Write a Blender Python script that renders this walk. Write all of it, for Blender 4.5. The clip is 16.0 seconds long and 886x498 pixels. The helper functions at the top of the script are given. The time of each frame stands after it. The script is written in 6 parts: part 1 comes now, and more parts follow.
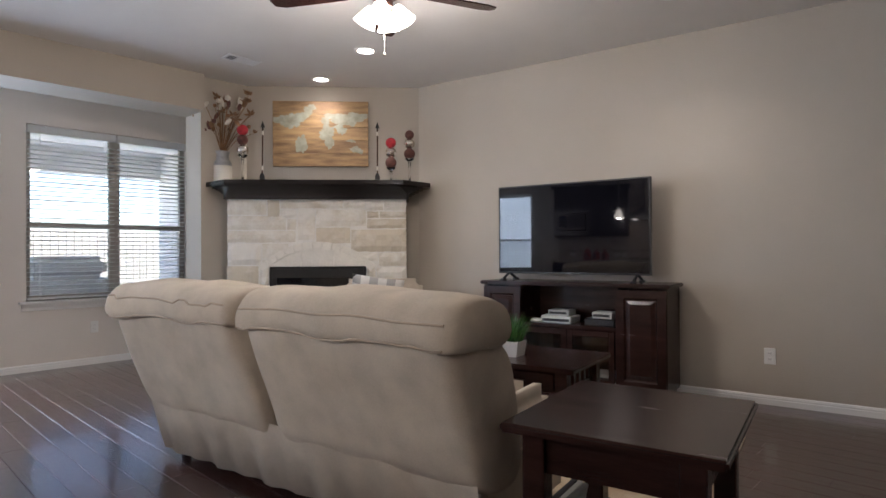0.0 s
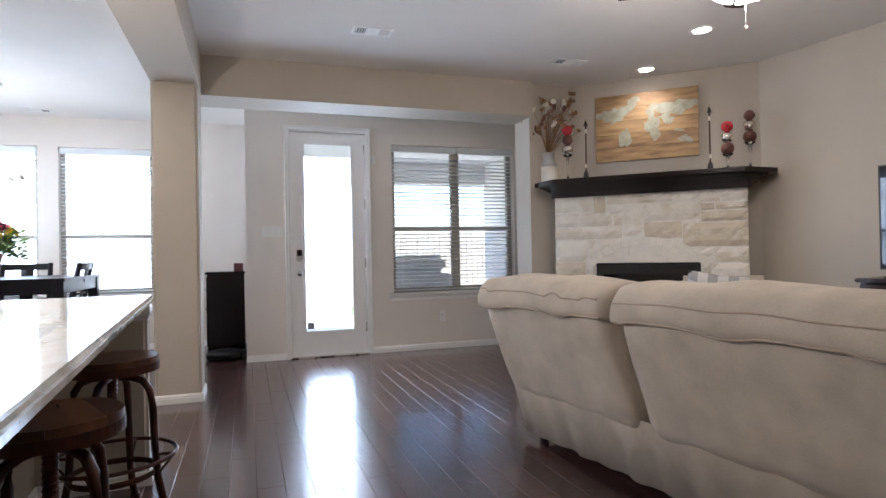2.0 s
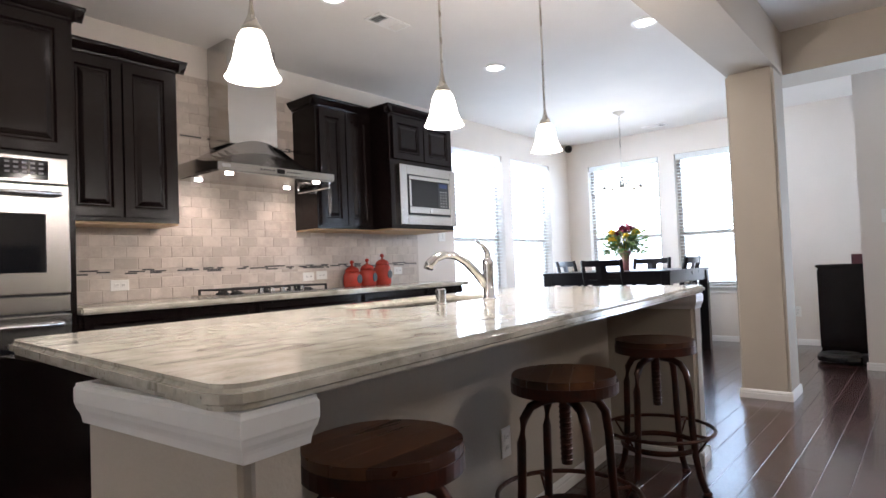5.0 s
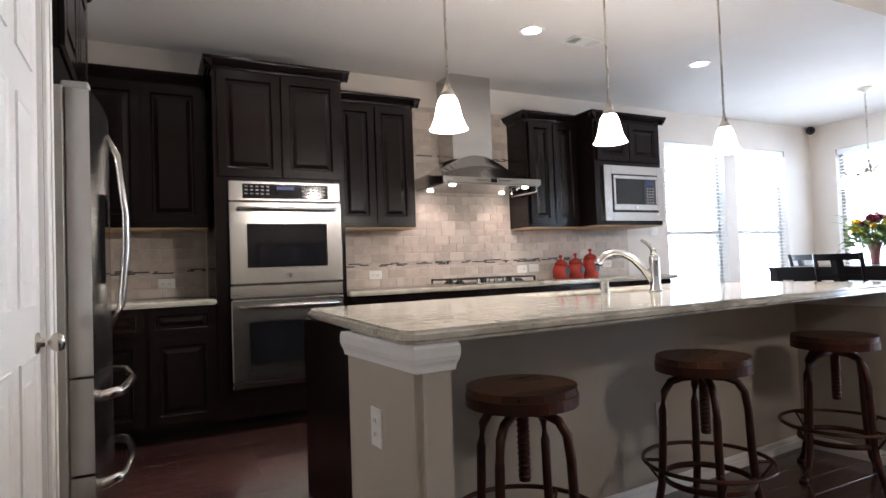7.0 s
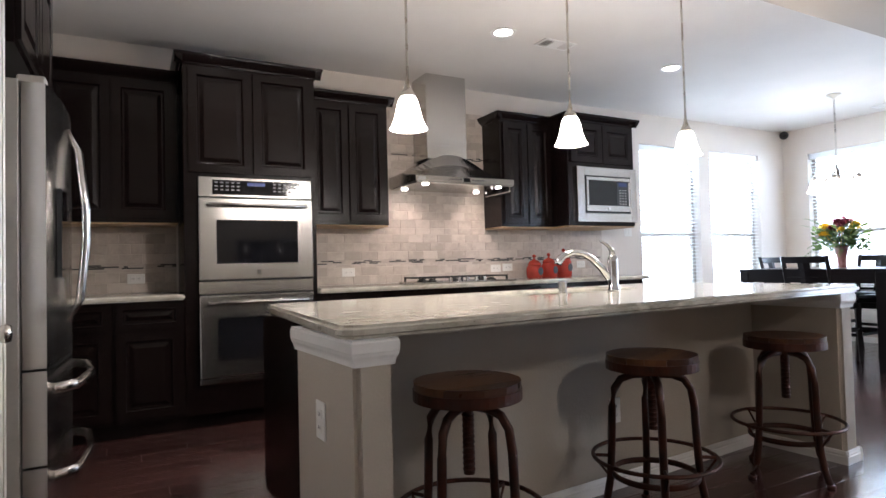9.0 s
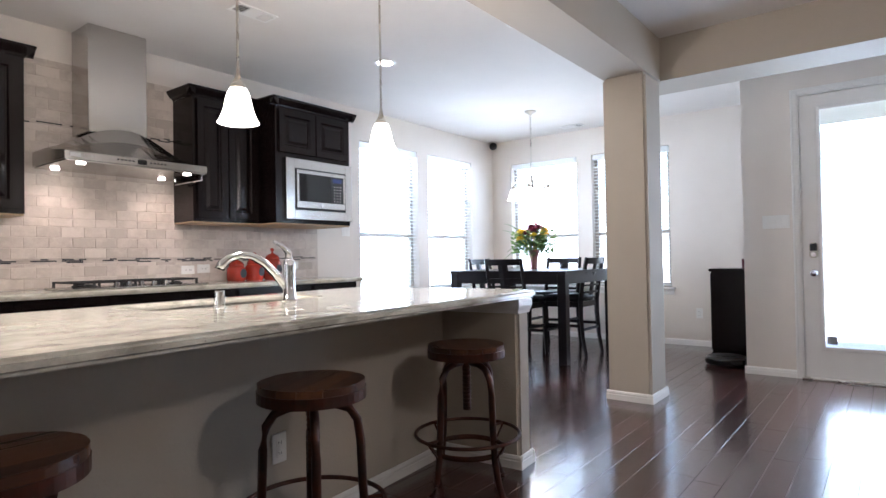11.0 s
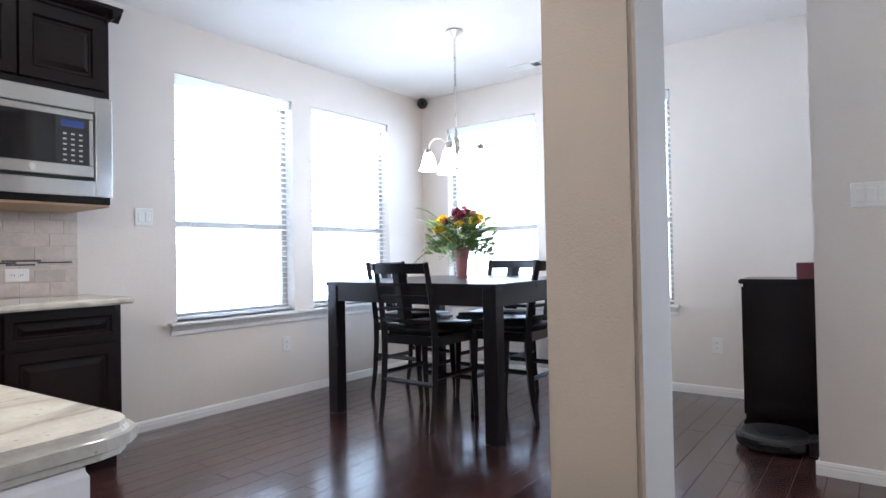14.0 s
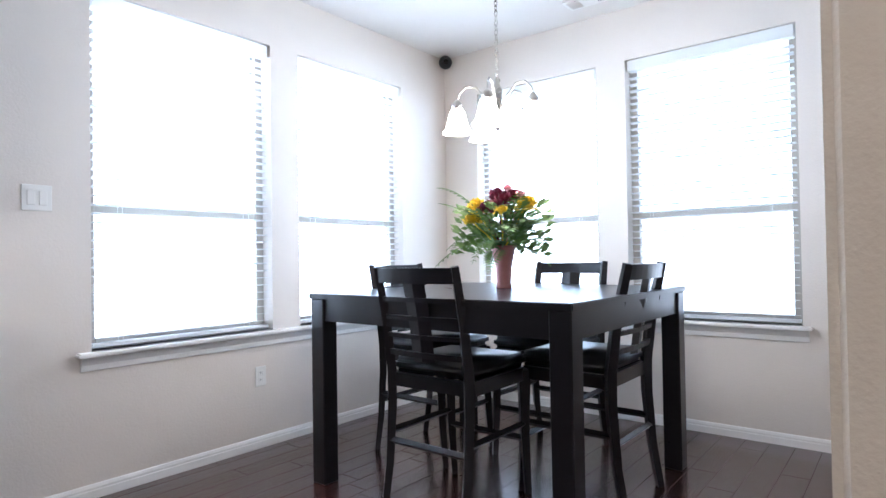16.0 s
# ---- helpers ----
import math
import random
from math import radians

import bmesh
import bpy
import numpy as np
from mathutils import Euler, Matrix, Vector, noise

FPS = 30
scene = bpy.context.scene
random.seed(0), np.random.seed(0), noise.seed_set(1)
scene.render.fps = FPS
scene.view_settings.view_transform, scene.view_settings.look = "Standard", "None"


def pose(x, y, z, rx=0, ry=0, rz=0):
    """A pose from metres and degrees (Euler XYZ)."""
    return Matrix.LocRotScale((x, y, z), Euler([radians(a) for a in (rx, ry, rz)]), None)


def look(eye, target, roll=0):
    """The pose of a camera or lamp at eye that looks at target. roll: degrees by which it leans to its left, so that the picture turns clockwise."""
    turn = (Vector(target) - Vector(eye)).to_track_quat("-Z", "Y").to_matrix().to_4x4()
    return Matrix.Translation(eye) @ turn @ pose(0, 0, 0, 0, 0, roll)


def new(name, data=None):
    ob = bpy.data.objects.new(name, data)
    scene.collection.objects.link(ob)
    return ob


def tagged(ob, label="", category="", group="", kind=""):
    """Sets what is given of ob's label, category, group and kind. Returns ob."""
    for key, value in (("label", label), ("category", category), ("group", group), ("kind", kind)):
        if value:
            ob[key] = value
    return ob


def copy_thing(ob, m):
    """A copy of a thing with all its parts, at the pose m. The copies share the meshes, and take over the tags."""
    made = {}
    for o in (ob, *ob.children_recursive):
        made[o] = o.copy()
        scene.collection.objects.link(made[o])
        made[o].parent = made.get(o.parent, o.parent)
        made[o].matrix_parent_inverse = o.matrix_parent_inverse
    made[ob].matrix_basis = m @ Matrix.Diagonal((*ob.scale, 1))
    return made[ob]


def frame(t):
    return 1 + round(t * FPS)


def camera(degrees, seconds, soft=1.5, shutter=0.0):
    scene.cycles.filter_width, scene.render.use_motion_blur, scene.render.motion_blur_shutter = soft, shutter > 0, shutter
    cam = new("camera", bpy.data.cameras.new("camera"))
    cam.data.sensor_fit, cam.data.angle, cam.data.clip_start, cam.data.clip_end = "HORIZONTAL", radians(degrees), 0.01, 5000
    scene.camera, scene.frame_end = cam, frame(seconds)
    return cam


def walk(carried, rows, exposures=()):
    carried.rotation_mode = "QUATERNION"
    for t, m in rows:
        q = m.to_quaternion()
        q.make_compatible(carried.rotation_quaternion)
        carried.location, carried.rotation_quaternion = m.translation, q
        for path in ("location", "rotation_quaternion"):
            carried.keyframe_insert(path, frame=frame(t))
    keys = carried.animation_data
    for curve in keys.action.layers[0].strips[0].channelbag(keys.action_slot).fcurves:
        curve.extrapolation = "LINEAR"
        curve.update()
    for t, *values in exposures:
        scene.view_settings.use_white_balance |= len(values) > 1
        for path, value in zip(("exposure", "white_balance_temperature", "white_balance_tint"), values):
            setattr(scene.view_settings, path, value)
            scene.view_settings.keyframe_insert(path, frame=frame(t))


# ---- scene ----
import collections

cam = camera(74.3, 16.0)
PATH = [
    (0, (0.207, 0.373, 1.093), (-1.168, 1.825, 1.105), -0.3),
    (0.5, (0.233, 0.391, 1.048), (-1.319, 1.652, 1.079), -0.3),
    (1, (0.175, 0.308, 1.051), (-1.522, 1.367, 1.078), -0.5),
    (1.5, (0.093, 0.149, 1.045), (-1.707, 1.02, 1.074), -0.8),
    (2, (0.036, 0.107, 1.088), (-1.861, 0.742, 1.103), -1.1),
    (2.5, (-0.059, 0.13, 1.071), (-2.032, 0.459, 1.093), -1.4),
    (3, (-0.105, 0.218, 1.068), (-2.102, 0.124, 1.099), -1.8),
    (3.5, (-0.095, 0.256, 1.045), (-2.051, -0.158, 1.084), -1.8),
    (4, (-0.045, 0.372, 1.047), (-1.899, -0.378, 1.091), -2.2),
    (4.5, (-0.035, 0.483, 1.071), (-1.736, -0.569, 1.114), -2.0),
    (5, (0.006, 0.598, 1.056), (-1.524, -0.689, 1.118), -2.3),
    (5.2, (0.034, 0.669, 1.089), (-1.424, -0.699, 1.143), -2.1),
    (7.3, (0.197, 1.282, 1.052), (-0.674, -0.517, 1.121), -2.0),
    (7.5, (0.21, 1.294, 1.045), (-0.656, -0.508, 1.115), -1.9),
    (8, (0.215, 1.319, 1.054), (-0.649, -0.484, 1.116), -1.8),
    (8.2, (0.2, 1.34, 1.05), (-0.661, -0.464, 1.114), -1.8),
    (10.3, (-0.124, 1.324, 1.07), (-1.497, -0.13, 1.107), -0.9),
    (10.5, (-0.159, 1.25, 1.069), (-1.62, -0.116, 1.105), -1.0),
    (11, (-0.502, 1.172, 1.081), (-2.086, -0.049, 1.113), -1.0),
    (11.5, (-0.914, 1.052, 1.079), (-2.543, -0.109, 1.109), -1.0),
    (12, (-1.393, 0.948, 1.075), (-3.064, -0.152, 1.106), -0.9),
    (12.5, (-1.849, 0.873, 1.096), (-3.532, -0.207, 1.126), -0.9),
    (13, (-2.241, 0.735, 1.076), (-3.916, -0.358, 1.109), -0.9),
    (13.5, (-2.618, 0.566, 1.08), (-4.283, -0.542, 1.112), -0.8),
    (14, (-2.96, 0.367, 1.094), (-4.56, -0.833, 1.123), -1.1),
    (14.5, (-3.258, 0.103, 1.097), (-4.801, -1.169, 1.129), -1.1),
    (15, (-3.526, -0.107, 1.067), (-5.048, -1.404, 1.103), -1.2),
    (15.5, (-3.751, -0.33, 1.101), (-5.272, -1.628, 1.123), -0.9),
    (16, (-3.951, -0.483, 1.1), (-5.514, -1.731, 1.131), -0.9),
]
EXPOSURES = [(0, 1.98, 5850, 14), (3.5, 2.05, 5820, 14), (5, 2.08, 5920, 14), (10.5, 2.07, 5790, 13.5), (12.5, 2.11, 5630, 14), (14.5, 2.13, 5600, 14), (15.5, 2.23, 5580, 13.5), (16, 2.23, 5580, 13.5)]
walk(cam, [(t, look(eye, target, roll)) for t, eye, target, roll in PATH], EXPOSURES)

# ---- light ----
world = bpy.data.worlds.new("world")
scene.world = world
world.use_nodes = True
wn = world.node_tree
sky = wn.nodes.new("ShaderNodeTexSky")
sky.sky_type, sky.sun_disc = "NISHITA", False
sky.sun_elevation, sky.sun_rotation = radians(65), radians(45)
wn.links.new(sky.outputs[0], wn.nodes["Background"].inputs[0])
wn.nodes["Background"].inputs[1].default_value = 0.15
sun = new("sun", bpy.data.lights.new("sun", "SUN"))
sun.data.energy, sun.data.angle, sun.data.color = 5.0, radians(0.6), (1, 0.95, 0.88)
sun.matrix_world = look((4, 4, 12), (0, 0, 0))


def window_light(name, x, y, z, w, h, target, power):
    lamp = new(name, bpy.data.lights.new(name, "AREA"))
    lamp.data.shape, lamp.data.size, lamp.data.size_y, lamp.data.energy = "RECTANGLE", w, h, power
    lamp.data.color = (0.72, 0.86, 1.0)
    lamp.matrix_world = look((x, y, z), target)


WINDOW_W = 16
for cx in (-5.571, -6.76):
    window_light("window_daylight", cx, -3.653, 1.55, 0.99, 1.72, (cx, 0, 1.3), WINDOW_W)
window_light("window_daylight", -7.938, -2.67, 1.55, 1.0, 1.72, (0, -2.67, 1.3), WINDOW_W)
window_light("window_daylight", -7.938, -1.46, 1.55, 0.98, 1.72, (0, -1.46, 1.3), 6)
window_light("window_daylight", -6.50, 0.95, 1.24, 0.5, 1.85, (0, 0.95, 0.8), 8.5)


def bulb(name, x, y, z, power, radius=0.04, color=(1, 0.87, 0.72)):
    lamp = new(name, bpy.data.lights.new(name, "POINT"))
    lamp.data.energy, lamp.data.shadow_soft_size, lamp.data.color = power * 0.3, radius, color
    lamp.location = (x, y, z)


def spot(name, x, y, z, power, degrees=120, color=(1, 0.88, 0.74), radius=0.05, target=None):
    lamp = new(name, bpy.data.lights.new(name, "SPOT"))
    lamp.data.energy, lamp.data.spot_size, lamp.data.spot_blend = power * 0.3, radians(degrees), 0.8
    lamp.data.color, lamp.data.shadow_soft_size = color, radius
    lamp.matrix_world = look((x, y, z), target or (x, y + 0.001, 0))


# ---- materials ----
def shader(name, base, rough=0.5, metal=0.0, vary=0.12, scale=6.0, fine=90.0, bump=0.0, bump_scale=120.0, stretch=(1, 1, 1), second=None, per_object=0.0, coat=0.0, emit=None, emit_strength=0.0, rough_vary=0.08, spec=0.5):
    m = bpy.data.materials.new(name)
    m.use_nodes = True
    t = m.node_tree
    b = t.nodes["Principled BSDF"]
    b.inputs["Metallic"].default_value = metal
    b.inputs["Coat Weight"].default_value = coat
    b.inputs["Specular IOR Level"].default_value = spec
    co = t.nodes.new("ShaderNodeTexCoord")
    mp = t.nodes.new("ShaderNodeMapping")
    mp.inputs["Scale"].default_value = stretch
    t.links.new(co.outputs["Object"], mp.inputs[0])
    big = t.nodes.new("ShaderNodeTexNoise")
    big.inputs["Scale"].default_value, big.inputs["Detail"].default_value = scale, 4
    small = t.nodes.new("ShaderNodeTexNoise")
    small.inputs["Scale"].default_value, small.inputs["Detail"].default_value = fine, 3
    for n in (big, small):
        t.links.new(mp.outputs[0], n.inputs["Vector"])
    ramp = t.nodes.new("ShaderNodeValToRGB")
    dark = second or [c * (1 - vary) for c in base]
    light = base if second else [min(1, c * (1 + vary)) for c in base]
    ramp.color_ramp.elements[0].color, ramp.color_ramp.elements[0].position = (*dark, 1), 0.3
    ramp.color_ramp.elements[1].color, ramp.color_ramp.elements[1].position = (*light, 1), 0.7
    add = t.nodes.new("ShaderNodeMath")
    add.operation = "MULTIPLY_ADD"
    add.inputs[1].default_value = 0.3
    t.links.new(small.outputs[0], add.inputs[0])
    t.links.new(big.outputs[0], add.inputs[2])
    sub = t.nodes.new("ShaderNodeMath")
    sub.operation = "SUBTRACT"
    sub.inputs[1].default_value = 0.15
    t.links.new(add.outputs[0], sub.inputs[0])
    value = sub.outputs[0]
    if per_object:
        info = t.nodes.new("ShaderNodeObjectInfo")
        mix = t.nodes.new("ShaderNodeMath")
        mix.operation = "MULTIPLY_ADD"
        mix.inputs[1].default_value = per_object
        t.links.new(info.outputs["Random"], mix.inputs[0])
        t.links.new(value, mix.inputs[2])
        off = t.nodes.new("ShaderNodeMath")
        off.operation = "SUBTRACT"
        off.inputs[1].default_value = per_object / 2
        t.links.new(mix.outputs[0], off.inputs[0])
        value = off.outputs[0]
        shift = t.nodes.new("ShaderNodeVectorMath")
        shift.operation = "ADD"
        t.links.new(mp.outputs[0], shift.inputs[0])
        scaled = t.nodes.new("ShaderNodeMath")
        scaled.operation = "MULTIPLY"
        scaled.inputs[1].default_value = 37.0
        t.links.new(info.outputs["Random"], scaled.inputs[0])
        t.links.new(scaled.outputs[0], shift.inputs[1])
        for n in (big, small):
            t.links.new(shift.outputs[0], n.inputs["Vector"])
    t.links.new(value, ramp.inputs[0])
    t.links.new(ramp.outputs[0], b.inputs["Base Color"])
    rr = t.nodes.new("ShaderNodeMapRange")
    rr.inputs[3].default_value, rr.inputs[4].default_value = max(0, rough - rough_vary), min(1, rough + rough_vary)
    t.links.new(big.outputs[0], rr.inputs[0])
    t.links.new(rr.outputs[0], b.inputs["Roughness"])
    if bump:
        tex = t.nodes.new("ShaderNodeTexNoise")
        tex.inputs["Scale"].default_value, tex.inputs["Detail"].default_value = bump_scale, 3
        t.links.new(mp.outputs[0], tex.inputs["Vector"])
        bn = t.nodes.new("ShaderNodeBump")
        bn.inputs["Strength"].default_value, bn.inputs["Distance"].default_value = bump, 0.004
        t.links.new(tex.outputs[0], bn.inputs["Height"])
        t.links.new(bn.outputs[0], b.inputs["Normal"])
    if emit:
        b.inputs["Emission Color"].default_value = (*emit, 1)
        b.inputs["Emission Strength"].default_value = emit_strength
    return m


def glass(name, tint=(1, 1, 1), rough=0.0):
    m = bpy.data.materials.new(name)
    m.use_nodes = True
    b = m.node_tree.nodes["Principled BSDF"]
    b.inputs["Base Color"].default_value = (*tint, 1)
    b.inputs["Roughness"].default_value = rough
    b.inputs["Transmission Weight"].default_value = 1
    b.inputs["IOR"].default_value = 1.45
    return m


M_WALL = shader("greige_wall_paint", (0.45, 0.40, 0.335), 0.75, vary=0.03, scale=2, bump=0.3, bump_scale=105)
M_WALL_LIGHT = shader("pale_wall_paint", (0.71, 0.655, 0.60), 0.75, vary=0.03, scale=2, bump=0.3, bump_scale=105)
M_CEIL = shader("ceiling_paint", (0.74, 0.71, 0.68), 0.9, vary=0.02, scale=3, bump=0.3, bump_scale=140)
M_TRIM = shader("white_trim_paint", (0.80, 0.79, 0.77), 0.4, vary=0.02)
M_DOORPAINT = shader("white_door_paint", (0.80, 0.79, 0.78), 0.42, vary=0.02)
M_PLANK = shader("dark_hand_scraped_wood", (0.082, 0.034, 0.030), 0.23, vary=0.35, scale=5, fine=60, bump=0.35, bump_scale=26, stretch=(0.25, 2.2, 1), second=(0.030, 0.012, 0.011), per_object=0.55, rough_vary=0.05, coat=0.6)
M_PLANK.node_tree.nodes["Principled BSDF"].inputs["Coat Roughness"].default_value = 0.14
M_SUBFLOOR = shader("dark_joint", (0.035, 0.022, 0.02), 0.7, vary=0.2)
M_CAB = shader("espresso_cabinet_wood", (0.0075, 0.0044, 0.0042), 0.20, vary=0.12, scale=3, stretch=(3, 3, 0.4), rough_vary=0.02, spec=0.24)
M_CABSIDE = shader("birch_underside", (0.42, 0.28, 0.15), 0.5, vary=0.1, stretch=(0.3, 3, 1))
M_STEEL = shader("brushed_stainless_steel", (0.56, 0.545, 0.525), 0.20, 1.0, vary=0.03, scale=3, fine=60, stretch=(0.3, 0.3, 30), rough_vary=0.03)
M_CHROME = shader("polished_chrome", (0.75, 0.75, 0.76), 0.09, 1.0, vary=0.02)
M_NICKEL = shader("satin_nickel", (0.55, 0.52, 0.47), 0.28, 1.0, vary=0.03)
M_BLACKGLASS = shader("black_glass", (0.008, 0.008, 0.010), 0.06, vary=0.1, rough_vary=0.02)
M_BLACK = shader("black_plastic", (0.012, 0.012, 0.013), 0.4, vary=0.15)
M_IRON = shader("cast_iron", (0.02, 0.019, 0.018), 0.55, 0.3, vary=0.2, bump=0.2)
M_WHITEPLASTIC = shader("white_plastic", (0.78, 0.77, 0.74), 0.4, vary=0.02)
M_SLAT = shader("white_blind_slat", (0.82, 0.82, 0.80), 0.5, vary=0.02)
_t = M_SLAT.node_tree
_mix, _tr = _t.nodes.new("ShaderNodeMixShader"), _t.nodes.new("ShaderNodeBsdfTranslucent")
_tr.inputs[0].default_value, _mix.inputs[0].default_value = (0.9, 0.92, 0.94, 1), 0.38
_t.links.new(_t.nodes["Principled BSDF"].outputs[0], _mix.inputs[1])
_t.links.new(_tr.outputs[0], _mix.inputs[2])
_t.links.new(_mix.outputs[0], _t.nodes["Material Output"].inputs[0])
M_SCREEN = shader("insect_screen_mesh", (0.10, 0.11, 0.12), 0.8, vary=0.05)
_t = M_SCREEN.node_tree
_mix, _tr = _t.nodes.new("ShaderNodeMixShader"), _t.nodes.new("ShaderNodeBsdfTransparent")
_mix.inputs[0].default_value = 0.8
_t.links.new(_t.nodes["Principled BSDF"].outputs[0], _mix.inputs[1])
_t.links.new(_tr.outputs[0], _mix.inputs[2])
_t.links.new(_mix.outputs[0], _t.nodes["Material Output"].inputs[0])
# Vinyl darkened to taupe: backlit shade of frames and rails is in the colour.
M_VINYL = shader("backlit_taupe_window_vinyl", (0.42, 0.39, 0.345), 0.4, vary=0.02)
M_GLASS = glass("window_glass")
M_CLEAR = glass("clear_glass")
M_SHADE = shader("lit_frosted_glass", (0.9, 0.88, 0.84), 0.4, vary=0.02, emit=(1, 0.88, 0.72), emit_strength=2.2)
M_LAMP = shader("lit_lamp_lens", (0.9, 0.9, 0.9), 0.4, vary=0.02, emit=(1, 0.9, 0.76), emit_strength=5)
M_FABRIC = shader("beige_microsuede", (0.50, 0.43, 0.345), 0.92, vary=0.13, scale=7, fine=160, bump=0.25, bump_scale=300)
M_PIPE = shader("beige_piping", (0.42, 0.34, 0.26), 0.9, vary=0.1)
M_DARKWOOD = shader("dark_cherry_wood", (0.026, 0.011, 0.009), 0.24, vary=0.35, scale=4, stretch=(0.5, 4, 4), bump=0.04, spec=0.35)
M_ESPRESSO = shader("black_espresso_wood", (0.008, 0.007, 0.009), 0.28, vary=0.1, stretch=(2, 2, 0.4), rough_vary=0.015, spec=0.4)
M_LEATHER = shader("black_leather", (0.010, 0.010, 0.012), 0.33, vary=0.2, bump=0.3, bump_scale=90)
M_SEAT = shader("walnut_stool_seat", (0.17, 0.07, 0.03), 0.30, vary=0.3, scale=3, stretch=(1, 9, 9), second=(0.06, 0.022, 0.011), bump=0.08, per_object=0.75)
M_BRONZE = shader("aged_bronze_metal", (0.055, 0.036, 0.030), 0.42, 0.75, vary=0.3, scale=12, second=(0.10, 0.035, 0.022))
M_STONE = shader("cream_limestone", (0.74, 0.70, 0.63), 0.9, vary=0.15, scale=8, fine=45, bump=1.0, bump_scale=30, second=(0.58, 0.51, 0.40), per_object=0.55)
M_ARCH = shader("cream_cut_limestone", (0.74, 0.70, 0.63), 0.9, vary=0.06, scale=8, fine=45, bump=0.8, bump_scale=40, per_object=0.1)
M_MORTAR = shader("pale_mortar", (0.74, 0.71, 0.66), 0.95, vary=0.1, bump=0.5, bump_scale=60)
M_TILE = shader("tumbled_travertine", (0.58, 0.51, 0.45), 0.55, vary=0.15, scale=11, fine=60, second=(0.44, 0.38, 0.33), bump=0.3, bump_scale=45, per_object=0.42)
M_GROUT = shader("tile_grout", (0.55, 0.49, 0.43), 0.9, vary=0.1)
M_RED = shader("red_glazed_ceramic", (0.36, 0.035, 0.022), 0.22, vary=0.25, scale=9)
M_SOIL = shader("rug_pile", (0.62, 0.52, 0.38), 0.95, vary=0.3, scale=4, fine=200, bump=0.7, bump_scale=240, second=(0.34, 0.23, 0.13))
M_TV = shader("tv_screen_glass", (0.005, 0.005, 0.008), 0.03, vary=0.05, rough_vary=0.02)
M_LEAF = shader("fern_leaf", (0.13, 0.22, 0.06), 0.5, vary=0.4, scale=20)
M_GRASS = shader("artificial_grass_blade", (0.07, 0.20, 0.035), 0.5, vary=0.4, scale=25, second=(0.03, 0.10, 0.02))
M_YELLOW = shader("yellow_petal", (0.72, 0.50, 0.02), 0.6, vary=0.2, scale=30)
M_PLUM = shader("dark_burgundy_petal", (0.14, 0.012, 0.035), 0.6, vary=0.35, scale=30)
M_PINK = shader("pale_pink_petal", (0.65, 0.30, 0.34), 0.6, vary=0.2, scale=30)
M_VASE = shader("dusty_rose_ceramic", (0.42, 0.17, 0.16), 0.35, vary=0.12, scale=8)
M_MAPWOOD = shader("honey_pine_board", (0.40, 0.25, 0.11), 0.6, vary=0.25, scale=4, stretch=(1, 4, 5), second=(0.17, 0.095, 0.045), per_object=0.25)
M_LAND = shader("distressed_map_paint", (0.36, 0.36, 0.29), 0.7, vary=0.2, scale=14, fine=60, second=(0.22, 0.21, 0.15))
M_DRIED = shader("dried_stem", (0.22, 0.12, 0.055), 0.85, vary=0.35, scale=20)
M_GALV = shader("galvanised_tin", (0.42, 0.42, 0.42), 0.5, 0.7, vary=0.25, scale=15)
M_CREAM = shader("cream_glaze", (0.70, 0.66, 0.58), 0.5, vary=0.1)
M_SILVER = shader("silver_bauble", (0.6, 0.55, 0.5), 0.25, 0.9, vary=0.2, scale=20)
M_BROWNBALL = shader("brown_woven_ball", (0.10, 0.035, 0.025), 0.7, vary=0.4, scale=30, bump=0.6, bump_scale=60)
M_REDBALL = shader("red_woven_ball", (0.42, 0.02, 0.03), 0.7, vary=0.3, scale=30, bump=0.6, bump_scale=60)
M_PLAIDLIGHT = shader("checked_cushion_cloth", (0.62, 0.60, 0.57), 0.95, vary=0.06, bump=0.2)
M_PLAIDDARK = shader("grey_check_cloth", (0.36, 0.35, 0.34), 0.95, vary=0.06)
M_GREYBOX = shader("grey_device_plastic", (0.45, 0.44, 0.42), 0.45, vary=0.08)
M_MAROON = shader("maroon_box_lacquer", (0.085, 0.012, 0.018), 0.4, vary=0.15)
M_CONCRETE = shader("patio_concrete", (0.75, 0.73, 0.70), 0.9, vary=0.1, scale=2, bump=0.3)
M_LAWN = shader("lawn", (0.07, 0.11, 0.035), 0.95, vary=0.4, scale=1.5, fine=60)
M_BRICK = shader("pale_outdoor_brick", (0.84, 0.81, 0.78), 0.9, vary=0.15, scale=6, per_object=0.4)
M_FENCE = shader("cedar_fence", (0.66, 0.58, 0.50), 0.85, vary=0.25, scale=3, stretch=(6, 6, 0.6))
M_ROOF = shader("grey_shingle", (0.42, 0.41, 0.40), 0.9, vary=0.25, scale=10)
M_AC = shader("painted_ac_casing", (0.72, 0.73, 0.73), 0.6, vary=0.08)
M_BLUELED = shader("blue_display", (0.008, 0.012, 0.04), 0.3, emit=(0.1, 0.25, 1), emit_strength=0.03)
M_INK = shader("dark_print", (0.03, 0.03, 0.035), 0.6)
M_PRINT = shader("pale_print", (0.22, 0.22, 0.23), 0.6)


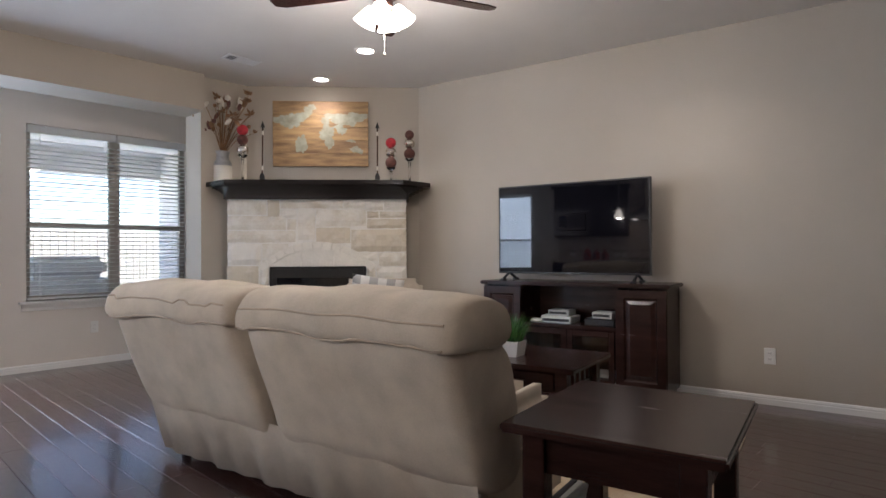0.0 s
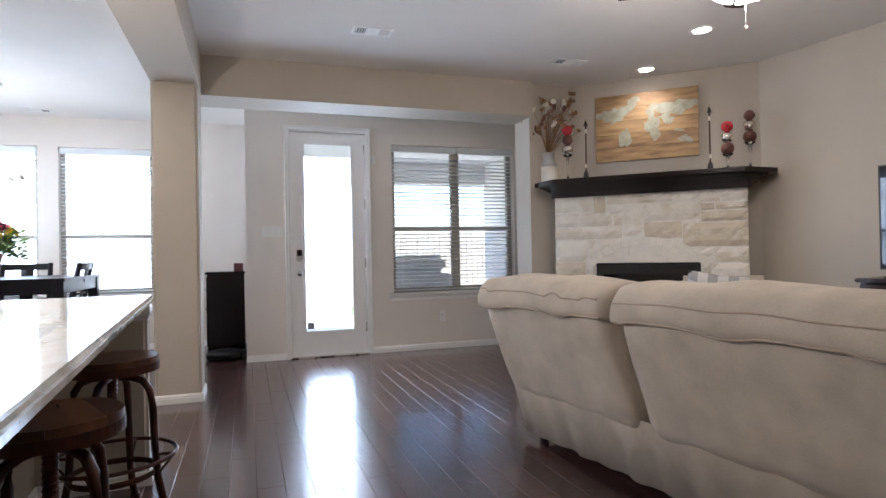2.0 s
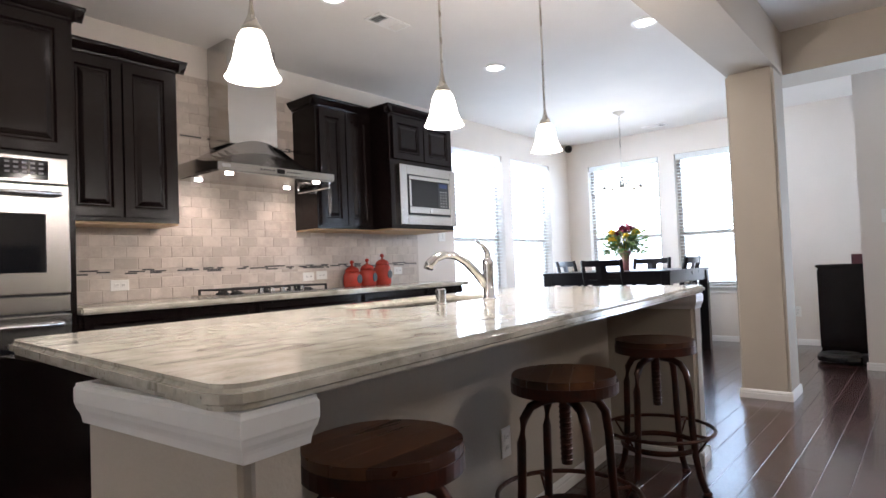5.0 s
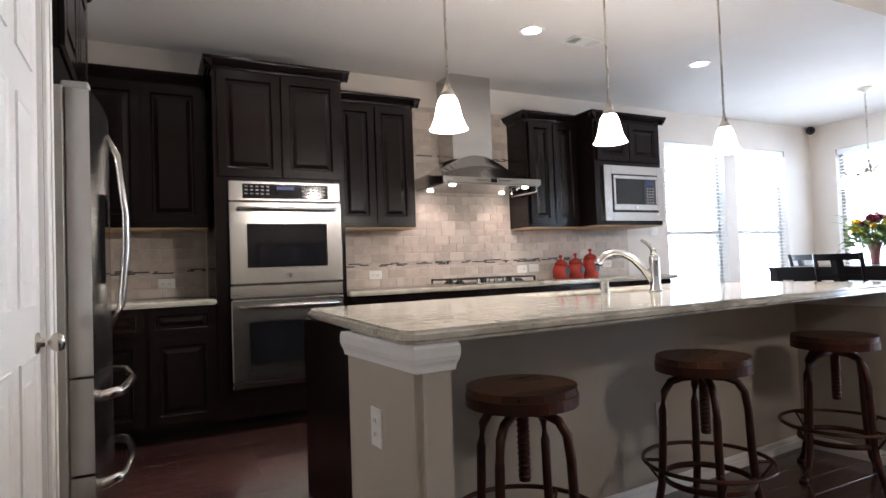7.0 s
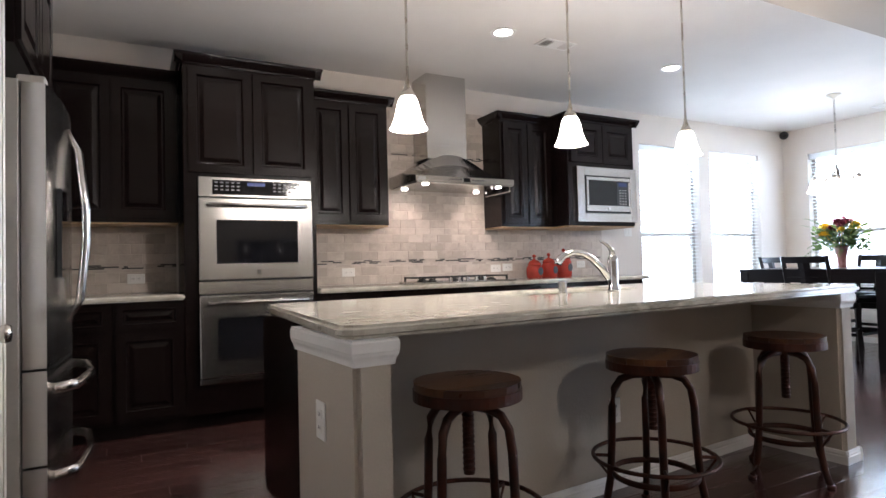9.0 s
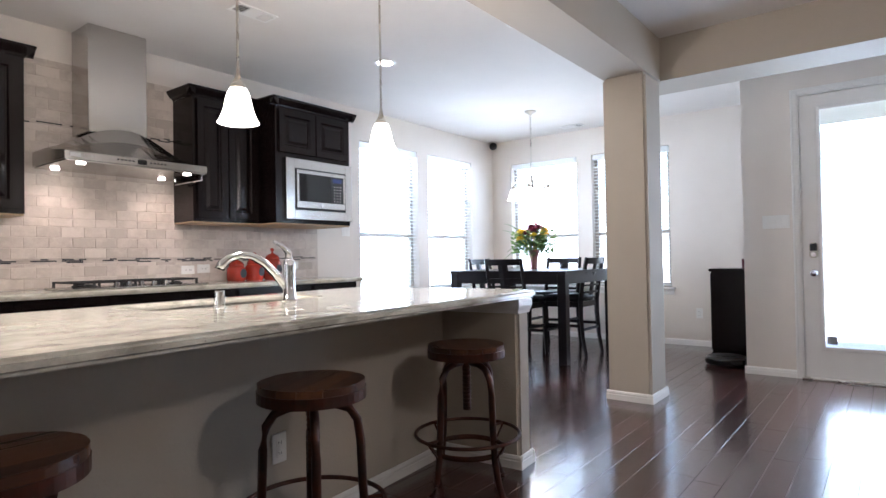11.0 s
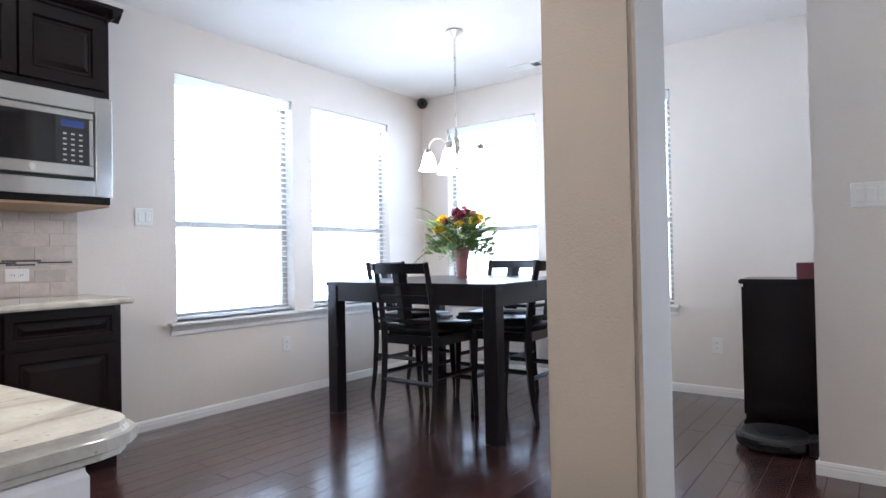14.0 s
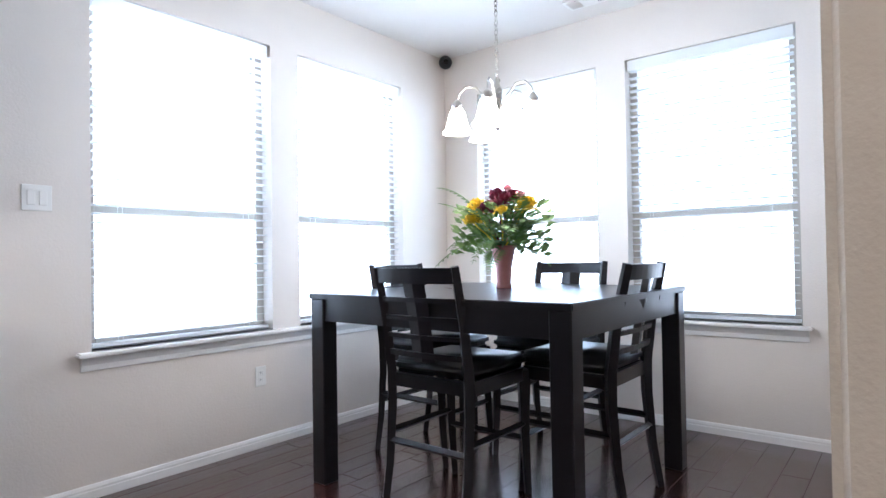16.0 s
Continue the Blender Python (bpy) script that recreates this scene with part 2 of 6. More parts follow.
def granite():
    m = shader("cream_granite", (0.66, 0.63, 0.55), 0.10, vary=0.1, scale=13, fine=150, second=(0.46, 0.43, 0.36), rough_vary=0.03)
    t = m.node_tree
    b = t.nodes["Principled BSDF"]
    co = t.nodes.new("ShaderNodeTexCoord")
    mp = t.nodes.new("ShaderNodeMapping")
    mp.inputs["Scale"].default_value = (0.9, 3.6, 1.6)
    mp.inputs["Rotation"].default_value = (0, 0, 0.22)
    t.links.new(co.outputs["Object"], mp.inputs[0])
    v = t.nodes.new("ShaderNodeTexNoise")
    v.inputs["Scale"].default_value, v.inputs["Detail"].default_value, v.inputs["Distortion"].default_value = 4.2, 10, 1.1
    t.links.new(mp.outputs[0], v.inputs["Vector"])
    r = t.nodes.new("ShaderNodeValToRGB")
    r.color_ramp.elements[0].position, r.color_ramp.elements[0].color = 0.33, (0.24, 0.23, 0.20, 1)
    r.color_ramp.elements[1].position, r.color_ramp.elements[1].color = 0.47, (1, 1, 1, 1)
    t.links.new(v.outputs[0], r.inputs[0])
    spk = t.nodes.new("ShaderNodeTexVoronoi")
    spk.inputs["Scale"].default_value = 42
    t.links.new(co.outputs["Object"], spk.inputs["Vector"])
    r2 = t.nodes.new("ShaderNodeValToRGB")
    r2.color_ramp.elements[0].position, r2.color_ramp.elements[0].color = 0.04, (0.25, 0.21, 0.18, 1)
    r2.color_ramp.elements[1].position, r2.color_ramp.elements[1].color = 0.13, (1, 1, 1, 1)
    t.links.new(spk.outputs[0], r2.inputs[0])
    src = b.inputs["Base Color"].links[0].from_socket
    m1 = t.nodes.new("ShaderNodeMix")
    m1.data_type, m1.blend_type = "RGBA", "MULTIPLY"
    m1.inputs[0].default_value = 0.62
    t.links.new(src, m1.inputs[6])
    t.links.new(r.outputs[0], m1.inputs[7])
    m2 = t.nodes.new("ShaderNodeMix")
    m2.data_type, m2.blend_type = "RGBA", "MULTIPLY"
    m2.inputs[0].default_value = 0.6
    t.links.new(m1.outputs[2], m2.inputs[6])
    t.links.new(r2.outputs[0], m2.inputs[7])
    t.links.new(m2.outputs[2], b.inputs["Base Color"])
    return m


M_GRANITE = granite()


# ---- building helpers ----
def part(name, bm, material, parent=None, label="", smooth=False):
    me = bpy.data.meshes.new(name)
    bmesh.ops.recalc_face_normals(bm, faces=bm.faces)
    if smooth:
        for f in bm.faces:
            f.smooth = True
    bm.to_mesh(me)
    bm.free()
    for m in material if isinstance(material, (list, tuple)) else [material]:
        me.materials.append(m)
    ob = new(name, me)
    if parent:
        ob.parent = parent
    if label:
        ob["label"] = label
    return ob


def thing(name, label, category, group="", m=None, kind=""):
    ob = new(name)
    if m:
        ob.matrix_world = m
    return tagged(ob, label, category, group, kind)


def piece(name, me, parent, x, y, z, s=(1, 1, 1), rz=0.0):
    ob = new(name, me)
    ob.parent = parent
    ob.location, ob.scale = (x, y, z), s
    ob.rotation_euler = (0, 0, rz)
    return ob


def bx(bm, x0, x1, y0, y1, z0, z1, bevel=0.0, seg=1, mat=0):
    vs = bmesh.ops.create_cube(bm, size=1, matrix=Matrix.Translation(((x0 + x1) / 2, (y0 + y1) / 2, (z0 + z1) / 2)) @ Matrix.Diagonal((abs(x1 - x0), abs(y1 - y0), abs(z1 - z0), 1)))["verts"]
    fs = list({f for v in vs for f in v.link_faces})
    if bevel:
        es = list({e for v in vs for e in v.link_edges})
        out = bmesh.ops.bevel(bm, geom=es, offset=bevel, segments=seg, affect="EDGES", clamp_overlap=True)
        fs = [f for f in fs if f.is_valid] + out["faces"]
    if mat:
        for f in fs:
            f.material_index = mat
    return fs


def box(name, x0, x1, y0, y1, z0, z1, material, parent=None, bevel=0.0, label="", seg=1):
    bm = bmesh.new()
    bx(bm, x0, x1, y0, y1, z0, z1, bevel, seg)
    return part(name, bm, material, parent, label)


def rod(bm, a, b, r0, r1=None, seg=12, caps=True):
    a, b = Vector(a), Vector(b)
    m = Matrix.Translation((a + b) / 2) @ (b - a).to_track_quat("Z", "Y").to_matrix().to_4x4()
    bmesh.ops.create_cone(bm, cap_ends=caps, segments=seg, radius1=r0, radius2=r0 if r1 is None else r1, depth=(b - a).length, matrix=m)


def tube(bm, pts, r, seg=8, closed=False, flat=1.0):
    pts = [Vector(p) for p in pts]
    rings, n = [], len(pts)
    for i, p in enumerate(pts):
        d = (pts[(i + 1) % n] if closed or i < n - 1 else p) - (pts[i - 1] if closed or i else p)
        d.normalize()
        u = d.cross(Vector((0, 0, 1)) if abs(d.z) < 0.95 else Vector((0, 1, 0))).normalized()
        w = u.cross(d)
        rr = r[i] if isinstance(r, (list, tuple)) else r
        rings.append([bm.verts.new(p + rr * (math.cos(k * math.tau / seg) * u + flat * math.sin(k * math.tau / seg) * w)) for k in range(seg)])
    for i in range(n if closed else n - 1):
        a, b = rings[i], rings[(i + 1) % n]
        for k in range(seg):
            bm.faces.new((a[k], a[(k + 1) % seg], b[(k + 1) % seg], b[k]))
    if not closed:
        bm.faces.new(rings[0]), bm.faces.new(rings[-1][::-1])


def lathe(bm, profile, seg=24, x=0.0, y=0.0, closed=True):
    rings = []
    for r, z in profile:
        rings.append([bm.verts.new((x + r * math.cos(k * math.tau / seg), y + r * math.sin(k * math.tau / seg), z)) for k in range(seg)])
    for a, b in zip(rings, rings[1:]):
        for k in range(seg):
            bm.faces.new((a[k], a[(k + 1) % seg], b[(k + 1) % seg], b[k]))
    if closed:
        if profile[0][0] > 0.0005:
            bm.faces.new(rings[0][::-1])
        if profile[-1][0] > 0.0005:
            bm.faces.new(rings[-1])


def ring_pts(r, z, n=32, x=0.0, y=0.0):
    return [(x + r * math.cos(k * math.tau / n), y + r * math.sin(k * math.tau / n), z) for k in range(n)]


def extrude_xz(bm, outline, y0, y1):
    a = [bm.verts.new((x, y0, z)) for x, z in outline]
    b = [bm.verts.new((x, y1, z)) for x, z in outline]
    n = len(outline)
    bm.faces.new(a), bm.faces.new(b[::-1])
    for k in range(n):
        bm.faces.new((a[k], a[(k + 1) % n], b[(k + 1) % n], b[k]))


def profile_along(bm, pts, outline, out):
    """Sweep a moulding outline (offset outwards, height) along a straight run pts[0] to pts[1]; out is the outward side."""
    rings = []
    for p in pts:
        rings.append([bm.verts.new((p[0] + out[0] * o, p[1] + out[1] * o, p[2] + h)) for o, h in outline])
    n = len(outline)
    for k in range(n):
        bm.faces.new((rings[0][k], rings[0][(k + 1) % n], rings[1][(k + 1) % n], rings[1][k]))
    bm.faces.new(rings[0]), bm.faces.new(rings[1][::-1])


BASE = [(0, 0), (0.013, 0), (0.013, 0.038), (0.010, 0.043), (0.011, 0.052), (0.006, 0.064), (0, 0.068)]
CROWN = [(0, 0), (0.01, 0), (0.014, 0.012), (0.03, 0.02), (0.052, 0.05), (0.056, 0.06), (0.056, 0.07), (0, 0.07)]


def wall(name, x0, x1, y0, y1, z0, z1, material, holes=(), along="x", label="painted plaster wall"):
    """A wall with through openings (start, end, low, high) along x or y."""
    bm = bmesh.new()
    lo, hi = (x0, x1) if along == "x" else (y0, y1)
    cuts = sorted({lo, hi, *[h[0] for h in holes], *[h[1] for h in holes]})
    for a, b in zip(cuts, cuts[1:]):
        spans, low = [], z0
        for h in sorted((h for h in holes if h[0] < (a + b) / 2 < h[1]), key=lambda h: h[2]):
            spans.append((low, h[2]))
            low = h[3]
        spans.append((low, z1))
        for s, e in spans:
            if e - s > 0.001:
                bx(bm, *((a, b, y0, y1) if along == "x" else (x0, x1, a, b)), s, e)
    bmesh.ops.remove_doubles(bm, verts=bm.verts, dist=0.0005)
    return tagged(part(name, bm, material), label, "wall", kind="structure")


def door_panel(bm, x0, x1, z0, z1, y, face=1, frame_w=0.058, mat=0):
    """A raised-panel door leaf whose front is at y and looks along +y (face 1) or -y (face -1)."""
    fs = bx(bm, x0, x1, y - face * 0.02, y, z0, z1, 0.0)
    front = max(fs, key=lambda f: f.calc_center_median().y * face)
    for thick, depth in ((0.004, 0.0), (frame_w, 0.0), (0.005, -0.004), (0.006, -0.009), (0.010, 0.0), (0.026, 0.011)):
        bmesh.ops.inset_region(bm, faces=[front], thickness=thick, depth=depth, use_even_offset=True)


# ---- shell ----
H = 2.76
KY, NX, DX = -3.50, -7.785, -6.345
BEAM = 2.425
floor_thing = thing("floor", "dark hand-scraped hardwood plank floor with glossy finish", "floor", kind="structure")
box("subfloor", -7.95, 2.5, -3.65, 6.2, -0.2, -0.0016, M_SUBFLOOR, floor_thing)
tagged(box("ceiling", -7.95, 2.5, -3.65, 6.2, H, H + 0.15, M_CEIL), "pale painted textured ceiling", "ceiling", kind="structure")

WB, WC = (-6.072, -5.07), (-7.245, -6.275)
WD, WE = (-3.175, -2.163), (-1.957, -0.962)
WZ = (0.685, 2.41)
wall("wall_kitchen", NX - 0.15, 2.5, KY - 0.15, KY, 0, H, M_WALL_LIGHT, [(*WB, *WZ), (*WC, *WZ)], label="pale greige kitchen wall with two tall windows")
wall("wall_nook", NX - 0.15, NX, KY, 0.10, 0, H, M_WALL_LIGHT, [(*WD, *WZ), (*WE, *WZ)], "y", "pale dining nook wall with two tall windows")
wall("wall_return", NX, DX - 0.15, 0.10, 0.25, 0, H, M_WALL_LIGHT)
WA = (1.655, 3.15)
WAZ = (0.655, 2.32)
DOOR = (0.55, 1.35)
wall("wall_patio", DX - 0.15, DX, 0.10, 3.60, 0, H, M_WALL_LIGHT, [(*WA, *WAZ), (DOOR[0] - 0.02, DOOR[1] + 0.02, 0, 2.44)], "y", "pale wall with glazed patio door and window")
wall("wall_recess", DX, -5.53, 3.30, 3.45, 0, H, M_WALL)
SKEW = 9.0
TV0 = (-4.03, 4.50)
L = pose(*TV0, 0, 0, 0, SKEW)
F = pose(-4.69, 3.795, 0, 0, 0, 46.9)
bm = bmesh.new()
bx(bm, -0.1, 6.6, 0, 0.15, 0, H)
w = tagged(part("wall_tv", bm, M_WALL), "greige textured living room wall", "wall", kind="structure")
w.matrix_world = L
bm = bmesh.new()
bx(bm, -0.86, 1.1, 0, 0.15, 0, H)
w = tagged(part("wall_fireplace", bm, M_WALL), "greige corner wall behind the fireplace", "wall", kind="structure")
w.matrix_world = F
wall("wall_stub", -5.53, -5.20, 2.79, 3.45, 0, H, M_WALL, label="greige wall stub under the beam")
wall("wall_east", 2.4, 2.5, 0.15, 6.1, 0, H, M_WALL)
wall("wall_pantry", 0.455, 0.575, -0.955, 0.25, 0, H, M_WALL_LIGHT, [(-0.875, -0.085, 0, 2.05)], "y", "pale wall with a white panelled pantry door")
wall("wall_pantry_side", 0.575, 2.4, 0.15, 0.25, 0, H, M_WALL_LIGHT)
wall("wall_alcove", 1.30, 1.40, KY, 0.15, 0, H, M_WALL_LIGHT)
wall("wall_fridge_side", 0.575, 1.30, -0.955, -0.88, 0, H, M_WALL_LIGHT)
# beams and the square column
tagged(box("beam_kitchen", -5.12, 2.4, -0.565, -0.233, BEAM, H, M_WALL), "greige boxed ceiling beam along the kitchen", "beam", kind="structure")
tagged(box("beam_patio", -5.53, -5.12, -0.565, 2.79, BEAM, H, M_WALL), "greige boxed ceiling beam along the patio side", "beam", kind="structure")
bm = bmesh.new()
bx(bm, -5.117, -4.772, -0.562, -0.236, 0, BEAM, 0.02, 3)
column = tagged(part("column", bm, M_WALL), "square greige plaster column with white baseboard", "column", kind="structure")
bm = bmesh.new()
profile_along(bm, [(-4.772, -0.574, 0), (-4.772, -0.224, 0)], BASE, (1, 0))
profile_along(bm, [(-4.76, -0.236, 0), (-5.129, -0.236, 0)], BASE, (0, 1))
profile_along(bm, [(-5.129, -0.562, 0), (-4.76, -0.562, 0)], BASE, (0, -1))
profile_along(bm, [(-5.117, -0.224, 0), (-5.117, -0.574, 0)], BASE, (-1, 0))
part("baseboard", bm, M_TRIM, column)


def baseboard(a, b, out, m=None):
    bm = bmesh.new()
    profile_along(bm, [(*a, 0), (*b, 0)], BASE, out)
    ob = tagged(part("baseboard", bm, M_TRIM), "white moulded baseboard", "baseboard", kind="structure")
    if m:
        ob.matrix_world = m


baseboard((NX, KY), (-4.42, KY), (0, 1))
baseboard((NX, KY), (NX, 0.10), (1, 0))
baseboard((NX, 0.10), (DX, 0.10), (0, -1))
baseboard((DX, 0.085), (DX, 0.486), (1, 0))
baseboard((DX, 1.414), (DX, 3.3), (1, 0))
baseboard((0, 0), (6.5, 0), (0, -1), L)


# ---- windows ----
def slat_mesh(width):
    bm = bmesh.new()
    bx(bm, -width / 2, width / 2, -0.024, 0.024, -0.001, 0.001)
    me = bpy.data.meshes.new("slat")
    bm.to_mesh(me)
    bm.free()
    me.materials.append(M_SLAT)
    return me


def window(name, m, w, z0, z1, mull=None, tilt=6.0, rail=None):
    """A double-hung window with blinds; local x along the wall, local +y to the room, wall face at y = 0."""
    win = thing(name, "vinyl window darkened to taupe for backlight, with lowered white slatted blinds", "window", m=m, kind="structure")
    mid = rail or 1.365
    bm = bmesh.new()
    f = 0.05
    for a, b, c, d in ((-w / 2, -w / 2 + f, z0, z1), (w / 2 - f, w / 2, z0, z1), (-w / 2 + f, w / 2 - f, z0, z0 + f), (-w / 2 + f, w / 2 - f, z1 - f, z1)):
        bx(bm, a, b, -0.145, -0.09, c, d, 0.004)
    part("window_frame", bm, M_VINYL, win)
    box("meeting_rail", -w / 2 + f, w / 2 - f, -0.14, -0.10, mid - 0.02, mid + 0.025, M_VINYL, win)
    if mull is not None:
        box("mullion", mull - 0.05, mull + 0.05, -0.142, -0.088, z0 + f, z1 - f, M_VINYL, win)
    for a, b in ((z0 + f, mid - 0.02), (mid + 0.025, z1 - f)):
        pane = box("pane", -w / 2 + f, w / 2 - f, -0.122, -0.118, a, b, M_GLASS, win)
        pane.visible_shadow = False
    screen = box("insect_screen", -w / 2 + f, w / 2 - f, -0.1335, -0.1325, z0 + f, mid - 0.02, M_SCREEN, win, label="fine grey insect screen")
    screen.visible_shadow = False
    blinds = [(-w / 2 + 0.012, w / 2 - 0.012)] if mull is None else [(-w / 2 + 0.012, mull - 0.006), (mull + 0.006, w / 2 - 0.012)]
    for a, b in blinds:
        bl = thing("blind", "lowered white horizontal slat blind with open slats", "blind", "window blinds", m @ pose((a + b) / 2, 0, 0))
        hw = (b - a) / 2
        box("head_rail", -hw, hw, -0.075, -0.012, z1 - 0.075, z1 - 0.004, M_SLAT, bl, 0.004)
        box("bottom_rail", -hw, hw, -0.07, -0.025, z0 + 0.012, z0 + 0.032, M_SLAT, bl, 0.003)
        me = slat_mesh(b - a - 0.01)
        n = int((z1 - z0 - 0.12) / 0.043)
        for k in range(n):
            s = new("slat", me)
            s.parent = bl
            s.location = (0, -0.045, z0 + 0.055 + k * 0.043)
            s.rotation_euler = (radians(tilt + random.uniform(-2, 2)), radians(random.uniform(-0.15, 0.15)), 0)
        bm = bmesh.new()
        for q in (-0.72, 0.72):
            rod(bm, (q * hw, -0.018, z0 + 0.03), (q * hw, -0.018, z1 - 0.07), 0.0012, seg=5)
            rod(bm, (q * hw, -0.071, z0 + 0.03), (q * hw, -0.071, z1 - 0.07), 0.0012, seg=5)
        part("ladder_cord", bm, M_SLAT, bl)
    return win


def sill(name, x0, x1, z, m):
    bm = bmesh.new()
    bx(bm, x0, x1, -0.09, 0.055, z - 0.022, z, 0.006, 2)
    profile_along(bm, [(x0 + 0.02, 0, z - 0.09), (x1 - 0.02, 0, z - 0.09)], [(0, 0), (0.012, 0.004), (0.014, 0.03), (0.024, 0.045), (0.036, 0.066), (0.036, 0.067), (0, 0.067)], (0, 1))
    ob = tagged(part(name, bm, M_TRIM), "white moulded window sill and apron", "window sill", kind="structure")
    ob.matrix_world = m


K = pose(0, KY, 0)
window("window_1", pose(sum(WB) / 2, KY, 0), WB[1] - WB[0], *WZ)
window("window_2", pose(sum(WC) / 2, KY, 0), WC[1] - WC[0], *WZ)
N = pose(NX, 0, 0, 0, 0, -90)
window("window_3", pose(NX, sum(WD) / 2, 0, 0, 0, -90), WD[1] - WD[0], *WZ)
window("window_4", pose(NX, sum(WE) / 2, 0, 0, 0, -90), WE[1] - WE[0], *WZ)
P = pose(DX, 0, 0, 0, 0, -90)
window("window_5", pose(DX, sum(WA) / 2, 0, 0, 0, -90), WA[1] - WA[0], *WAZ, mull=-0.03, tilt=6, rail=1.37)
sill("window_sill_kitchen", WC[0] - 0.06, WB[1] + 0.07, 0.685, K)
sill("window_sill_nook", 0.962 - 0.05, 3.175 + 0.06, 0.685, N)
sill("window_sill_patio", -3.15 - 0.05, -1.655 + 0.06, 0.655, P)

# ---- patio door ----
PD = pose(DX, sum(DOOR) / 2, 0, 0, 0, -90)
door = thing("door_1", "closed white full-glass patio door with keypad lock", "door", m=PD, kind="structure")
hw = (DOOR[1] - DOOR[0]) / 2
gz = (0.27, 2.295)
g0 = 0.262
bm = bmesh.new()
for a, b, c, d in ((-hw, -g0, 0.012, 2.42), (g0, hw, 0.012, 2.42), (-g0, g0, 0.012, gz[0]), (-g0, g0, gz[1], 2.42)):
    bx(bm, a, b, -0.075, -0.03, c, d)
for a, b, c, d in ((-g0 - 0.02, -g0 + 0.012, gz[0] - 0.02, gz[1] + 0.02), (g0 - 0.012, g0 + 0.02, gz[0] - 0.02, gz[1] + 0.02), (-g0 + 0.012, g0 - 0.012, gz[0] - 0.02, gz[0] + 0.012), (-g0 + 0.012, g0 - 0.012, gz[1] - 0.012, gz[1] + 0.02)):
    bx(bm, a, b, -0.03, -0.018, c, d, 0.004)
part("door_leaf", bm, M_DOORPAINT, door)
pane = box("pane", -g0, g0, -0.055, -0.05, *gz, M_GLASS, door)
pane.visible_shadow = False
bm = bmesh.new()
for a, b, c, d in ((-hw - 0.02, -hw - 0.003, 0, 2.44), (hw + 0.003, hw + 0.02, 0, 2.44), (-hw - 0.003, hw + 0.003, 2.423, 2.44)):
    bx(bm, a, b, -0.15, 0, c, d)
part("jamb", bm, M_TRIM, door)
bm = bmesh.new()
for a, b, c, d in ((-hw - 0.062, -hw - 0.012, 0, 2.48), (hw + 0.012, hw + 0.062, 0, 2.48), (-hw - 0.012, hw + 0.012, 2.433, 2.48)):
    bx(bm, a, b, 0, 0.014, c, d, 0.003)
for a, b, c, d in ((-hw - 0.062, -hw - 0.042, 0, 2.48), (hw + 0.042, hw + 0.062, 0, 2.48), (-hw - 0.042, hw + 0.042, 2.462, 2.48)):
    bx(bm, a, b, 0.014, 0.022, c, d, 0.004)
part("casing", bm, M_TRIM, door)
box("threshold", -hw - 0.02, hw + 0.02, -0.15, 0.03, 0, 0.014, M_NICKEL, door, 0.004)
lock = box("keypad_lock", hw - 0.115, hw - 0.05, -0.03, 0.0, 1.03, 1.16, M_NICKEL, door, 0.012, "satin nickel keypad lock with black pad", 3)
box("keypad", hw - 0.108, hw - 0.057, 0, 0.004, 1.09, 1.152, M_BLACKGLASS, lock, 0.003)
bm = bmesh.new()
rod(bm, (hw - 0.082, 0, 1.06), (hw - 0.082, 0.022, 1.06), 0.018, seg=20)
part("turn_knob", bm, M_CHROME, lock)
bm = bmesh.new()
lathe(bm, [(0.031, 0), (0.031, 0.006), (0.012, 0.012), (0.011, 0.03), (0.024, 0.04), (0.029, 0.055), (0.024, 0.068), (0.0, 0.072)], 24)
bmesh.ops.transform(bm, matrix=pose(hw - 0.082, -0.03, 0.90, -90, 0, 0), verts=bm.verts)
part("door_knob", bm, M_CHROME, door, "satin chrome door knob", True)
bm = bmesh.new()
for z in (0.25, 0.95, 1.6, 2.2):
    rod(bm, (-hw + 0.004, -0.024, z), (-hw + 0.004, -0.024, z + 0.1), 0.008, seg=10)
part("hinge", bm, M_NICKEL, door)
box("sticker", g0 - 0.095, g0 - 0.02, -0.0495, -0.0485, 0.30, 0.37, M_PRINT, door, label="small grey sticker on the glass")
tagged(box("door_sensor", -hw - 0.115, -hw - 0.075, 0.0, 0.018, 2.09, 2.19, M_WHITEPLASTIC, None, 0.004), "small white alarm contact on the wall", "sensor").matrix_world = PD


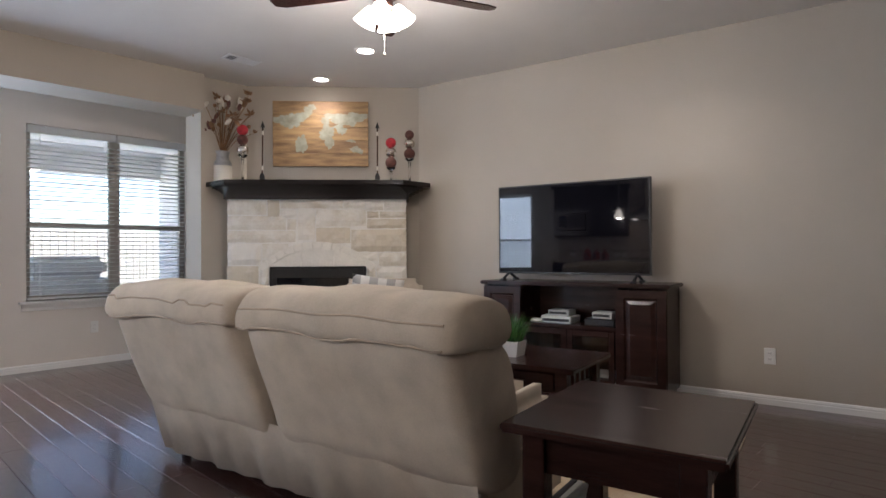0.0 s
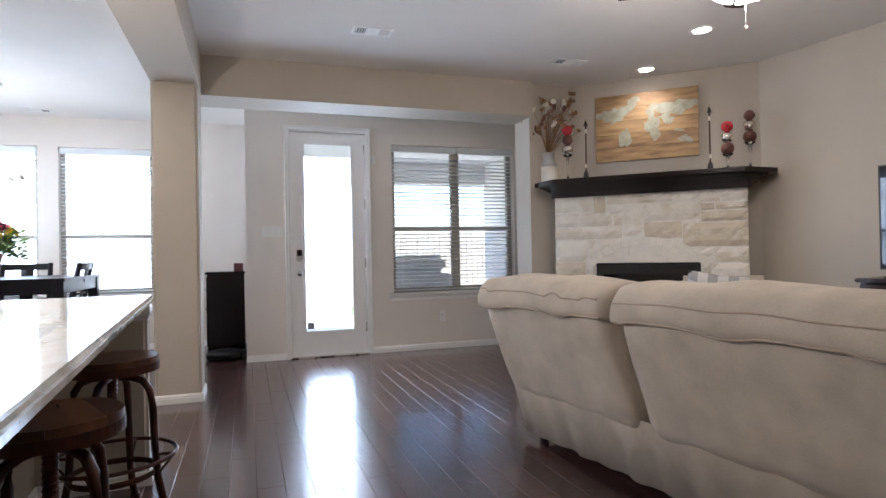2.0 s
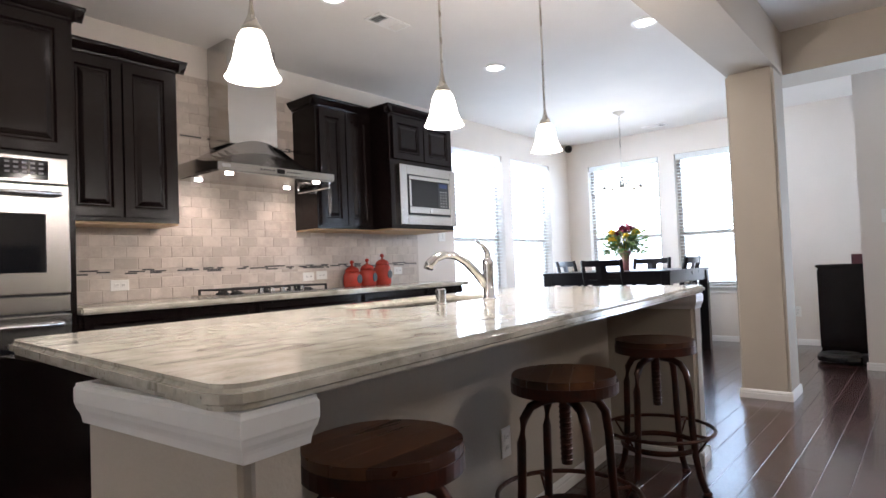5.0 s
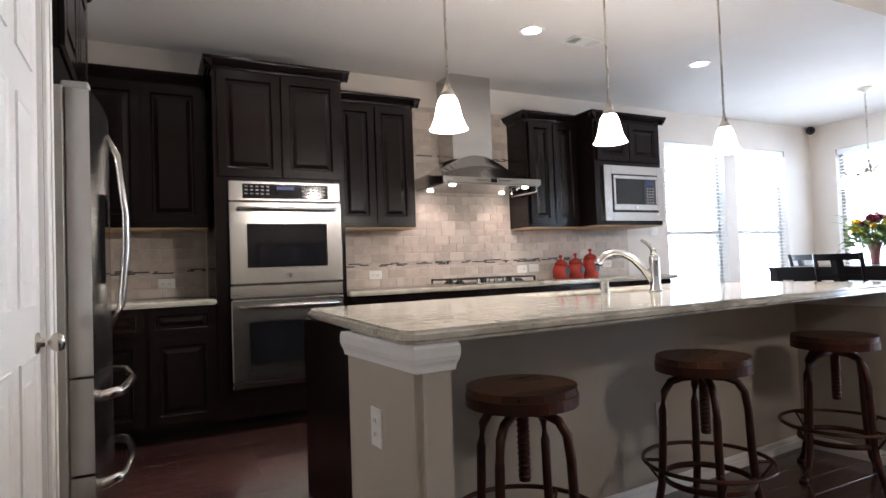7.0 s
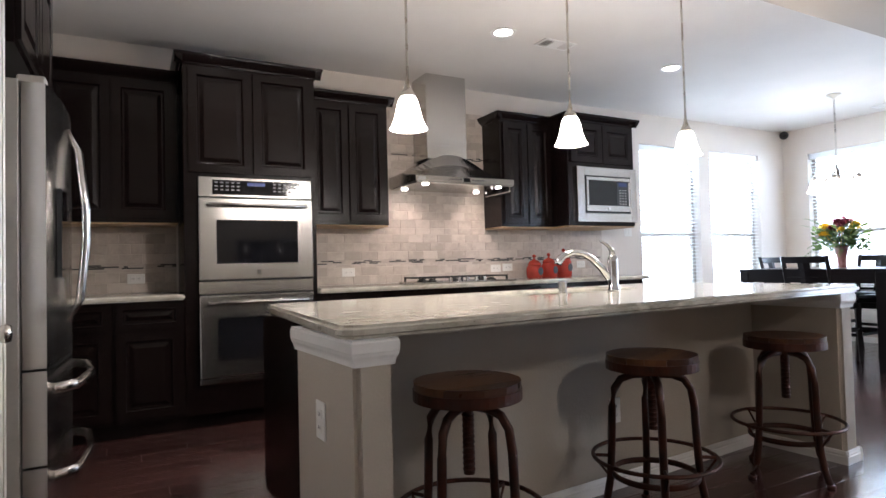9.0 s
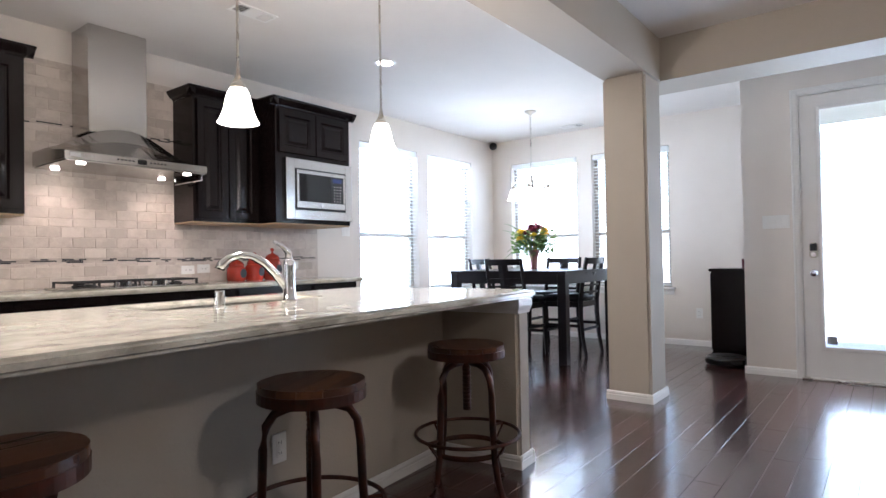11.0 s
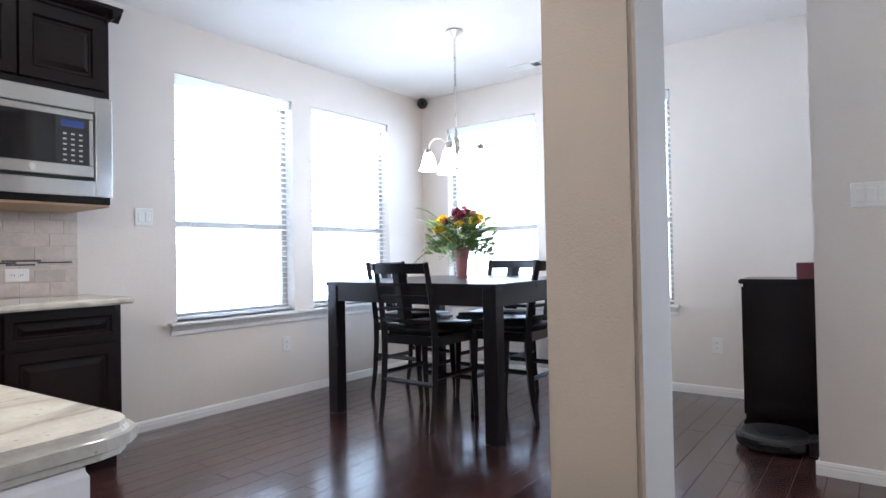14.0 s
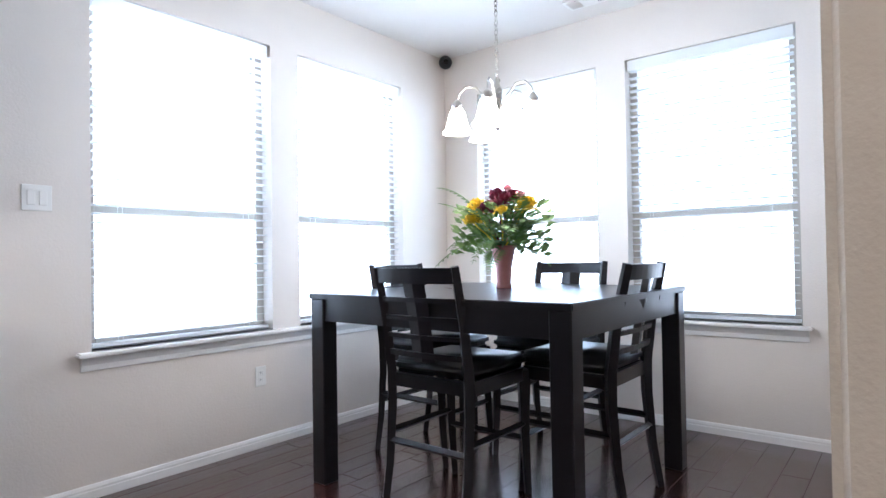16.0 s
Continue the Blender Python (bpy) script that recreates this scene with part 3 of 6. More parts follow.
# ---- kitchen cabinets along the wall ----
def cabinet(name, label, x0, x1, depth, z0, z1, doors, crown=0.0, toe=0.0, ends=True, underside=True):
    """A cabinet against the kitchen wall; doors are (x0, x1, z0, z1) leaves on its front."""
    cab = thing(name, label, "cabinet", "kitchen cabinets")
    yf = KY + depth
    bm = bmesh.new()
    bx(bm, x0, x1, KY, yf - 0.022, z0 + toe, z1, 0.002)
    if toe:
        bx(bm, x0, x1, KY, yf - 0.09, z0, z0 + toe)
    part("body", bm, M_CAB, cab)
    for a, b, c, d in doors:
        bm = bmesh.new()
        door_panel(bm, a, b, c, d, yf, frame_w=0.05 if d - c > 0.25 else 0.03)
        part("door" if d - c > 0.25 else "drawer", bm, M_CAB, cab)
    if crown:
        bm = bmesh.new()
        profile_along(bm, [(x0 - 0.05, yf - 0.022, z1), (x1 + 0.05, yf - 0.022, z1)], CROWN, (0, 1))
        for x, o in ((x0, -1), (x1, 1)):
            profile_along(bm, [(x, KY, z1), (x, yf + 0.03, z1)], CROWN, (o, 0))
        bx(bm, x0, x1, KY, yf - 0.02, z1 + 0.058, z1 + 0.068)
        part("crown_moulding", bm, M_CAB, cab)
    if underside and z0 > 0.5:
        box("underside", x0 + 0.004, x1 - 0.004, KY, yf - 0.03, z0 - 0.012, z0, M_CABSIDE, cab, label="bare birch underside")
    return cab


def pair(x0, x1, z0, z1, gap=0.006, edge=0.03):
    m = (x0 + x1) / 2
    return [(x0 + edge, m - gap, z0, z1), (m + gap, x1 - edge, z0, z1)]


UP0, UP1 = 1.41, 2.41
cabinet("upper_cabinet", "espresso raised-panel upper cabinet beside the range hood", -1.82, -1.128, 0.33, UP0, UP1, pair(-1.82, -1.128, UP0 + 0.03, UP1 - 0.02), 0.07)
cabinet("upper_cabinet", "espresso raised-panel upper cabinet next to the microwave", -3.555, -2.95, 0.33, UP0, UP1, pair(-3.555, -2.95, UP0 + 0.03, UP1 - 0.02), 0.07)
cabinet("upper_cabinet", "espresso upper cabinet in the corner by the fridge", -0.21, 0.62, 0.33, UP0, UP1, pair(-0.21, 0.62, UP0 + 0.03, UP1 - 0.02), 0.07)
# microwave cabinet
mwc = cabinet("microwave_cabinet", "espresso cabinet holding a built-in microwave", -4.41, -3.56, 0.56, UP0, UP1, pair(-4.41, -3.56, 2.02, UP1 - 0.02), 0.07)
mw = thing("microwave", "built-in stainless steel microwave with dark glass door", "microwave")
y = KY + 0.56
bm = bmesh.new()
for a, b, c, d in ((-4.409, -4.325, 1.445, 1.975), (-3.735, -3.645, 1.445, 1.975), (-4.325, -3.735, 1.445, 1.53), (-4.325, -3.735, 1.89, 1.975)):
    bx(bm, a, b, y - 0.02, y + 0.012, c, d, 0.003)
part("trim_kit", bm, M_STEEL, mw)
box("body", -4.32, -3.74, y - 0.35, y + 0.004, 1.535, 1.89, M_BLACK, mw)
bm = bmesh.new()
for a, b, c, d in ((-4.31, -3.75, 1.545, 1.605), (-4.31, -3.75, 1.845, 1.88), (-4.31, -4.29, 1.605, 1.845), (-3.775, -3.75, 1.605, 1.845)):
    bx(bm, a, b, y + 0.004, y + 0.022, c, d, 0.003)
part("door_frame", bm, M_STEEL, mw)
box("door_glass", -4.135, -3.775, y + 0.004, y + 0.019, 1.605, 1.845, M_BLACKGLASS, mw)
panel = box("control_panel", -4.29, -4.135, y + 0.004, y + 0.020, 1.605, 1.845, M_BLACK, mw)
box("display", -4.265, -4.16, y + 0.020, y + 0.0215, 1.795, 1.83, M_BLUELED, panel)
for r in range(6):
    for c in range(3):
        box("button", -4.258 + c * 0.037, -4.242 + c * 0.037, y + 0.020, y + 0.022, 1.62 + r * 0.027, 1.628 + r * 0.027, M_GREYBOX, panel)
bm = bmesh.new()
rod(bm, (-4.03, y + 0.022, 1.575), (-4.03, y + 0.027, 1.575), 0.016, seg=20)
part("badge", bm, M_CHROME, mw)
# oven tower
tower = cabinet("oven_cabinet", "tall espresso cabinet around a double wall oven", -1.125, -0.225, 0.60, 0, 2.47, pair(-1.125, -0.225, 1.735, 2.455, edge=0.03), 0.07, toe=0.1)
oven = thing("double_oven", "stainless steel double wall oven with black windows", "oven")
y = KY + 0.60
ox0, ox1 = -1.083, -0.312
box("body", ox0 + 0.02, ox1 - 0.02, y - 0.5, y, 0.30, 1.70, M_BLACK, oven)
control = box("control_panel", ox0, ox1, y - 0.02, y + 0.012, 1.568, 1.705, M_STEEL, oven, 0.004)
glassbar = box("control_glass", ox0 + 0.09, ox1 - 0.09, y + 0.012, y + 0.016, 1.585, 1.685, M_BLACKGLASS, control, 0.003)
box("clock_display", -0.75, -0.63, y + 0.016, y + 0.018, 1.648, 1.672, M_BLUELED, control)
for s in (0, 1):
    for r in range(3):
        for c in range(5):
            xx = (-0.97 if s else -0.58) + c * 0.036
            box("button", xx, xx + 0.02, y + 0.016, y + 0.018, 1.612 + r * 0.025, 1.622 + r * 0.025, M_PRINT, control)


def oven_door(z0, z1, badge):
    d = box("oven_door", ox0, ox1, y - 0.02, y + 0.03, z0, z1, M_STEEL, oven, 0.006)
    box("oven_window", ox0 + 0.11, ox1 - 0.11, y + 0.03, y + 0.033, z0 + 0.11, z1 - 0.15, M_BLACKGLASS, d, 0.001)
    bm = bmesh.new()
    tube(bm, [(ox0 + 0.06, y + 0.07, z1 - 0.05), (ox1 - 0.06, y + 0.07, z1 - 0.05)], 0.012, 12)
    for x in (ox0 + 0.06, ox1 - 0.06):
        rod(bm, (x, y + 0.025, z1 - 0.05), (x, y + 0.075, z1 - 0.05), 0.014, seg=10)
    part("door_handle", bm, M_STEEL, d, smooth=True)
    if badge:
        bm = bmesh.new()
        rod(bm, ((ox0 + ox1) / 2, y + 0.03, z0 + 0.05), ((ox0 + ox1) / 2, y + 0.036, z0 + 0.05), 0.018, seg=20)
        part("badge", bm, M_CHROME, d)


oven_door(1.0, 1.56, True)
box("middle_trim", ox0, ox1, y - 0.02, y + 0.014, 0.905, 0.992, M_STEEL, oven, 0.004)
oven_door(0.345, 0.895, False)
box("vent_trim", ox0, ox1, y - 0.02, y + 0.012, 0.298, 0.337, M_STEEL, oven, 0.004)
# base cabinets
CT = 0.915


def base_run(x0, x1, widths):
    x = x0
    for w in widths:
        cabinet("base_cabinet", "espresso base cabinet with drawer and raised-panel doors", x, x + w, 0.60, 0, CT - 0.035, [(x + 0.02, x + w - 0.02, 0.70, CT - 0.055)] + (pair(x, x + w, 0.13, 0.68, edge=0.02) if w > 0.6 else [(x + 0.02, x + w - 0.02, 0.13, 0.68)]), 0, 0.1)
        x += w


base_run(-4.44, -1.13, [0.55, 0.75, 0.95, 0.53, 0.53])
base_run(-0.222, 0.62, [0.42, 0.42])


def worktop(name, label, x0, x1, y0, y1, z1, hole=None):
    bm = bmesh.new()
    z0 = z1 - 0.038
    if hole:
        a, b, c, d = hole
        inner = [((a + b) / 2 + (b - a) / 2 * math.copysign(abs(math.cos(t)) ** 0.45, math.cos(t)), (c + d) / 2 + (d - c) / 2 * math.copysign(abs(math.sin(t)) ** 0.45, math.sin(t))) for t in [k * math.tau / 32 for k in range(32)]]
        r = 0.06
        rim = []
        for (cx, cy), t0 in zip(((x1 - r, y1 - r), (x0 + r, y1 - r), (x0 + r, y0 + r), (x1 - r - 0.13, y0 + r)), (0, 90, 180, 270)):
            rim += [(cx + r * math.cos(radians(t0 + k * 30)), cy + r * math.sin(radians(t0 + k * 30))) for k in range(4)]
        for z in (z0, z1):
            ov = [bm.verts.new((*p, z)) for p in rim]
            iv = [bm.verts.new((*p, z)) for p in inner]
            es = [bm.edges.new((l[k], l[(k + 1) % len(l)])) for l in (ov, iv) for k in range(len(l))]
            bmesh.ops.triangle_fill(bm, edges=es, use_beauty=True)
            if z == z0:
                low = (ov, iv)
        for l, h in zip(low, (ov, iv)):
            for k in range(len(l)):
                bm.faces.new((l[k], l[(k + 1) % len(l)], h[(k + 1) % len(l)], h[k]))
        rim_edges = [e for e in bm.edges if len(e.link_faces) == 2 and abs(e.verts[0].co.z - e.verts[1].co.z) < 1e-6 and any(abs(f.normal.z) < 0.5 for f in e.link_faces)]
        bmesh.ops.recalc_face_normals(bm, faces=bm.faces)
        bmesh.ops.bevel(bm, geom=rim_edges, offset=0.012, segments=3, affect="EDGES")
    else:
        bx(bm, x0, x1, y0, y1, z0, z1, 0.01, 3)
    return tagged(part(name, bm, M_GRANITE), label, "countertop")


worktop("wall_countertop", "cream veined granite countertop along the backsplash", -4.49, -1.127, KY, KY + 0.635, CT)
worktop("corner_countertop", "cream granite countertop beside the fridge", -0.223, 0.62, KY, KY + 0.635, CT)

# ---- range hood ----
hood = thing("range_hood", "stainless steel chimney hood with curved canopy", "range hood")
hx0, hx1, hy = -2.915, -1.955, KY + 0.57
hm = (hx0 + hx1) / 2
bm = bmesh.new()
bx(bm, hm - 0.165, hm + 0.235, KY + 0.015, KY + 0.30, 2.0, H - 0.005, 0.004)
part("chimney", bm, M_STEEL, hood)
bm = bmesh.new()
NS, rows = 20, []
for i in range(NS + 1):
    u = i / NS
    xx = hx0 + (hx1 - hx0) * u
    arch = 0.055 + 0.19 * math.sin(math.pi * u) ** 1.3
    rows.append([(xx, hy, 1.755), (xx, hy, 1.805), (xx, hy - 0.02, 1.808), (xx, hy - 0.20, 1.805 + arch * 0.55), (xx, KY + 0.30, 1.80 + arch), (xx, KY + 0.01, 1.80 + arch), (xx, KY + 0.01, 1.755)])
vs = [[bm.verts.new(p) for p in r] for r in rows]
for a, b in zip(vs, vs[1:]):
    for k in range(6):
        bm.faces.new((a[k], a[k + 1], b[k + 1], b[k]))
bm.faces.new(vs[0]), bm.faces.new(vs[-1][::-1])
part("canopy", bm, M_STEEL, hood)
box("filter_panel", hx0 + 0.01, hx1 - 0.01, KY + 0.02, hy - 0.01, 1.745, 1.757, M_STEEL, hood)
box("control_display", hm - 0.03, hm + 0.03, hy, hy + 0.003, 1.765, 1.797, M_BLACKGLASS, hood)
for k in range(5):
    for s in (-1, 1):
        xx = hm + s * (0.06 + k * 0.025)
        box("button", xx - 0.006, xx + 0.006, hy, hy + 0.002, 1.777, 1.787, M_BLACK, hood)
box("badge", hx1 - 0.09, hx1 - 0.03, hy, hy + 0.003, 1.77, 1.794, M_CHROME, hood)
for xx, yy in ((hx1 - 0.12, hy - 0.07), (hx0 + 0.12, hy - 0.07), (hx1 - 0.10, KY + 0.12), (hx0 + 0.12, KY + 0.12)):
    bm = bmesh.new()
    rod(bm, (xx, yy, 1.736), (xx, yy, 1.746), 0.026, seg=20)
    part("hood_lamp", bm, M_LAMP, hood)
bm = bmesh.new()
tube(bm, [(hx0 + 0.02, KY + 0.14, 1.75), (hx0 + 0.02, KY + 0.14, 1.705), (hx0 + 0.02, hy - 0.04, 1.705), (hx0 + 0.02, hy - 0.04, 1.75)], 0.006)
part("towel_rail", bm, M_CHROME, hood)
for xx in (hx1 - 0.12, hx0 + 0.12):
    spot("hood_spot", xx, hy - 0.25, 1.72, 8, 125, (1, 0.80, 0.66), target=(xx, KY + 0.05, 1.0))

# ---- gas cooktop ----
cook = thing("gas_cooktop", "stainless gas cooktop with black cast-iron grates", "cooktop")
cx0, cx1, cy0, cy1 = -2.92, -2.0, KY + 0.07, KY + 0.57
box("tray", cx0, cx1, cy0, cy1, CT, CT + 0.012, M_STEEL, cook, 0.005)
for gx in (cx0 + 0.03, cx0 + 0.32, cx0 + 0.61):
    bm = bmesh.new()
    w, zt = 0.27, CT + 0.052
    for a in (gx, gx + w - 0.012):
        bx(bm, a, a + 0.012, cy0 + 0.03, cy1 - 0.10, zt - 0.012, zt)
    for k in range(6):
        b = cy0 + 0.03 + k * (cy1 - cy0 - 0.142) / 5
        bx(bm, gx, gx + w, b, b + 0.012, zt - 0.013, zt - 0.001)
    for a in (gx, gx + w - 0.014):
        for b in (cy0 + 0.03, cy1 - 0.114):
            bx(bm, a, a + 0.014, b, b + 0.014, CT + 0.012, zt)
    part("grate", bm, M_IRON, cook)
for bxx, byy in ((cx0 + 0.16, cy0 + 0.13), (cx0 + 0.16, cy0 + 0.32), (cx0 + 0.46, cy0 + 0.2), (cx0 + 0.75, cy0 + 0.13), (cx0 + 0.75, cy0 + 0.32)):
    bm = bmesh.new()
    lathe(bm, [(0.045, CT + 0.012), (0.045, CT + 0.022), (0.032, CT + 0.024), (0.032, CT + 0.032), (0, CT + 0.034)], 20, bxx, byy)
    part("burner", bm, M_IRON, cook)
for k in range(5):
    bm = bmesh.new()
    lathe(bm, [(0.022, CT + 0.012), (0.022, CT + 0.018), (0.017, CT + 0.02), (0.015, CT + 0.045), (0.0, CT + 0.047)], 18, cx0 + 0.30 + k * 0.085, cy1 - 0.055)
    part("knob", bm, M_STEEL, cook, smooth=False)


# ---- canisters ----
def canister(m, s):
    c = thing("canister", "glossy red ceramic canister with black oval label", "canister", "red canisters", m)
    h = 0.145 * s
    bm = bmesh.new()
    lathe(bm, [(0.07, 0), (0.078, 0.01), (0.082, h * 0.5), (0.076, h * 0.85), (0.06, h)], 32)
    part("jar", bm, M_RED, c, smooth=True)
    bm = bmesh.new()
    lathe(bm, [(0.064, h), (0.064, h + 0.012), (0.05, h + 0.035), (0.02, h + 0.05), (0.009, h + 0.055), (0.009, h + 0.07), (0.018, h + 0.08), (0.016, h + 0.095), (0, h + 0.105)], 28)
    part("lid", bm, M_RED, c, smooth=True)
    bm = bmesh.new()
    lathe(bm, [(0.034, 0), (0.034, 0.006), (0, 0.008)], 20)
    bmesh.ops.transform(bm, matrix=pose(0, 0.078, h * 0.52, -90, 0, 0) @ Matrix.Diagonal((1, 1.15, 1, 1)), verts=bm.verts)
    part("plaque", bm, M_INK, c, "black oval plaque")


canister(pose(-3.42, KY + 0.16, CT, 0, 0, 12), 0.9)
canister(pose(-3.60, KY + 0.16, CT, 0, 0, 15), 1.0)
canister(pose(-3.79, KY + 0.16, CT, 0, 0, 12), 1.28)


# ---- outlets and switches ----
def plate(name, label, m, gangs=1, kind="outlet", wide=False):
    w = 0.072 + 0.046 * (gangs - 1)
    h = 0.116
    if wide:
        w, h = h, w
    p = thing(name, label, "outlet" if kind == "outlet" else "light switch", m=m)
    box("cover_plate", -w / 2, w / 2, 0, 0.006, -h / 2, h / 2, M_WHITEPLASTIC, p, 0.0025)
    for g in range(gangs):
        gx = (g - (gangs - 1) / 2) * 0.046
        if kind == "switch":
            box("rocker", gx - 0.016, gx + 0.016, 0.006, 0.0105, -0.033, 0.033, M_WHITEPLASTIC, p, 0.002)
        else:
            for s in (-1, 1):
                sx, sz = (s * 0.02, 0) if wide else (0, s * 0.02)
                face = box("socket", sx - 0.016, sx + 0.016, 0.006, 0.0085, sz - 0.014, sz + 0.014, M_WHITEPLASTIC, p, 0.002)
                for q in (-0.006, 0.006):
                    box("slot", sx + q - 0.0012, sx + q + 0.0012, 0.0085, 0.009, sz - 0.005, sz + 0.006, M_INK, face)


YB = KY + 0.012
for x, z in ((-1.555, 1.022), (-3.06, 1.022), (-3.20, 1.029), (-4.14, 1.04)):
    plate("outlet", "white horizontal outlet on the tiled backsplash", pose(x, YB, z), wide=True)
plate("outlet", "white outlet on the tiled backsplash by the fridge", pose(0.06, YB, 1.02), wide=True)
plate("light_switch", "white two-gang switch beside the kitchen window", pose(-4.85, KY, 1.395), 2, "switch")
plate("outlet", "white outlet under the kitchen windows", pose(-5.98, KY, 0.42))
plate("outlet", "white outlet low on the nook wall", pose(NX, -0.652, 0.382, 0, 0, -90))
plate("light_switch", "white four-gang switch beside the patio door", pose(DX, 0.36, 1.35, 0, 0, -90), 4, "switch")
plate("outlet", "white outlet under the patio window", pose(DX, 2.22, 0.37, 0, 0, -90))
plate("outlet", "white outlet on the living room wall", L @ pose(3.10, 0, 0.345, 0, 0, 180))

# ---- backsplash ----
ZS = CT + 0.002
splash = thing("backsplash", "tumbled travertine subway tile backsplash with mosaic strip", "backsplash", kind="structure")
bm = bmesh.new()
bx(bm, -4.45, -1.127, KY, KY + 0.0092, ZS, UP0)
bx(bm, -2.95, -1.82, KY, KY + 0.0092, UP0, 2.52)
bx(bm, -0.21, 0.62, KY, KY + 0.0092, ZS, UP0)
part("grout", bm, M_GROUT, splash)

# ---- island ----
IX0, IX1, IY0, IY1, IZ = -3.335, -0.405, -1.58, -0.34, 0.905
R = pose(-3.325, -0.352, 0, 0, 0, 4.3) @ pose(3.335, 0.34, 0)
worktop("island_countertop", "polished cream granite island top with grey veins", IX0, IX1, IY0, IY1, IZ, (-2.52, -1.62, -1.50, -1.08)).matrix_world = R
isl = thing("kitchen_island", "greige plastered island with white cap trim and dark cabinets", "kitchen island", m=R)
PB = -0.825
PF = -0.363
IT = IZ - 0.04
POSTS = ((-3.245, -3.115), (-0.56, -0.445))
bm = bmesh.new()
bx(bm, -3.115, -0.56, PB - 0.12, PB, 0, IT)
part("knee_wall", bm, M_WALL, isl, "greige plaster knee wall")
for x0, x1 in POSTS:
    bm = bmesh.new()
    bx(bm, x0, x1, PB - 0.03, PF, 0, IT, 0.018, 3)
    part("post", bm, M_WALL, isl)
    bm = bmesh.new()
    rings = []
    for o, h in ((-0.01, -0.105), (0.006, -0.104), (0.009, -0.086), (0.012, -0.078), (0.019, -0.066), (0.022, -0.055), (0.024, -0.05), (0.024, -0.014), (0.019, -0.006), (0.019, 0.0), (-0.01, 0.0)):
        rings.append([bm.verts.new((x, y, IT + h * 0.72)) for x, y in ((x0 - o * 0.6, PB - 0.03 - o * 0.6), (x1 + o * 0.6, PB - 0.03 - o * 0.6), (x1 + o * 0.6, PF + o * 0.6), (x0 - o * 0.6, PF + o * 0.6))])
    for a, b in zip(rings, rings[1:]):
        for k in range(4):
            bm.faces.new((a[k], a[(k + 1) % 4], b[(k + 1) % 4], b[k]))
    part("cap_trim", bm, M_TRIM, isl, "white moulded cap trim")
bm = bmesh.new()
profile_along(bm, [(-3.115, PB, 0), (-0.56, PB, 0)], BASE, (0, 1))
for x0, x1 in POSTS:
    profile_along(bm, [(x0 - 0.015, PF, 0), (x1 + 0.015, PF, 0)], BASE, (0, 1))
    profile_along(bm, [(x1, PB - 0.1, 0), (x1, PF + 0.015, 0)], BASE, (1, 0))
    profile_along(bm, [(x0, PB - 0.1, 0), (x0, PF + 0.015, 0)], BASE, (-1, 0))
part("baseboard", bm, M_TRIM, isl)
bm = bmesh.new()
bx(bm, -3.17, -0.52, -1.54, PB - 0.12, 0.1, IT - 0.001)
bx(bm, -3.14, -0.56, -1.47, PB - 0.12, 0, 0.1)
part("cabinet_body", bm, M_CAB, isl, "espresso cabinet body")
for k in range(4):
    a = -3.15 + k * 0.63
    bm = bmesh.new()
    door_panel(bm, a + 0.01, a + 0.62, 0.13, IT - 0.03, -1.56, -1)
    part("door", bm, M_CAB, isl)
plate("outlet", "white outlet on the island end post", R @ pose(-0.445, -0.62, 0.60, 0, 0, -90))
plate("outlet", "white outlet on the island knee wall", R @ pose(-1.95, PB, 0.36, 0, 0, 0))
sink = thing("sink", "undermounted stainless steel sink in the island", "sink", m=R)
bm = bmesh.new()
fs = bx(bm, -2.53, -1.61, -1.51, -1.07, IZ - 0.24, IZ - 0.039, 0.0)
top = max(fs, key=lambda f: f.calc_center_median().z)
bmesh.ops.delete(bm, geom=[top], context="FACES_ONLY")
bmesh.ops.bevel(bm, geom=[e for e in bm.edges if len(e.link_faces) == 2], offset=0.04, segments=3, affect="EDGES")
part("basin", bm, M_STEEL, sink, smooth=True)
bm = bmesh.new()
rod(bm, (-2.07, -1.29, IZ - 0.24), (-2.07, -1.29, IZ - 0.234), 0.045, seg=24)
part("drain", bm, M_CHROME, sink)
fau = thing("faucet", "chrome single-handle kitchen faucet with arched spout", "faucet", m=pose(-2.125, -0.935, IZ))
bm = bmesh.new()
lathe(bm, [(0.033, 0), (0.033, 0.008), (0.027, 0.014), (0.026, 0.12), (0.028, 0.15), (0.024, 0.175), (0.012, 0.19), (0, 0.195)], 28)
part("body", bm, M_CHROME, fau, smooth=True)
bm = bmesh.new()
pts = [(0.01, -0.01, 0.06), (0.05, -0.03, 0.12), (0.09, -0.055, 0.17), (0.135, -0.08, 0.2), (0.18, -0.10, 0.205), (0.22, -0.12, 0.19), (0.245, -0.132, 0.165), (0.252, -0.135, 0.145)]
tube(bm, pts, [0.02, 0.019, 0.018, 0.017, 0.017, 0.018, 0.021, 0.021], 14)
part("spout", bm, M_CHROME, fau, smooth=True)
bm = bmesh.new()
tube(bm, [(0, 0, 0.185), (0.005, 0.0, 0.215), (0.03, -0.005, 0.24), (0.07, -0.012, 0.262)], [0.018, 0.014, 0.009, 0.006], 10)
part("lever", bm, M_CHROME, fau, smooth=True)
disp = thing("soap_dispenser", "small chrome air gap cap beside the faucet", "soap dispenser", m=pose(-1.785, -0.93, IZ))
bm = bmesh.new()
lathe(bm, [(0.024, 0), (0.024, 0.006), (0.021, 0.01), (0.021, 0.06), (0.018, 0.065), (0, 0.066)], 24)
part("cap", bm, M_CHROME, disp, smooth=False)


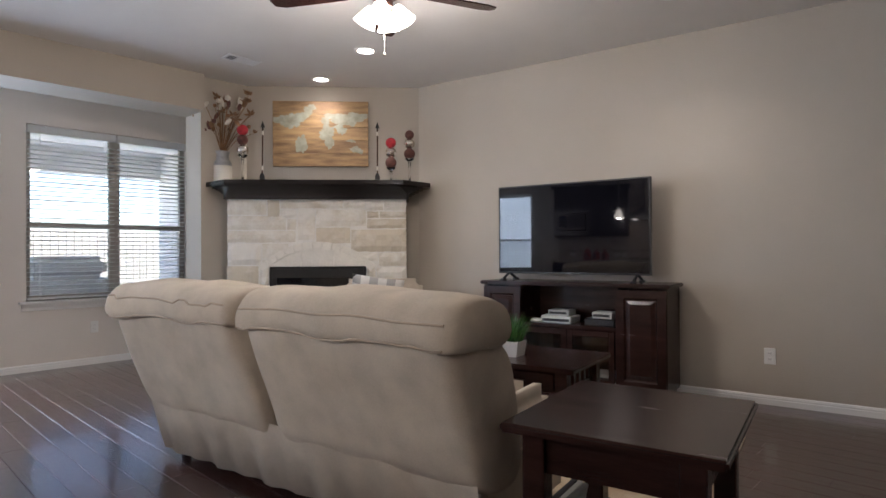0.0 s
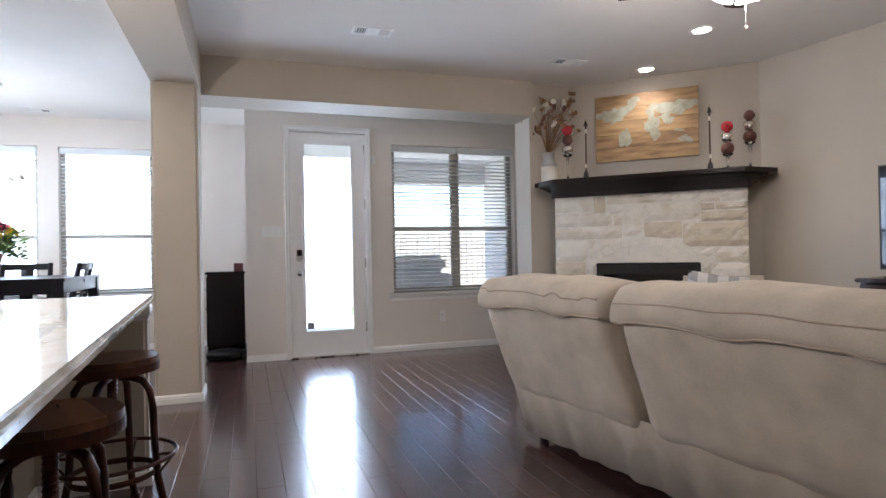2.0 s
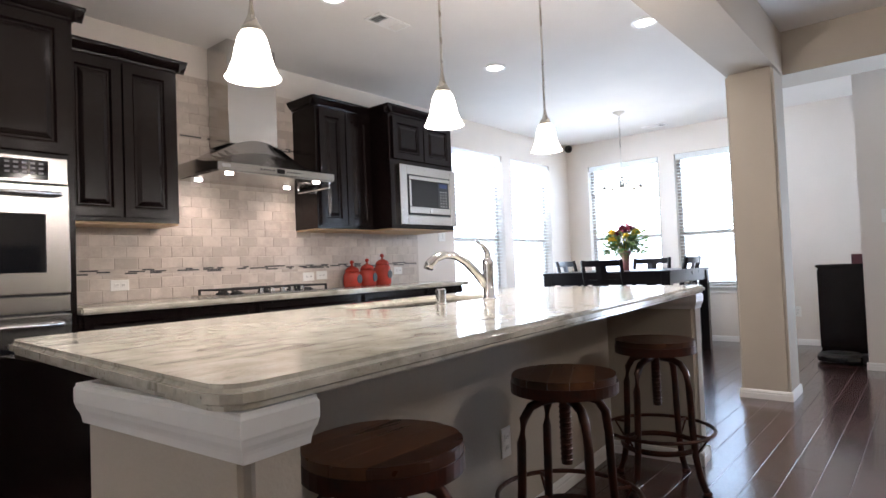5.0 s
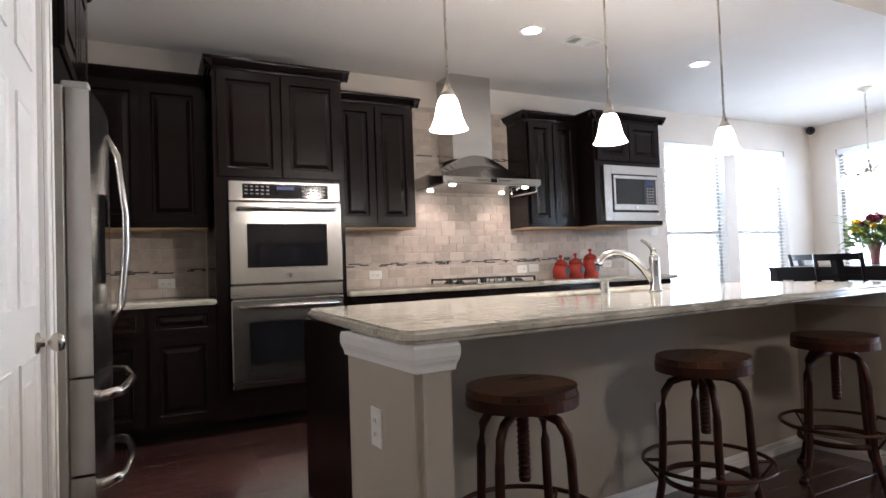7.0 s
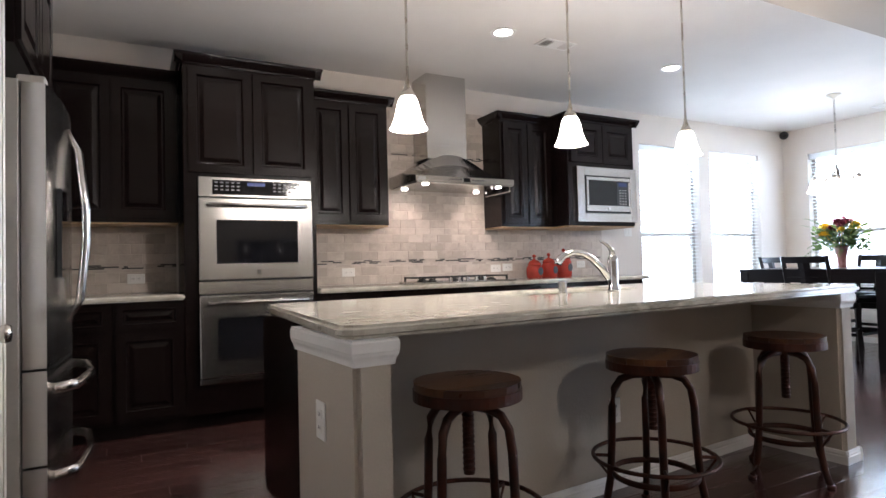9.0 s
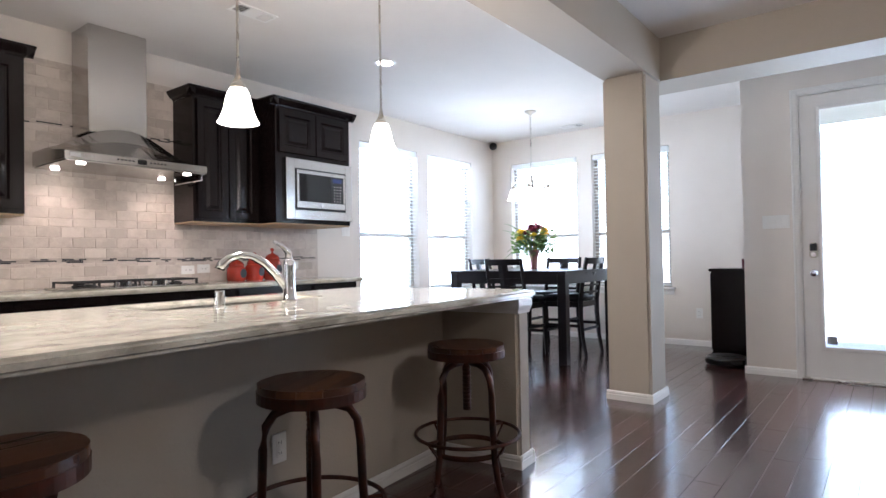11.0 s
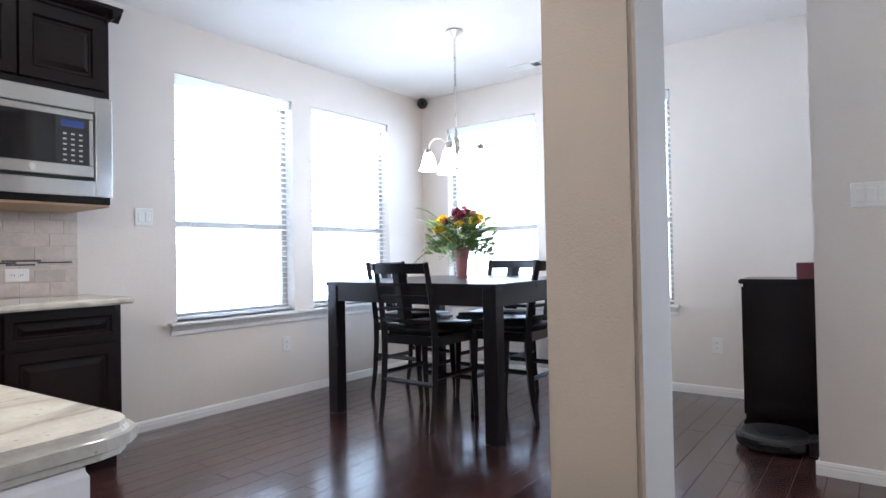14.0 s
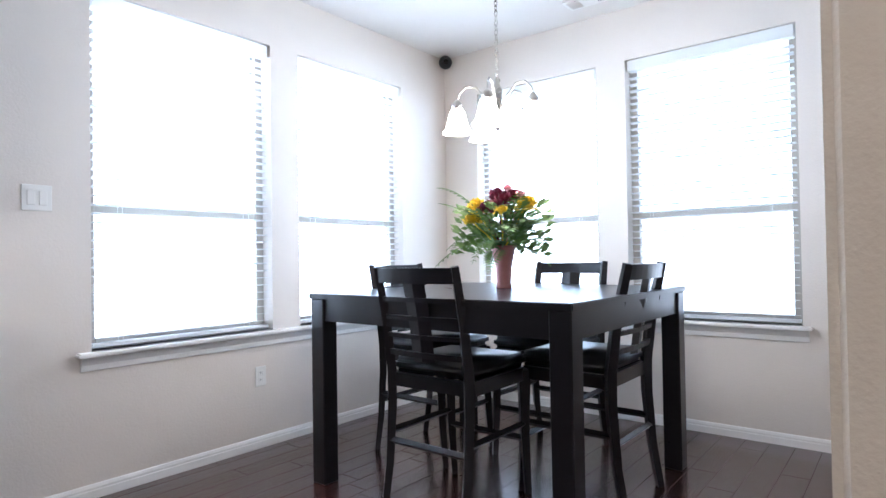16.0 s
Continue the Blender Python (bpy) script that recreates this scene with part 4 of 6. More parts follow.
# ---- bar stools ----
def bar_stool(m):
    st = thing("bar_stool", "round walnut bar stool on bronze metal legs", "bar stool", "stools at the island", m)
    SH = 0.675
    bm = bmesh.new()
    bmesh.ops.create_cone(bm, cap_ends=True, segments=40, radius1=0.170, radius2=0.170, depth=0.024, matrix=Matrix.Translation((0, 0, SH - 0.024)))
    seat = part("seat", bm, M_SEAT, st)
    cuts = (-0.178, -0.11, -0.04, 0.03, 0.105, 0.178)
    for c0, c1 in zip(cuts, cuts[1:]):
        c0, c1 = max(c0, -0.176) + 0.0006, min(c1, 0.176) - 0.0006
        rim = [(math.sqrt(0.180 ** 2 - v * v), v) for v in [c0 + (c1 - c0) * q / 8 for q in range(9)]]
        loop = rim + [(-x, v) for x, v in rim[::-1]]
        bm = bmesh.new()
        for k in (0.0, 1.0):
            ring = [bm.verts.new((x, v, SH - 0.03 + 0.03 * k)) for x, v in loop]
            bm.faces.new(ring if k else ring[::-1])
            if k:
                for q in range(len(loop)):
                    bm.faces.new((low[q], low[(q + 1) % len(loop)], ring[(q + 1) % len(loop)], ring[q]))
            low = ring
        bmesh.ops.bevel(bm, geom=[e for e in bm.edges if e.verts[0].co.z > SH - 0.001 and e.verts[1].co.z > SH - 0.001 and min(abs(e.verts[0].co.x), abs(e.verts[1].co.x)) > 0.02 and abs(e.verts[0].co.y - e.verts[1].co.y) > 1e-5], offset=0.004, segments=2, affect="EDGES")
        part("plank", bm, M_SEAT, seat)
    bm = bmesh.new()
    lathe(bm, [(0.175, SH - 0.06), (0.183, SH - 0.06), (0.183, SH - 0.024), (0.1805, SH - 0.024), (0.175, SH - 0.036)], 40, closed=False)
    lathe(bm, [(0.0, SH - 0.064), (0.176, SH - 0.062), (0.176, SH - 0.04)], 40, closed=False)
    part("seat_band", bm, M_BRONZE, st)
    bm = bmesh.new()
    rod(bm, (0, 0, SH - 0.31), (0, 0, SH - 0.068), 0.019, seg=16)
    for k in range(11):
        lathe(bm, [(0.019, SH - 0.30 + k * 0.018), (0.022, SH - 0.295 + k * 0.018), (0.019, SH - 0.29 + k * 0.018)], 14, closed=False)
    part("screw_post", bm, M_BRONZE, st)
    for k in range(4):
        a = k * math.tau / 4 + 0.5
        c, s = math.cos(a), math.sin(a)
        prof = [(0.03, SH - 0.085), (0.08, SH - 0.088), (0.125, SH - 0.105), (0.152, SH - 0.145), (0.163, SH - 0.22), (0.168, 0.30), (0.178, 0.16), (0.196, 0.07), (0.222, 0.012)]
        bm = bmesh.new()
        tube(bm, [(r * c, r * s, z) for r, z in prof], 0.0155, 10)
        lathe(bm, [(0.02, 0), (0.02, 0.014), (0.012, 0.016)], 12, 0.224 * c, 0.224 * s)
        part("leg", bm, M_BRONZE, st, smooth=True)
    bm = bmesh.new()
    tube(bm, ring_pts(0.168, 0.185, 36), 0.008, 8, True, flat=1.6)
    part("lower_ring", bm, M_BRONZE, st)
    bm = bmesh.new()
    tube(bm, ring_pts(0.245, 0.255, 40), 0.0085, 8, True)
    for k in range(4):
        a = k * math.tau / 4 + 0.5
        rod(bm, (0.165 * math.cos(a), 0.165 * math.sin(a), 0.255), (0.245 * math.cos(a), 0.245 * math.sin(a), 0.255), 0.007, seg=8)
        rod(bm, (0.178 * math.cos(a), 0.178 * math.sin(a), 0.165), (0.245 * math.cos(a), 0.245 * math.sin(a), 0.255), 0.005, seg=8)
    part("foot_ring", bm, M_BRONZE, st)
    return st


first = bar_stool(pose(-0.905, -0.367, 0))
copy_thing(first, pose(-1.807, -0.407, 0, 0, 0, 25))
copy_thing(first, pose(-2.765, -0.445, 0, 0, 0, 50))


# ---- pendants, cans, vents ----
def pendant(m):
    p = thing("pendant_lamp", "lit frosted glass bell pendant on a nickel rod", "pendant lamp", "pendants over the island", m)
    bm = bmesh.new()
    lathe(bm, [(0.06, H), (0.06, H - 0.01), (0.03, H - 0.03), (0.008, H - 0.035)], 24)
    part("canopy", bm, M_NICKEL, p)
    bm = bmesh.new()
    rod(bm, (0, 0, 1.846), (0, 0, H - 0.03), 0.006, seg=10)
    part("rod", bm, M_NICKEL, p)
    bm = bmesh.new()
    lathe(bm, [(0.007, 1.886), (0.012, 1.856), (0.018, 1.841), (0.032, 1.816), (0.034, 1.796), (0, 1.794)], 20)
    part("socket", bm, M_NICKEL, p)
    bm = bmesh.new()
    lathe(bm, [(0.034, 1.804), (0.044, 1.786), (0.052, 1.756), (0.06, 1.716), (0.075, 1.676), (0.085, 1.661), (0.082, 1.662), (0.072, 1.678), (0.057, 1.716), (0.049, 1.756), (0.04, 1.786)], 32, closed=False)
    part("shade", bm, M_SHADE, p, "glowing frosted glass shade", True).visible_shadow = False
    return p


pend = pendant(pose(-0.997, -0.982, 0))
for x in (-1.913, -2.775):
    copy_thing(pend, pose(x, -0.982, 0))
for x in (-0.997, -1.913, -2.775):
    bulb("pendant_bulb", x, -0.982, 1.69, 17)


def can_light(x, y, power=14):
    c = thing("recessed_light", "lit round recessed ceiling light with white trim", "ceiling light", "recessed lights", pose(x, y, 0))
    bm = bmesh.new()
    lathe(bm, [(0.095, H), (0.095, H - 0.006), (0.07, H - 0.008), (0.066, H)], 32, closed=False)
    part("trim_ring", bm, M_TRIM, c)
    bm = bmesh.new()
    lathe(bm, [(0.068, H - 0.001), (0.05, H - 0.004), (0, H - 0.006)], 28)
    part("lens", bm, M_LAMP, c)
    spot("recessed_bulb", x, y, H - 0.02, power, 135)


for x, y in ((-2.335, -2.18), (-4.15, -2.23), (-0.485, -2.3), (-4.148, -0.918)):
    can_light(x, y, 22)
can_light(-3.555, 3.43, 16)
can_light(-4.485, 3.64, 26)
can_light(-1.30, 4.14, 22)


def vent(m, w=0.30, d=0.15):
    v = thing("ceiling_vent", "white louvred ceiling air vent", "air vent", "ceiling vents", m)
    bm = bmesh.new()
    for a, b, c, e in ((-w / 2, w / 2, -d / 2, -d / 2 + 0.02), (-w / 2, w / 2, d / 2 - 0.02, d / 2), (-w / 2, -w / 2 + 0.02, -d / 2 + 0.02, d / 2 - 0.02), (w / 2 - 0.02, w / 2, -d / 2 + 0.02, d / 2 - 0.02), (-0.05, 0.05, -d / 2 + 0.02, d / 2 - 0.02)):
        bx(bm, a, b, c, e, H - 0.008, H)
    part("frame", bm, M_TRIM, v)
    # flat black sheet that stands in for the shade behind the louvres
    box("duct_shade_sheet", -w / 2 + 0.02, w / 2 - 0.02, -d / 2 + 0.02, d / 2 - 0.02, H - 0.001, H - 0.0005, M_BLACK, v)
    for s in (-1, 1):
        for k in range(4):
            xx = s * (0.062 + k * 0.02)
            bm = bmesh.new()
            bx(bm, -0.008, 0.008, -d / 2 + 0.02, d / 2 - 0.02, -0.001, 0.001)
            bmesh.ops.transform(bm, matrix=pose(xx, 0, H - 0.007, 0, s * 40, 0), verts=bm.verts)
            part("slat", bm, M_TRIM, v)


vent(pose(-2.836, -2.207, 0))
vent(pose(-7.50, -2.08, 0, 0, 0, 90))
vent(pose(-4.49, 2.83, 0, 0, 0, 90))
vent(pose(-4.256, 1.02, 0, 0, 0, 90))
cctv = thing("security_camera", "small black dome camera in the ceiling corner", "security camera", m=pose(-7.70, -3.42, 2.70))
bm = bmesh.new()
bmesh.ops.create_uvsphere(bm, u_segments=20, v_segments=12, radius=0.055)
part("dome", bm, M_BLACK, cctv, smooth=True)
bm = bmesh.new()
rod(bm, (-0.02, -0.01, 0.03), (-0.06, -0.05, 0.05), 0.025, seg=14)
part("mount", bm, M_BLACK, cctv)
bm = bmesh.new()
rod(bm, (0.035, 0.03, -0.01), (0.047, 0.04, -0.014), 0.02, seg=16)
part("lens", bm, M_BLACKGLASS, cctv)

# ---- fridge and the cabinet above, pantry door ----
fr = thing("refrigerator", "stainless french-door refrigerator with curved front", "refrigerator")
FX, FY0, FY1 = 0.36, -2.14, -1.24
box("case", FX + 0.08, 1.24, FY0, FY1, 0.02, 1.78, M_GREYBOX, fr, 0.006, "grey painted fridge case")


def curved_front(name, y0, y1, z0, z1, bulge=0.035):
    bm = bmesh.new()
    n = 10
    front, back = [], []
    for k in range(n + 1):
        yy = y0 + (y1 - y0) * k / n
        g = (yy - FY0) / (FY1 - FY0) * 2 - 1
        xx = FX - bulge * (1 - g * g)
        front.append((xx, yy))
        back.append((FX + 0.075, yy))
    loop = front + back[::-1]
    a = [bm.verts.new((*p, z0)) for p in loop]
    b = [bm.verts.new((*p, z1)) for p in loop]
    bm.faces.new(a), bm.faces.new(b[::-1])
    for k in range(len(loop)):
        bm.faces.new((a[k], a[(k + 1) % len(loop)], b[(k + 1) % len(loop)], b[k]))
    return part(name, bm, M_STEEL, fr)


ym = (FY0 + FY1) / 2
d1 = curved_front("fridge_door", FY0, ym - 0.003, 0.72, 1.77)
d2 = curved_front("fridge_door", ym + 0.003, FY1, 0.72, 1.77)
d3 = curved_front("freezer_drawer", FY0, FY1, 0.37, 0.71)
d4 = curved_front("freezer_drawer", FY0, FY1, 0.06, 0.36)
for d, yy in ((d1, ym - 0.05), (d2, ym + 0.05)):
    bm = bmesh.new()
    tube(bm, [(FX - 0.03, yy, 0.86), (FX - 0.075, yy, 0.95), (FX - 0.10, yy, 1.2), (FX - 0.10, yy, 1.35), (FX - 0.075, yy, 1.6), (FX - 0.03, yy, 1.68)], 0.014, 10)
    part("door_handle", bm, M_STEEL, d, smooth=True)
for d, zz in ((d3, 0.63), (d4, 0.30)):
    bm = bmesh.new()
    tube(bm, [(FX - 0.01, FY0 + 0.08, zz), (FX - 0.085, FY0 + 0.16, zz), (FX - 0.115, ym, zz), (FX - 0.085, FY1 - 0.16, zz), (FX - 0.01, FY1 - 0.08, zz)], 0.016, 10, flat=1.3)
    part("drawer_handle", bm, M_STEEL, d, smooth=True)
box("dispenser", FX - 0.036, FX - 0.02, ym + 0.1, ym + 0.3, 1.05, 1.4, M_BLACKGLASS, d2)
bm = bmesh.new()
bx(bm, FX + 0.0, FX + 0.09, FY1 - 0.08, FY1 - 0.01, 1.77, 1.80, 0.006)
part("hinge_cover", bm, M_GREYBOX, fr)
oc = thing("fridge_cabinet", "espresso cabinet with crown moulding above the fridge", "cabinet", "kitchen cabinets")
box("body", 0.45, 1.29, -2.20, -1.21, 1.90, 2.50, M_CAB, oc)
for a, b in ((-2.18, -1.715), (-1.70, -1.23)):
    bm = bmesh.new()
    door_panel(bm, a, b, 1.92, 2.48, 0.0, 1)
    bmesh.ops.transform(bm, matrix=pose(0.43, 0, 0, 0, 0, 90), verts=bm.verts)
    part("door", bm, M_CAB, oc)
bm = bmesh.new()
profile_along(bm, [(0.45, -2.26, 2.50), (0.45, -1.16, 2.50)], CROWN, (-1, 0))
part("crown_moulding", bm, M_CAB, oc)
box("side_panel", 0.45, 1.29, -2.20, -2.17, 0, 1.899, M_CAB, oc)

PT = pose(0.455, -0.48, 0, 0, 0, 90)
pdoor = thing("door_2", "closed white six-panel pantry door with nickel knob", "door", m=PT, kind="structure")
bm = bmesh.new()
bx(bm, -0.38, 0.38, -0.045, -0.012, 0.01, 2.03)
for c in (-1, 1):
    for z0, z1 in ((0.24, 0.86), (1.0, 1.55), (1.67, 1.90)):
        fs = bx(bm, *sorted((c * 0.055, c * 0.285)), -0.0135, -0.006, z0, z1)
        front = max(fs, key=lambda f: f.calc_center_median().y)
        for thick, depth in ((0.010, -0.004), (0.012, -0.010), (0.022, 0.0), (0.022, 0.010)):
            bmesh.ops.inset_region(bm, faces=[front], thickness=thick, depth=depth, use_even_offset=True)
part("door_leaf", bm, M_DOORPAINT, pdoor)
bm = bmesh.new()
for a, b, c, d in ((-0.395, -0.382, 0, 2.05), (0.382, 0.395, 0, 2.05), (-0.382, 0.382, 2.033, 2.05)):
    bx(bm, a, b, -0.11, 0, c, d)
part("jamb", bm, M_TRIM, pdoor)
bm = bmesh.new()
for a, b, c, d in ((-0.47, -0.39, 0, 2.12), (0.39, 0.47, 0, 2.12), (-0.39, 0.39, 2.04, 2.12)):
    bx(bm, a, b, 0, 0.014, c, d, 0.003)
for a, b, c, d in ((-0.47, -0.445, 0, 2.12), (0.445, 0.47, 0, 2.12)):
    bx(bm, a, b, 0.014, 0.02, c, d, 0.003)
part("casing", bm, M_TRIM, pdoor)
bm = bmesh.new()
lathe(bm, [(0.031, 0), (0.031, 0.006), (0.012, 0.012), (0.011, 0.03), (0.024, 0.04), (0.029, 0.055), (0.024, 0.068), (0.0, 0.072)], 24)
bmesh.ops.transform(bm, matrix=pose(-0.315, -0.012, 0.89, -90, 0, 0), verts=bm.verts)
part("door_knob", bm, M_NICKEL, pdoor, "satin nickel door knob", True)

# ---- dining nook ----
TX0, TX1, TY0, TY1, TZ = -7.12, -5.81, -2.83, -1.40, 0.935
tab = thing("dining_table", "square counter-height black espresso dining table", "dining table")
bm = bmesh.new()
bx(bm, TX0, TX1, TY0, TY1, TZ - 0.028, TZ, 0.004, 2)
part("tabletop", bm, M_ESPRESSO, tab)
for a, b, c, d in ((TX0 + 0.1, TX1 - 0.1, TY0 + 0.02, TY0 + 0.045), (TX0 + 0.1, TX1 - 0.1, TY1 - 0.045, TY1 - 0.02), (TX0 + 0.02, TX0 + 0.045, TY0 + 0.1, TY1 - 0.1), (TX1 - 0.045, TX1 - 0.02, TY0 + 0.1, TY1 - 0.1)):
    box("apron", a, b, c, d, TZ - 0.135, TZ - 0.028, M_ESPRESSO, tab)
for x in (TX0 + 0.008, TX1 - 0.098):
    for y in (TY0 + 0.008, TY1 - 0.098):
        box("leg", x, x + 0.09, y, y + 0.09, 0, TZ - 0.0285, M_ESPRESSO, tab, 0.004)


def dining_chair(m):
    """Counter-height chair; local +y is forward, origin under the seat centre."""
    ch = thing("dining_chair", "black counter-height chair with leather seat and ladder back", "chair", "chairs round the table", m)
    w, SZ, top = 0.215, 0.60, 1.065
    for s in (-1, 1):
        bm = bmesh.new()
        tube(bm, [(s * w, -0.27, 0), (s * w, -0.235, 0.20), (s * w, -0.215, 0.45), (s * w, -0.215, SZ), (s * w, -0.245, 0.82), (s * w, -0.30, top)], [0.021, 0.024, 0.028, 0.029, 0.026, 0.022], 4)
        part("back_leg", bm, M_ESPRESSO, ch)
        bm = bmesh.new()
        tube(bm, [(s * w, 0.235, 0), (s * w, 0.215, 0.25), (s * w, 0.205, SZ - 0.02)], [0.02, 0.026, 0.033], 4)
        part("front_leg", bm, M_ESPRESSO, ch)
    bm = bmesh.new()
    bx(bm, -w, w, -0.215, -0.19, SZ - 0.07, SZ - 0.01)
    bx(bm, -w, w, 0.19, 0.215, SZ - 0.07, SZ - 0.01)
    for s in (-1, 1):
        bx(bm, s * w - 0.012, s * w + 0.012, -0.19, 0.19, SZ - 0.07, SZ - 0.01)
    part("seat_frame", bm, M_ESPRESSO, ch)
    bm = bmesh.new()
    bx(bm, -w - 0.015, w + 0.015, -0.205, 0.235, SZ - 0.01, SZ + 0.055, 0.024, 3)
    for v in bm.verts:
        if v.co.z > SZ + 0.03:
            v.co.z += 0.016 * (1 - (v.co.x / w) ** 2 * 0.8)
    part("seat", bm, M_LEATHER, ch, "black leather seat pad", True)

    def yb(z):
        return -0.215 - (0.03 * (z - SZ) / 0.22 if z < 0.82 else 0.03 + 0.055 * (z - 0.82) / 0.245)

    for z0, z1 in ((0.995, top - 0.005), (0.915, 0.935), (0.835, 0.855), (0.755, 0.775), (0.675, 0.70)):
        bm = bmesh.new()
        pts = []
        for k in range(9):
            u = k / 8 * 2 - 1
            pts.append((u * w, yb((z0 + z1) / 2) - 0.02 * (1 - u * u)))
        lo0 = [bm.verts.new((x, y - 0.009, z0)) for x, y in pts]
        lo1 = [bm.verts.new((x, y - 0.009 - 0.012 * (z1 - z0) / 0.07, z1)) for x, y in pts]
        hi0 = [bm.verts.new((x, y + 0.009, z0)) for x, y in pts]
        hi1 = [bm.verts.new((x, y + 0.009 - 0.012 * (z1 - z0) / 0.07, z1)) for x, y in pts]
        for k in range(8):
            for a, b in ((lo0, lo1), (lo1, hi1), (hi1, hi0), (hi0, lo0)):
                bm.faces.new((a[k], a[k + 1], b[k + 1], b[k]))
        for k in (0, 8):
            bm.faces.new((lo0[k], lo1[k], hi1[k], hi0[k]))
        part("top_rail" if z0 > 0.95 else "back_rail", bm, M_ESPRESSO, ch)
    bm = bmesh.new()
    tube(bm, [(0, yb(z) - 0.02, z) for z in (0.66, 0.75, 0.85, 0.95, 1.0)], 0.06, 4, flat=0.18)
    part("back_splat", bm, M_ESPRESSO, ch)
    for a, b in (((-w, -0.225, 0.33), (-w, 0.212, 0.33)), ((w, -0.225, 0.33), (w, 0.212, 0.33)), ((-w, 0.212, 0.26), (w, 0.212, 0.26)), ((-w, -0.228, 0.29), (w, -0.228, 0.29))):
        bm = bmesh.new()
        tube(bm, [a, b], 0.016, 4)
        part("stretcher", bm, M_ESPRESSO, ch)
    return ch


chair = dining_chair(pose(-6.09, -2.11, 0, 0, 0, 90))
copy_thing(chair, pose(-6.555, -1.705, 0, 0, 0, 180))
copy_thing(chair, pose(-6.58, -2.65, 0, 0, 0, 0))
copy_thing(chair, pose(-6.92, -2.10, 0, 0, 0, -90))

# ---- bouquet ----
vx, vy = -6.57, -2.165
vase = thing("flower_vase", "dusty rose ceramic vase on the dining table", "vase", m=pose(vx, vy, TZ))
bm = bmesh.new()
lathe(bm, [(0.04, 0), (0.042, 0.006), (0.038, 0.03), (0.045, 0.12), (0.062, 0.20), (0.075, 0.225), (0.07, 0.225), (0.055, 0.19), (0.034, 0.06), (0, 0.05)], 28)
part("vase_body", bm, M_VASE, vase, smooth=True)
bouquet = thing("bouquet", "bouquet of yellow and burgundy flowers with fern fronds", "flowers", m=pose(vx, vy, TZ + 0.2) @ Matrix.Scale(1.4, 4))


def frond(bm, base, tip, droop, width, n=16):
    base, tip = Vector(base), Vector(tip)
    mid = (base + tip) / 2 + Vector((0, 0, droop))
    pts = [(1 - t) ** 2 * base + 2 * t * (1 - t) * mid + t * t * tip for t in [k / n for k in range(n + 1)]]
    tube(bm, pts, [0.0025 * (1 - k / (n + 1)) + 0.0006 for k in range(n + 1)], 4)
    for k in range(3, n):
        d = (pts[k + 1] - pts[k - 1]).normalized()
        sidev = d.cross(Vector((0, 0, 1))).normalized()
        ln = width * math.sin(math.pi * (0.12 + 0.86 * k / n)) + 0.008
        for s in (-1, 1):
            a = pts[k]
            t = a + s * sidev * ln + d * ln * 0.45 - Vector((0, 0, ln * 0.15))
            q = d * ln * 0.16
            vs = [bm.verts.new(p) for p in (a, a + (t - a) * 0.45 + q, t, a + (t - a) * 0.45 - q)]
            bm.faces.new(vs)


rnd = random.Random(7)
for k in range(26):
    a = k * 2.399
    out = rnd.uniform(0.16, 0.30)
    up = rnd.uniform(-0.10, 0.24)
    bm = bmesh.new()
    frond(bm, (0, 0, 0.0), (out * math.cos(a), out * math.sin(a), up), rnd.uniform(0.06, 0.14), rnd.uniform(0.03, 0.05))
    part("fern_frond", bm, M_LEAF, bouquet)


def bloom(x, y, z, r, material):
    """A full round flower head of many small cupped petals on a thin stem."""
    g = random.Random(int(1000 * (x + 2 * y + 3 * z)) + 77)
    bm = bmesh.new()
    c = Vector((x, y, z))
    for k in range(64):
        u = g.uniform(-0.35, 1.0)
        a = g.uniform(0, math.tau)
        q = math.sqrt(max(0, 1 - u * u))
        d = Vector((q * math.cos(a), q * math.sin(a), u))
        s = d.cross(Vector((0.3, 0.2, 1))).normalized()
        t = s.cross(d)
        rr = r * g.uniform(0.75, 1.05)
        w = r * 0.34
        pts = [c + d * rr * 0.45, c + d * rr * 0.8 + s * w + t * w * 0.3, c + d * rr * 1.05 + t * w * 0.8, c + d * rr * 0.8 - s * w + t * w * 0.3]
        bm.faces.new([bm.verts.new(p) for p in pts])
    rod(bm, (0, 0, 0), (x, y, z), 0.003, seg=5)
    part("flower", bm, material, bouquet)


for x, y, z, r, mt in ((0.03, 0.0, 0.185, 0.05, M_PLUM), (0.06, 0.045, 0.17, 0.042, M_PLUM), (0.0, 0.05, 0.19, 0.042, M_PLUM), (0.085, -0.02, 0.145, 0.036, M_PLUM), (0.07, -0.07, 0.15, 0.042, M_YELLOW), (0.11, -0.06, 0.105, 0.042, M_YELLOW), (0.03, -0.10, 0.165, 0.04, M_YELLOW), (0.10, 0.06, 0.13, 0.032, M_YELLOW), (0.03, 0.11, 0.15, 0.04, M_YELLOW), (-0.05, 0.08, 0.16, 0.045, M_YELLOW), (-0.07, -0.05, 0.16, 0.045, M_YELLOW), (0.02, 0.035, 0.225, 0.022, M_PINK), (0.01, 0.085, 0.20, 0.022, M_PINK)):
    bloom(x, y, z, r, mt)
rnd = random.Random(9)
bm = bmesh.new()
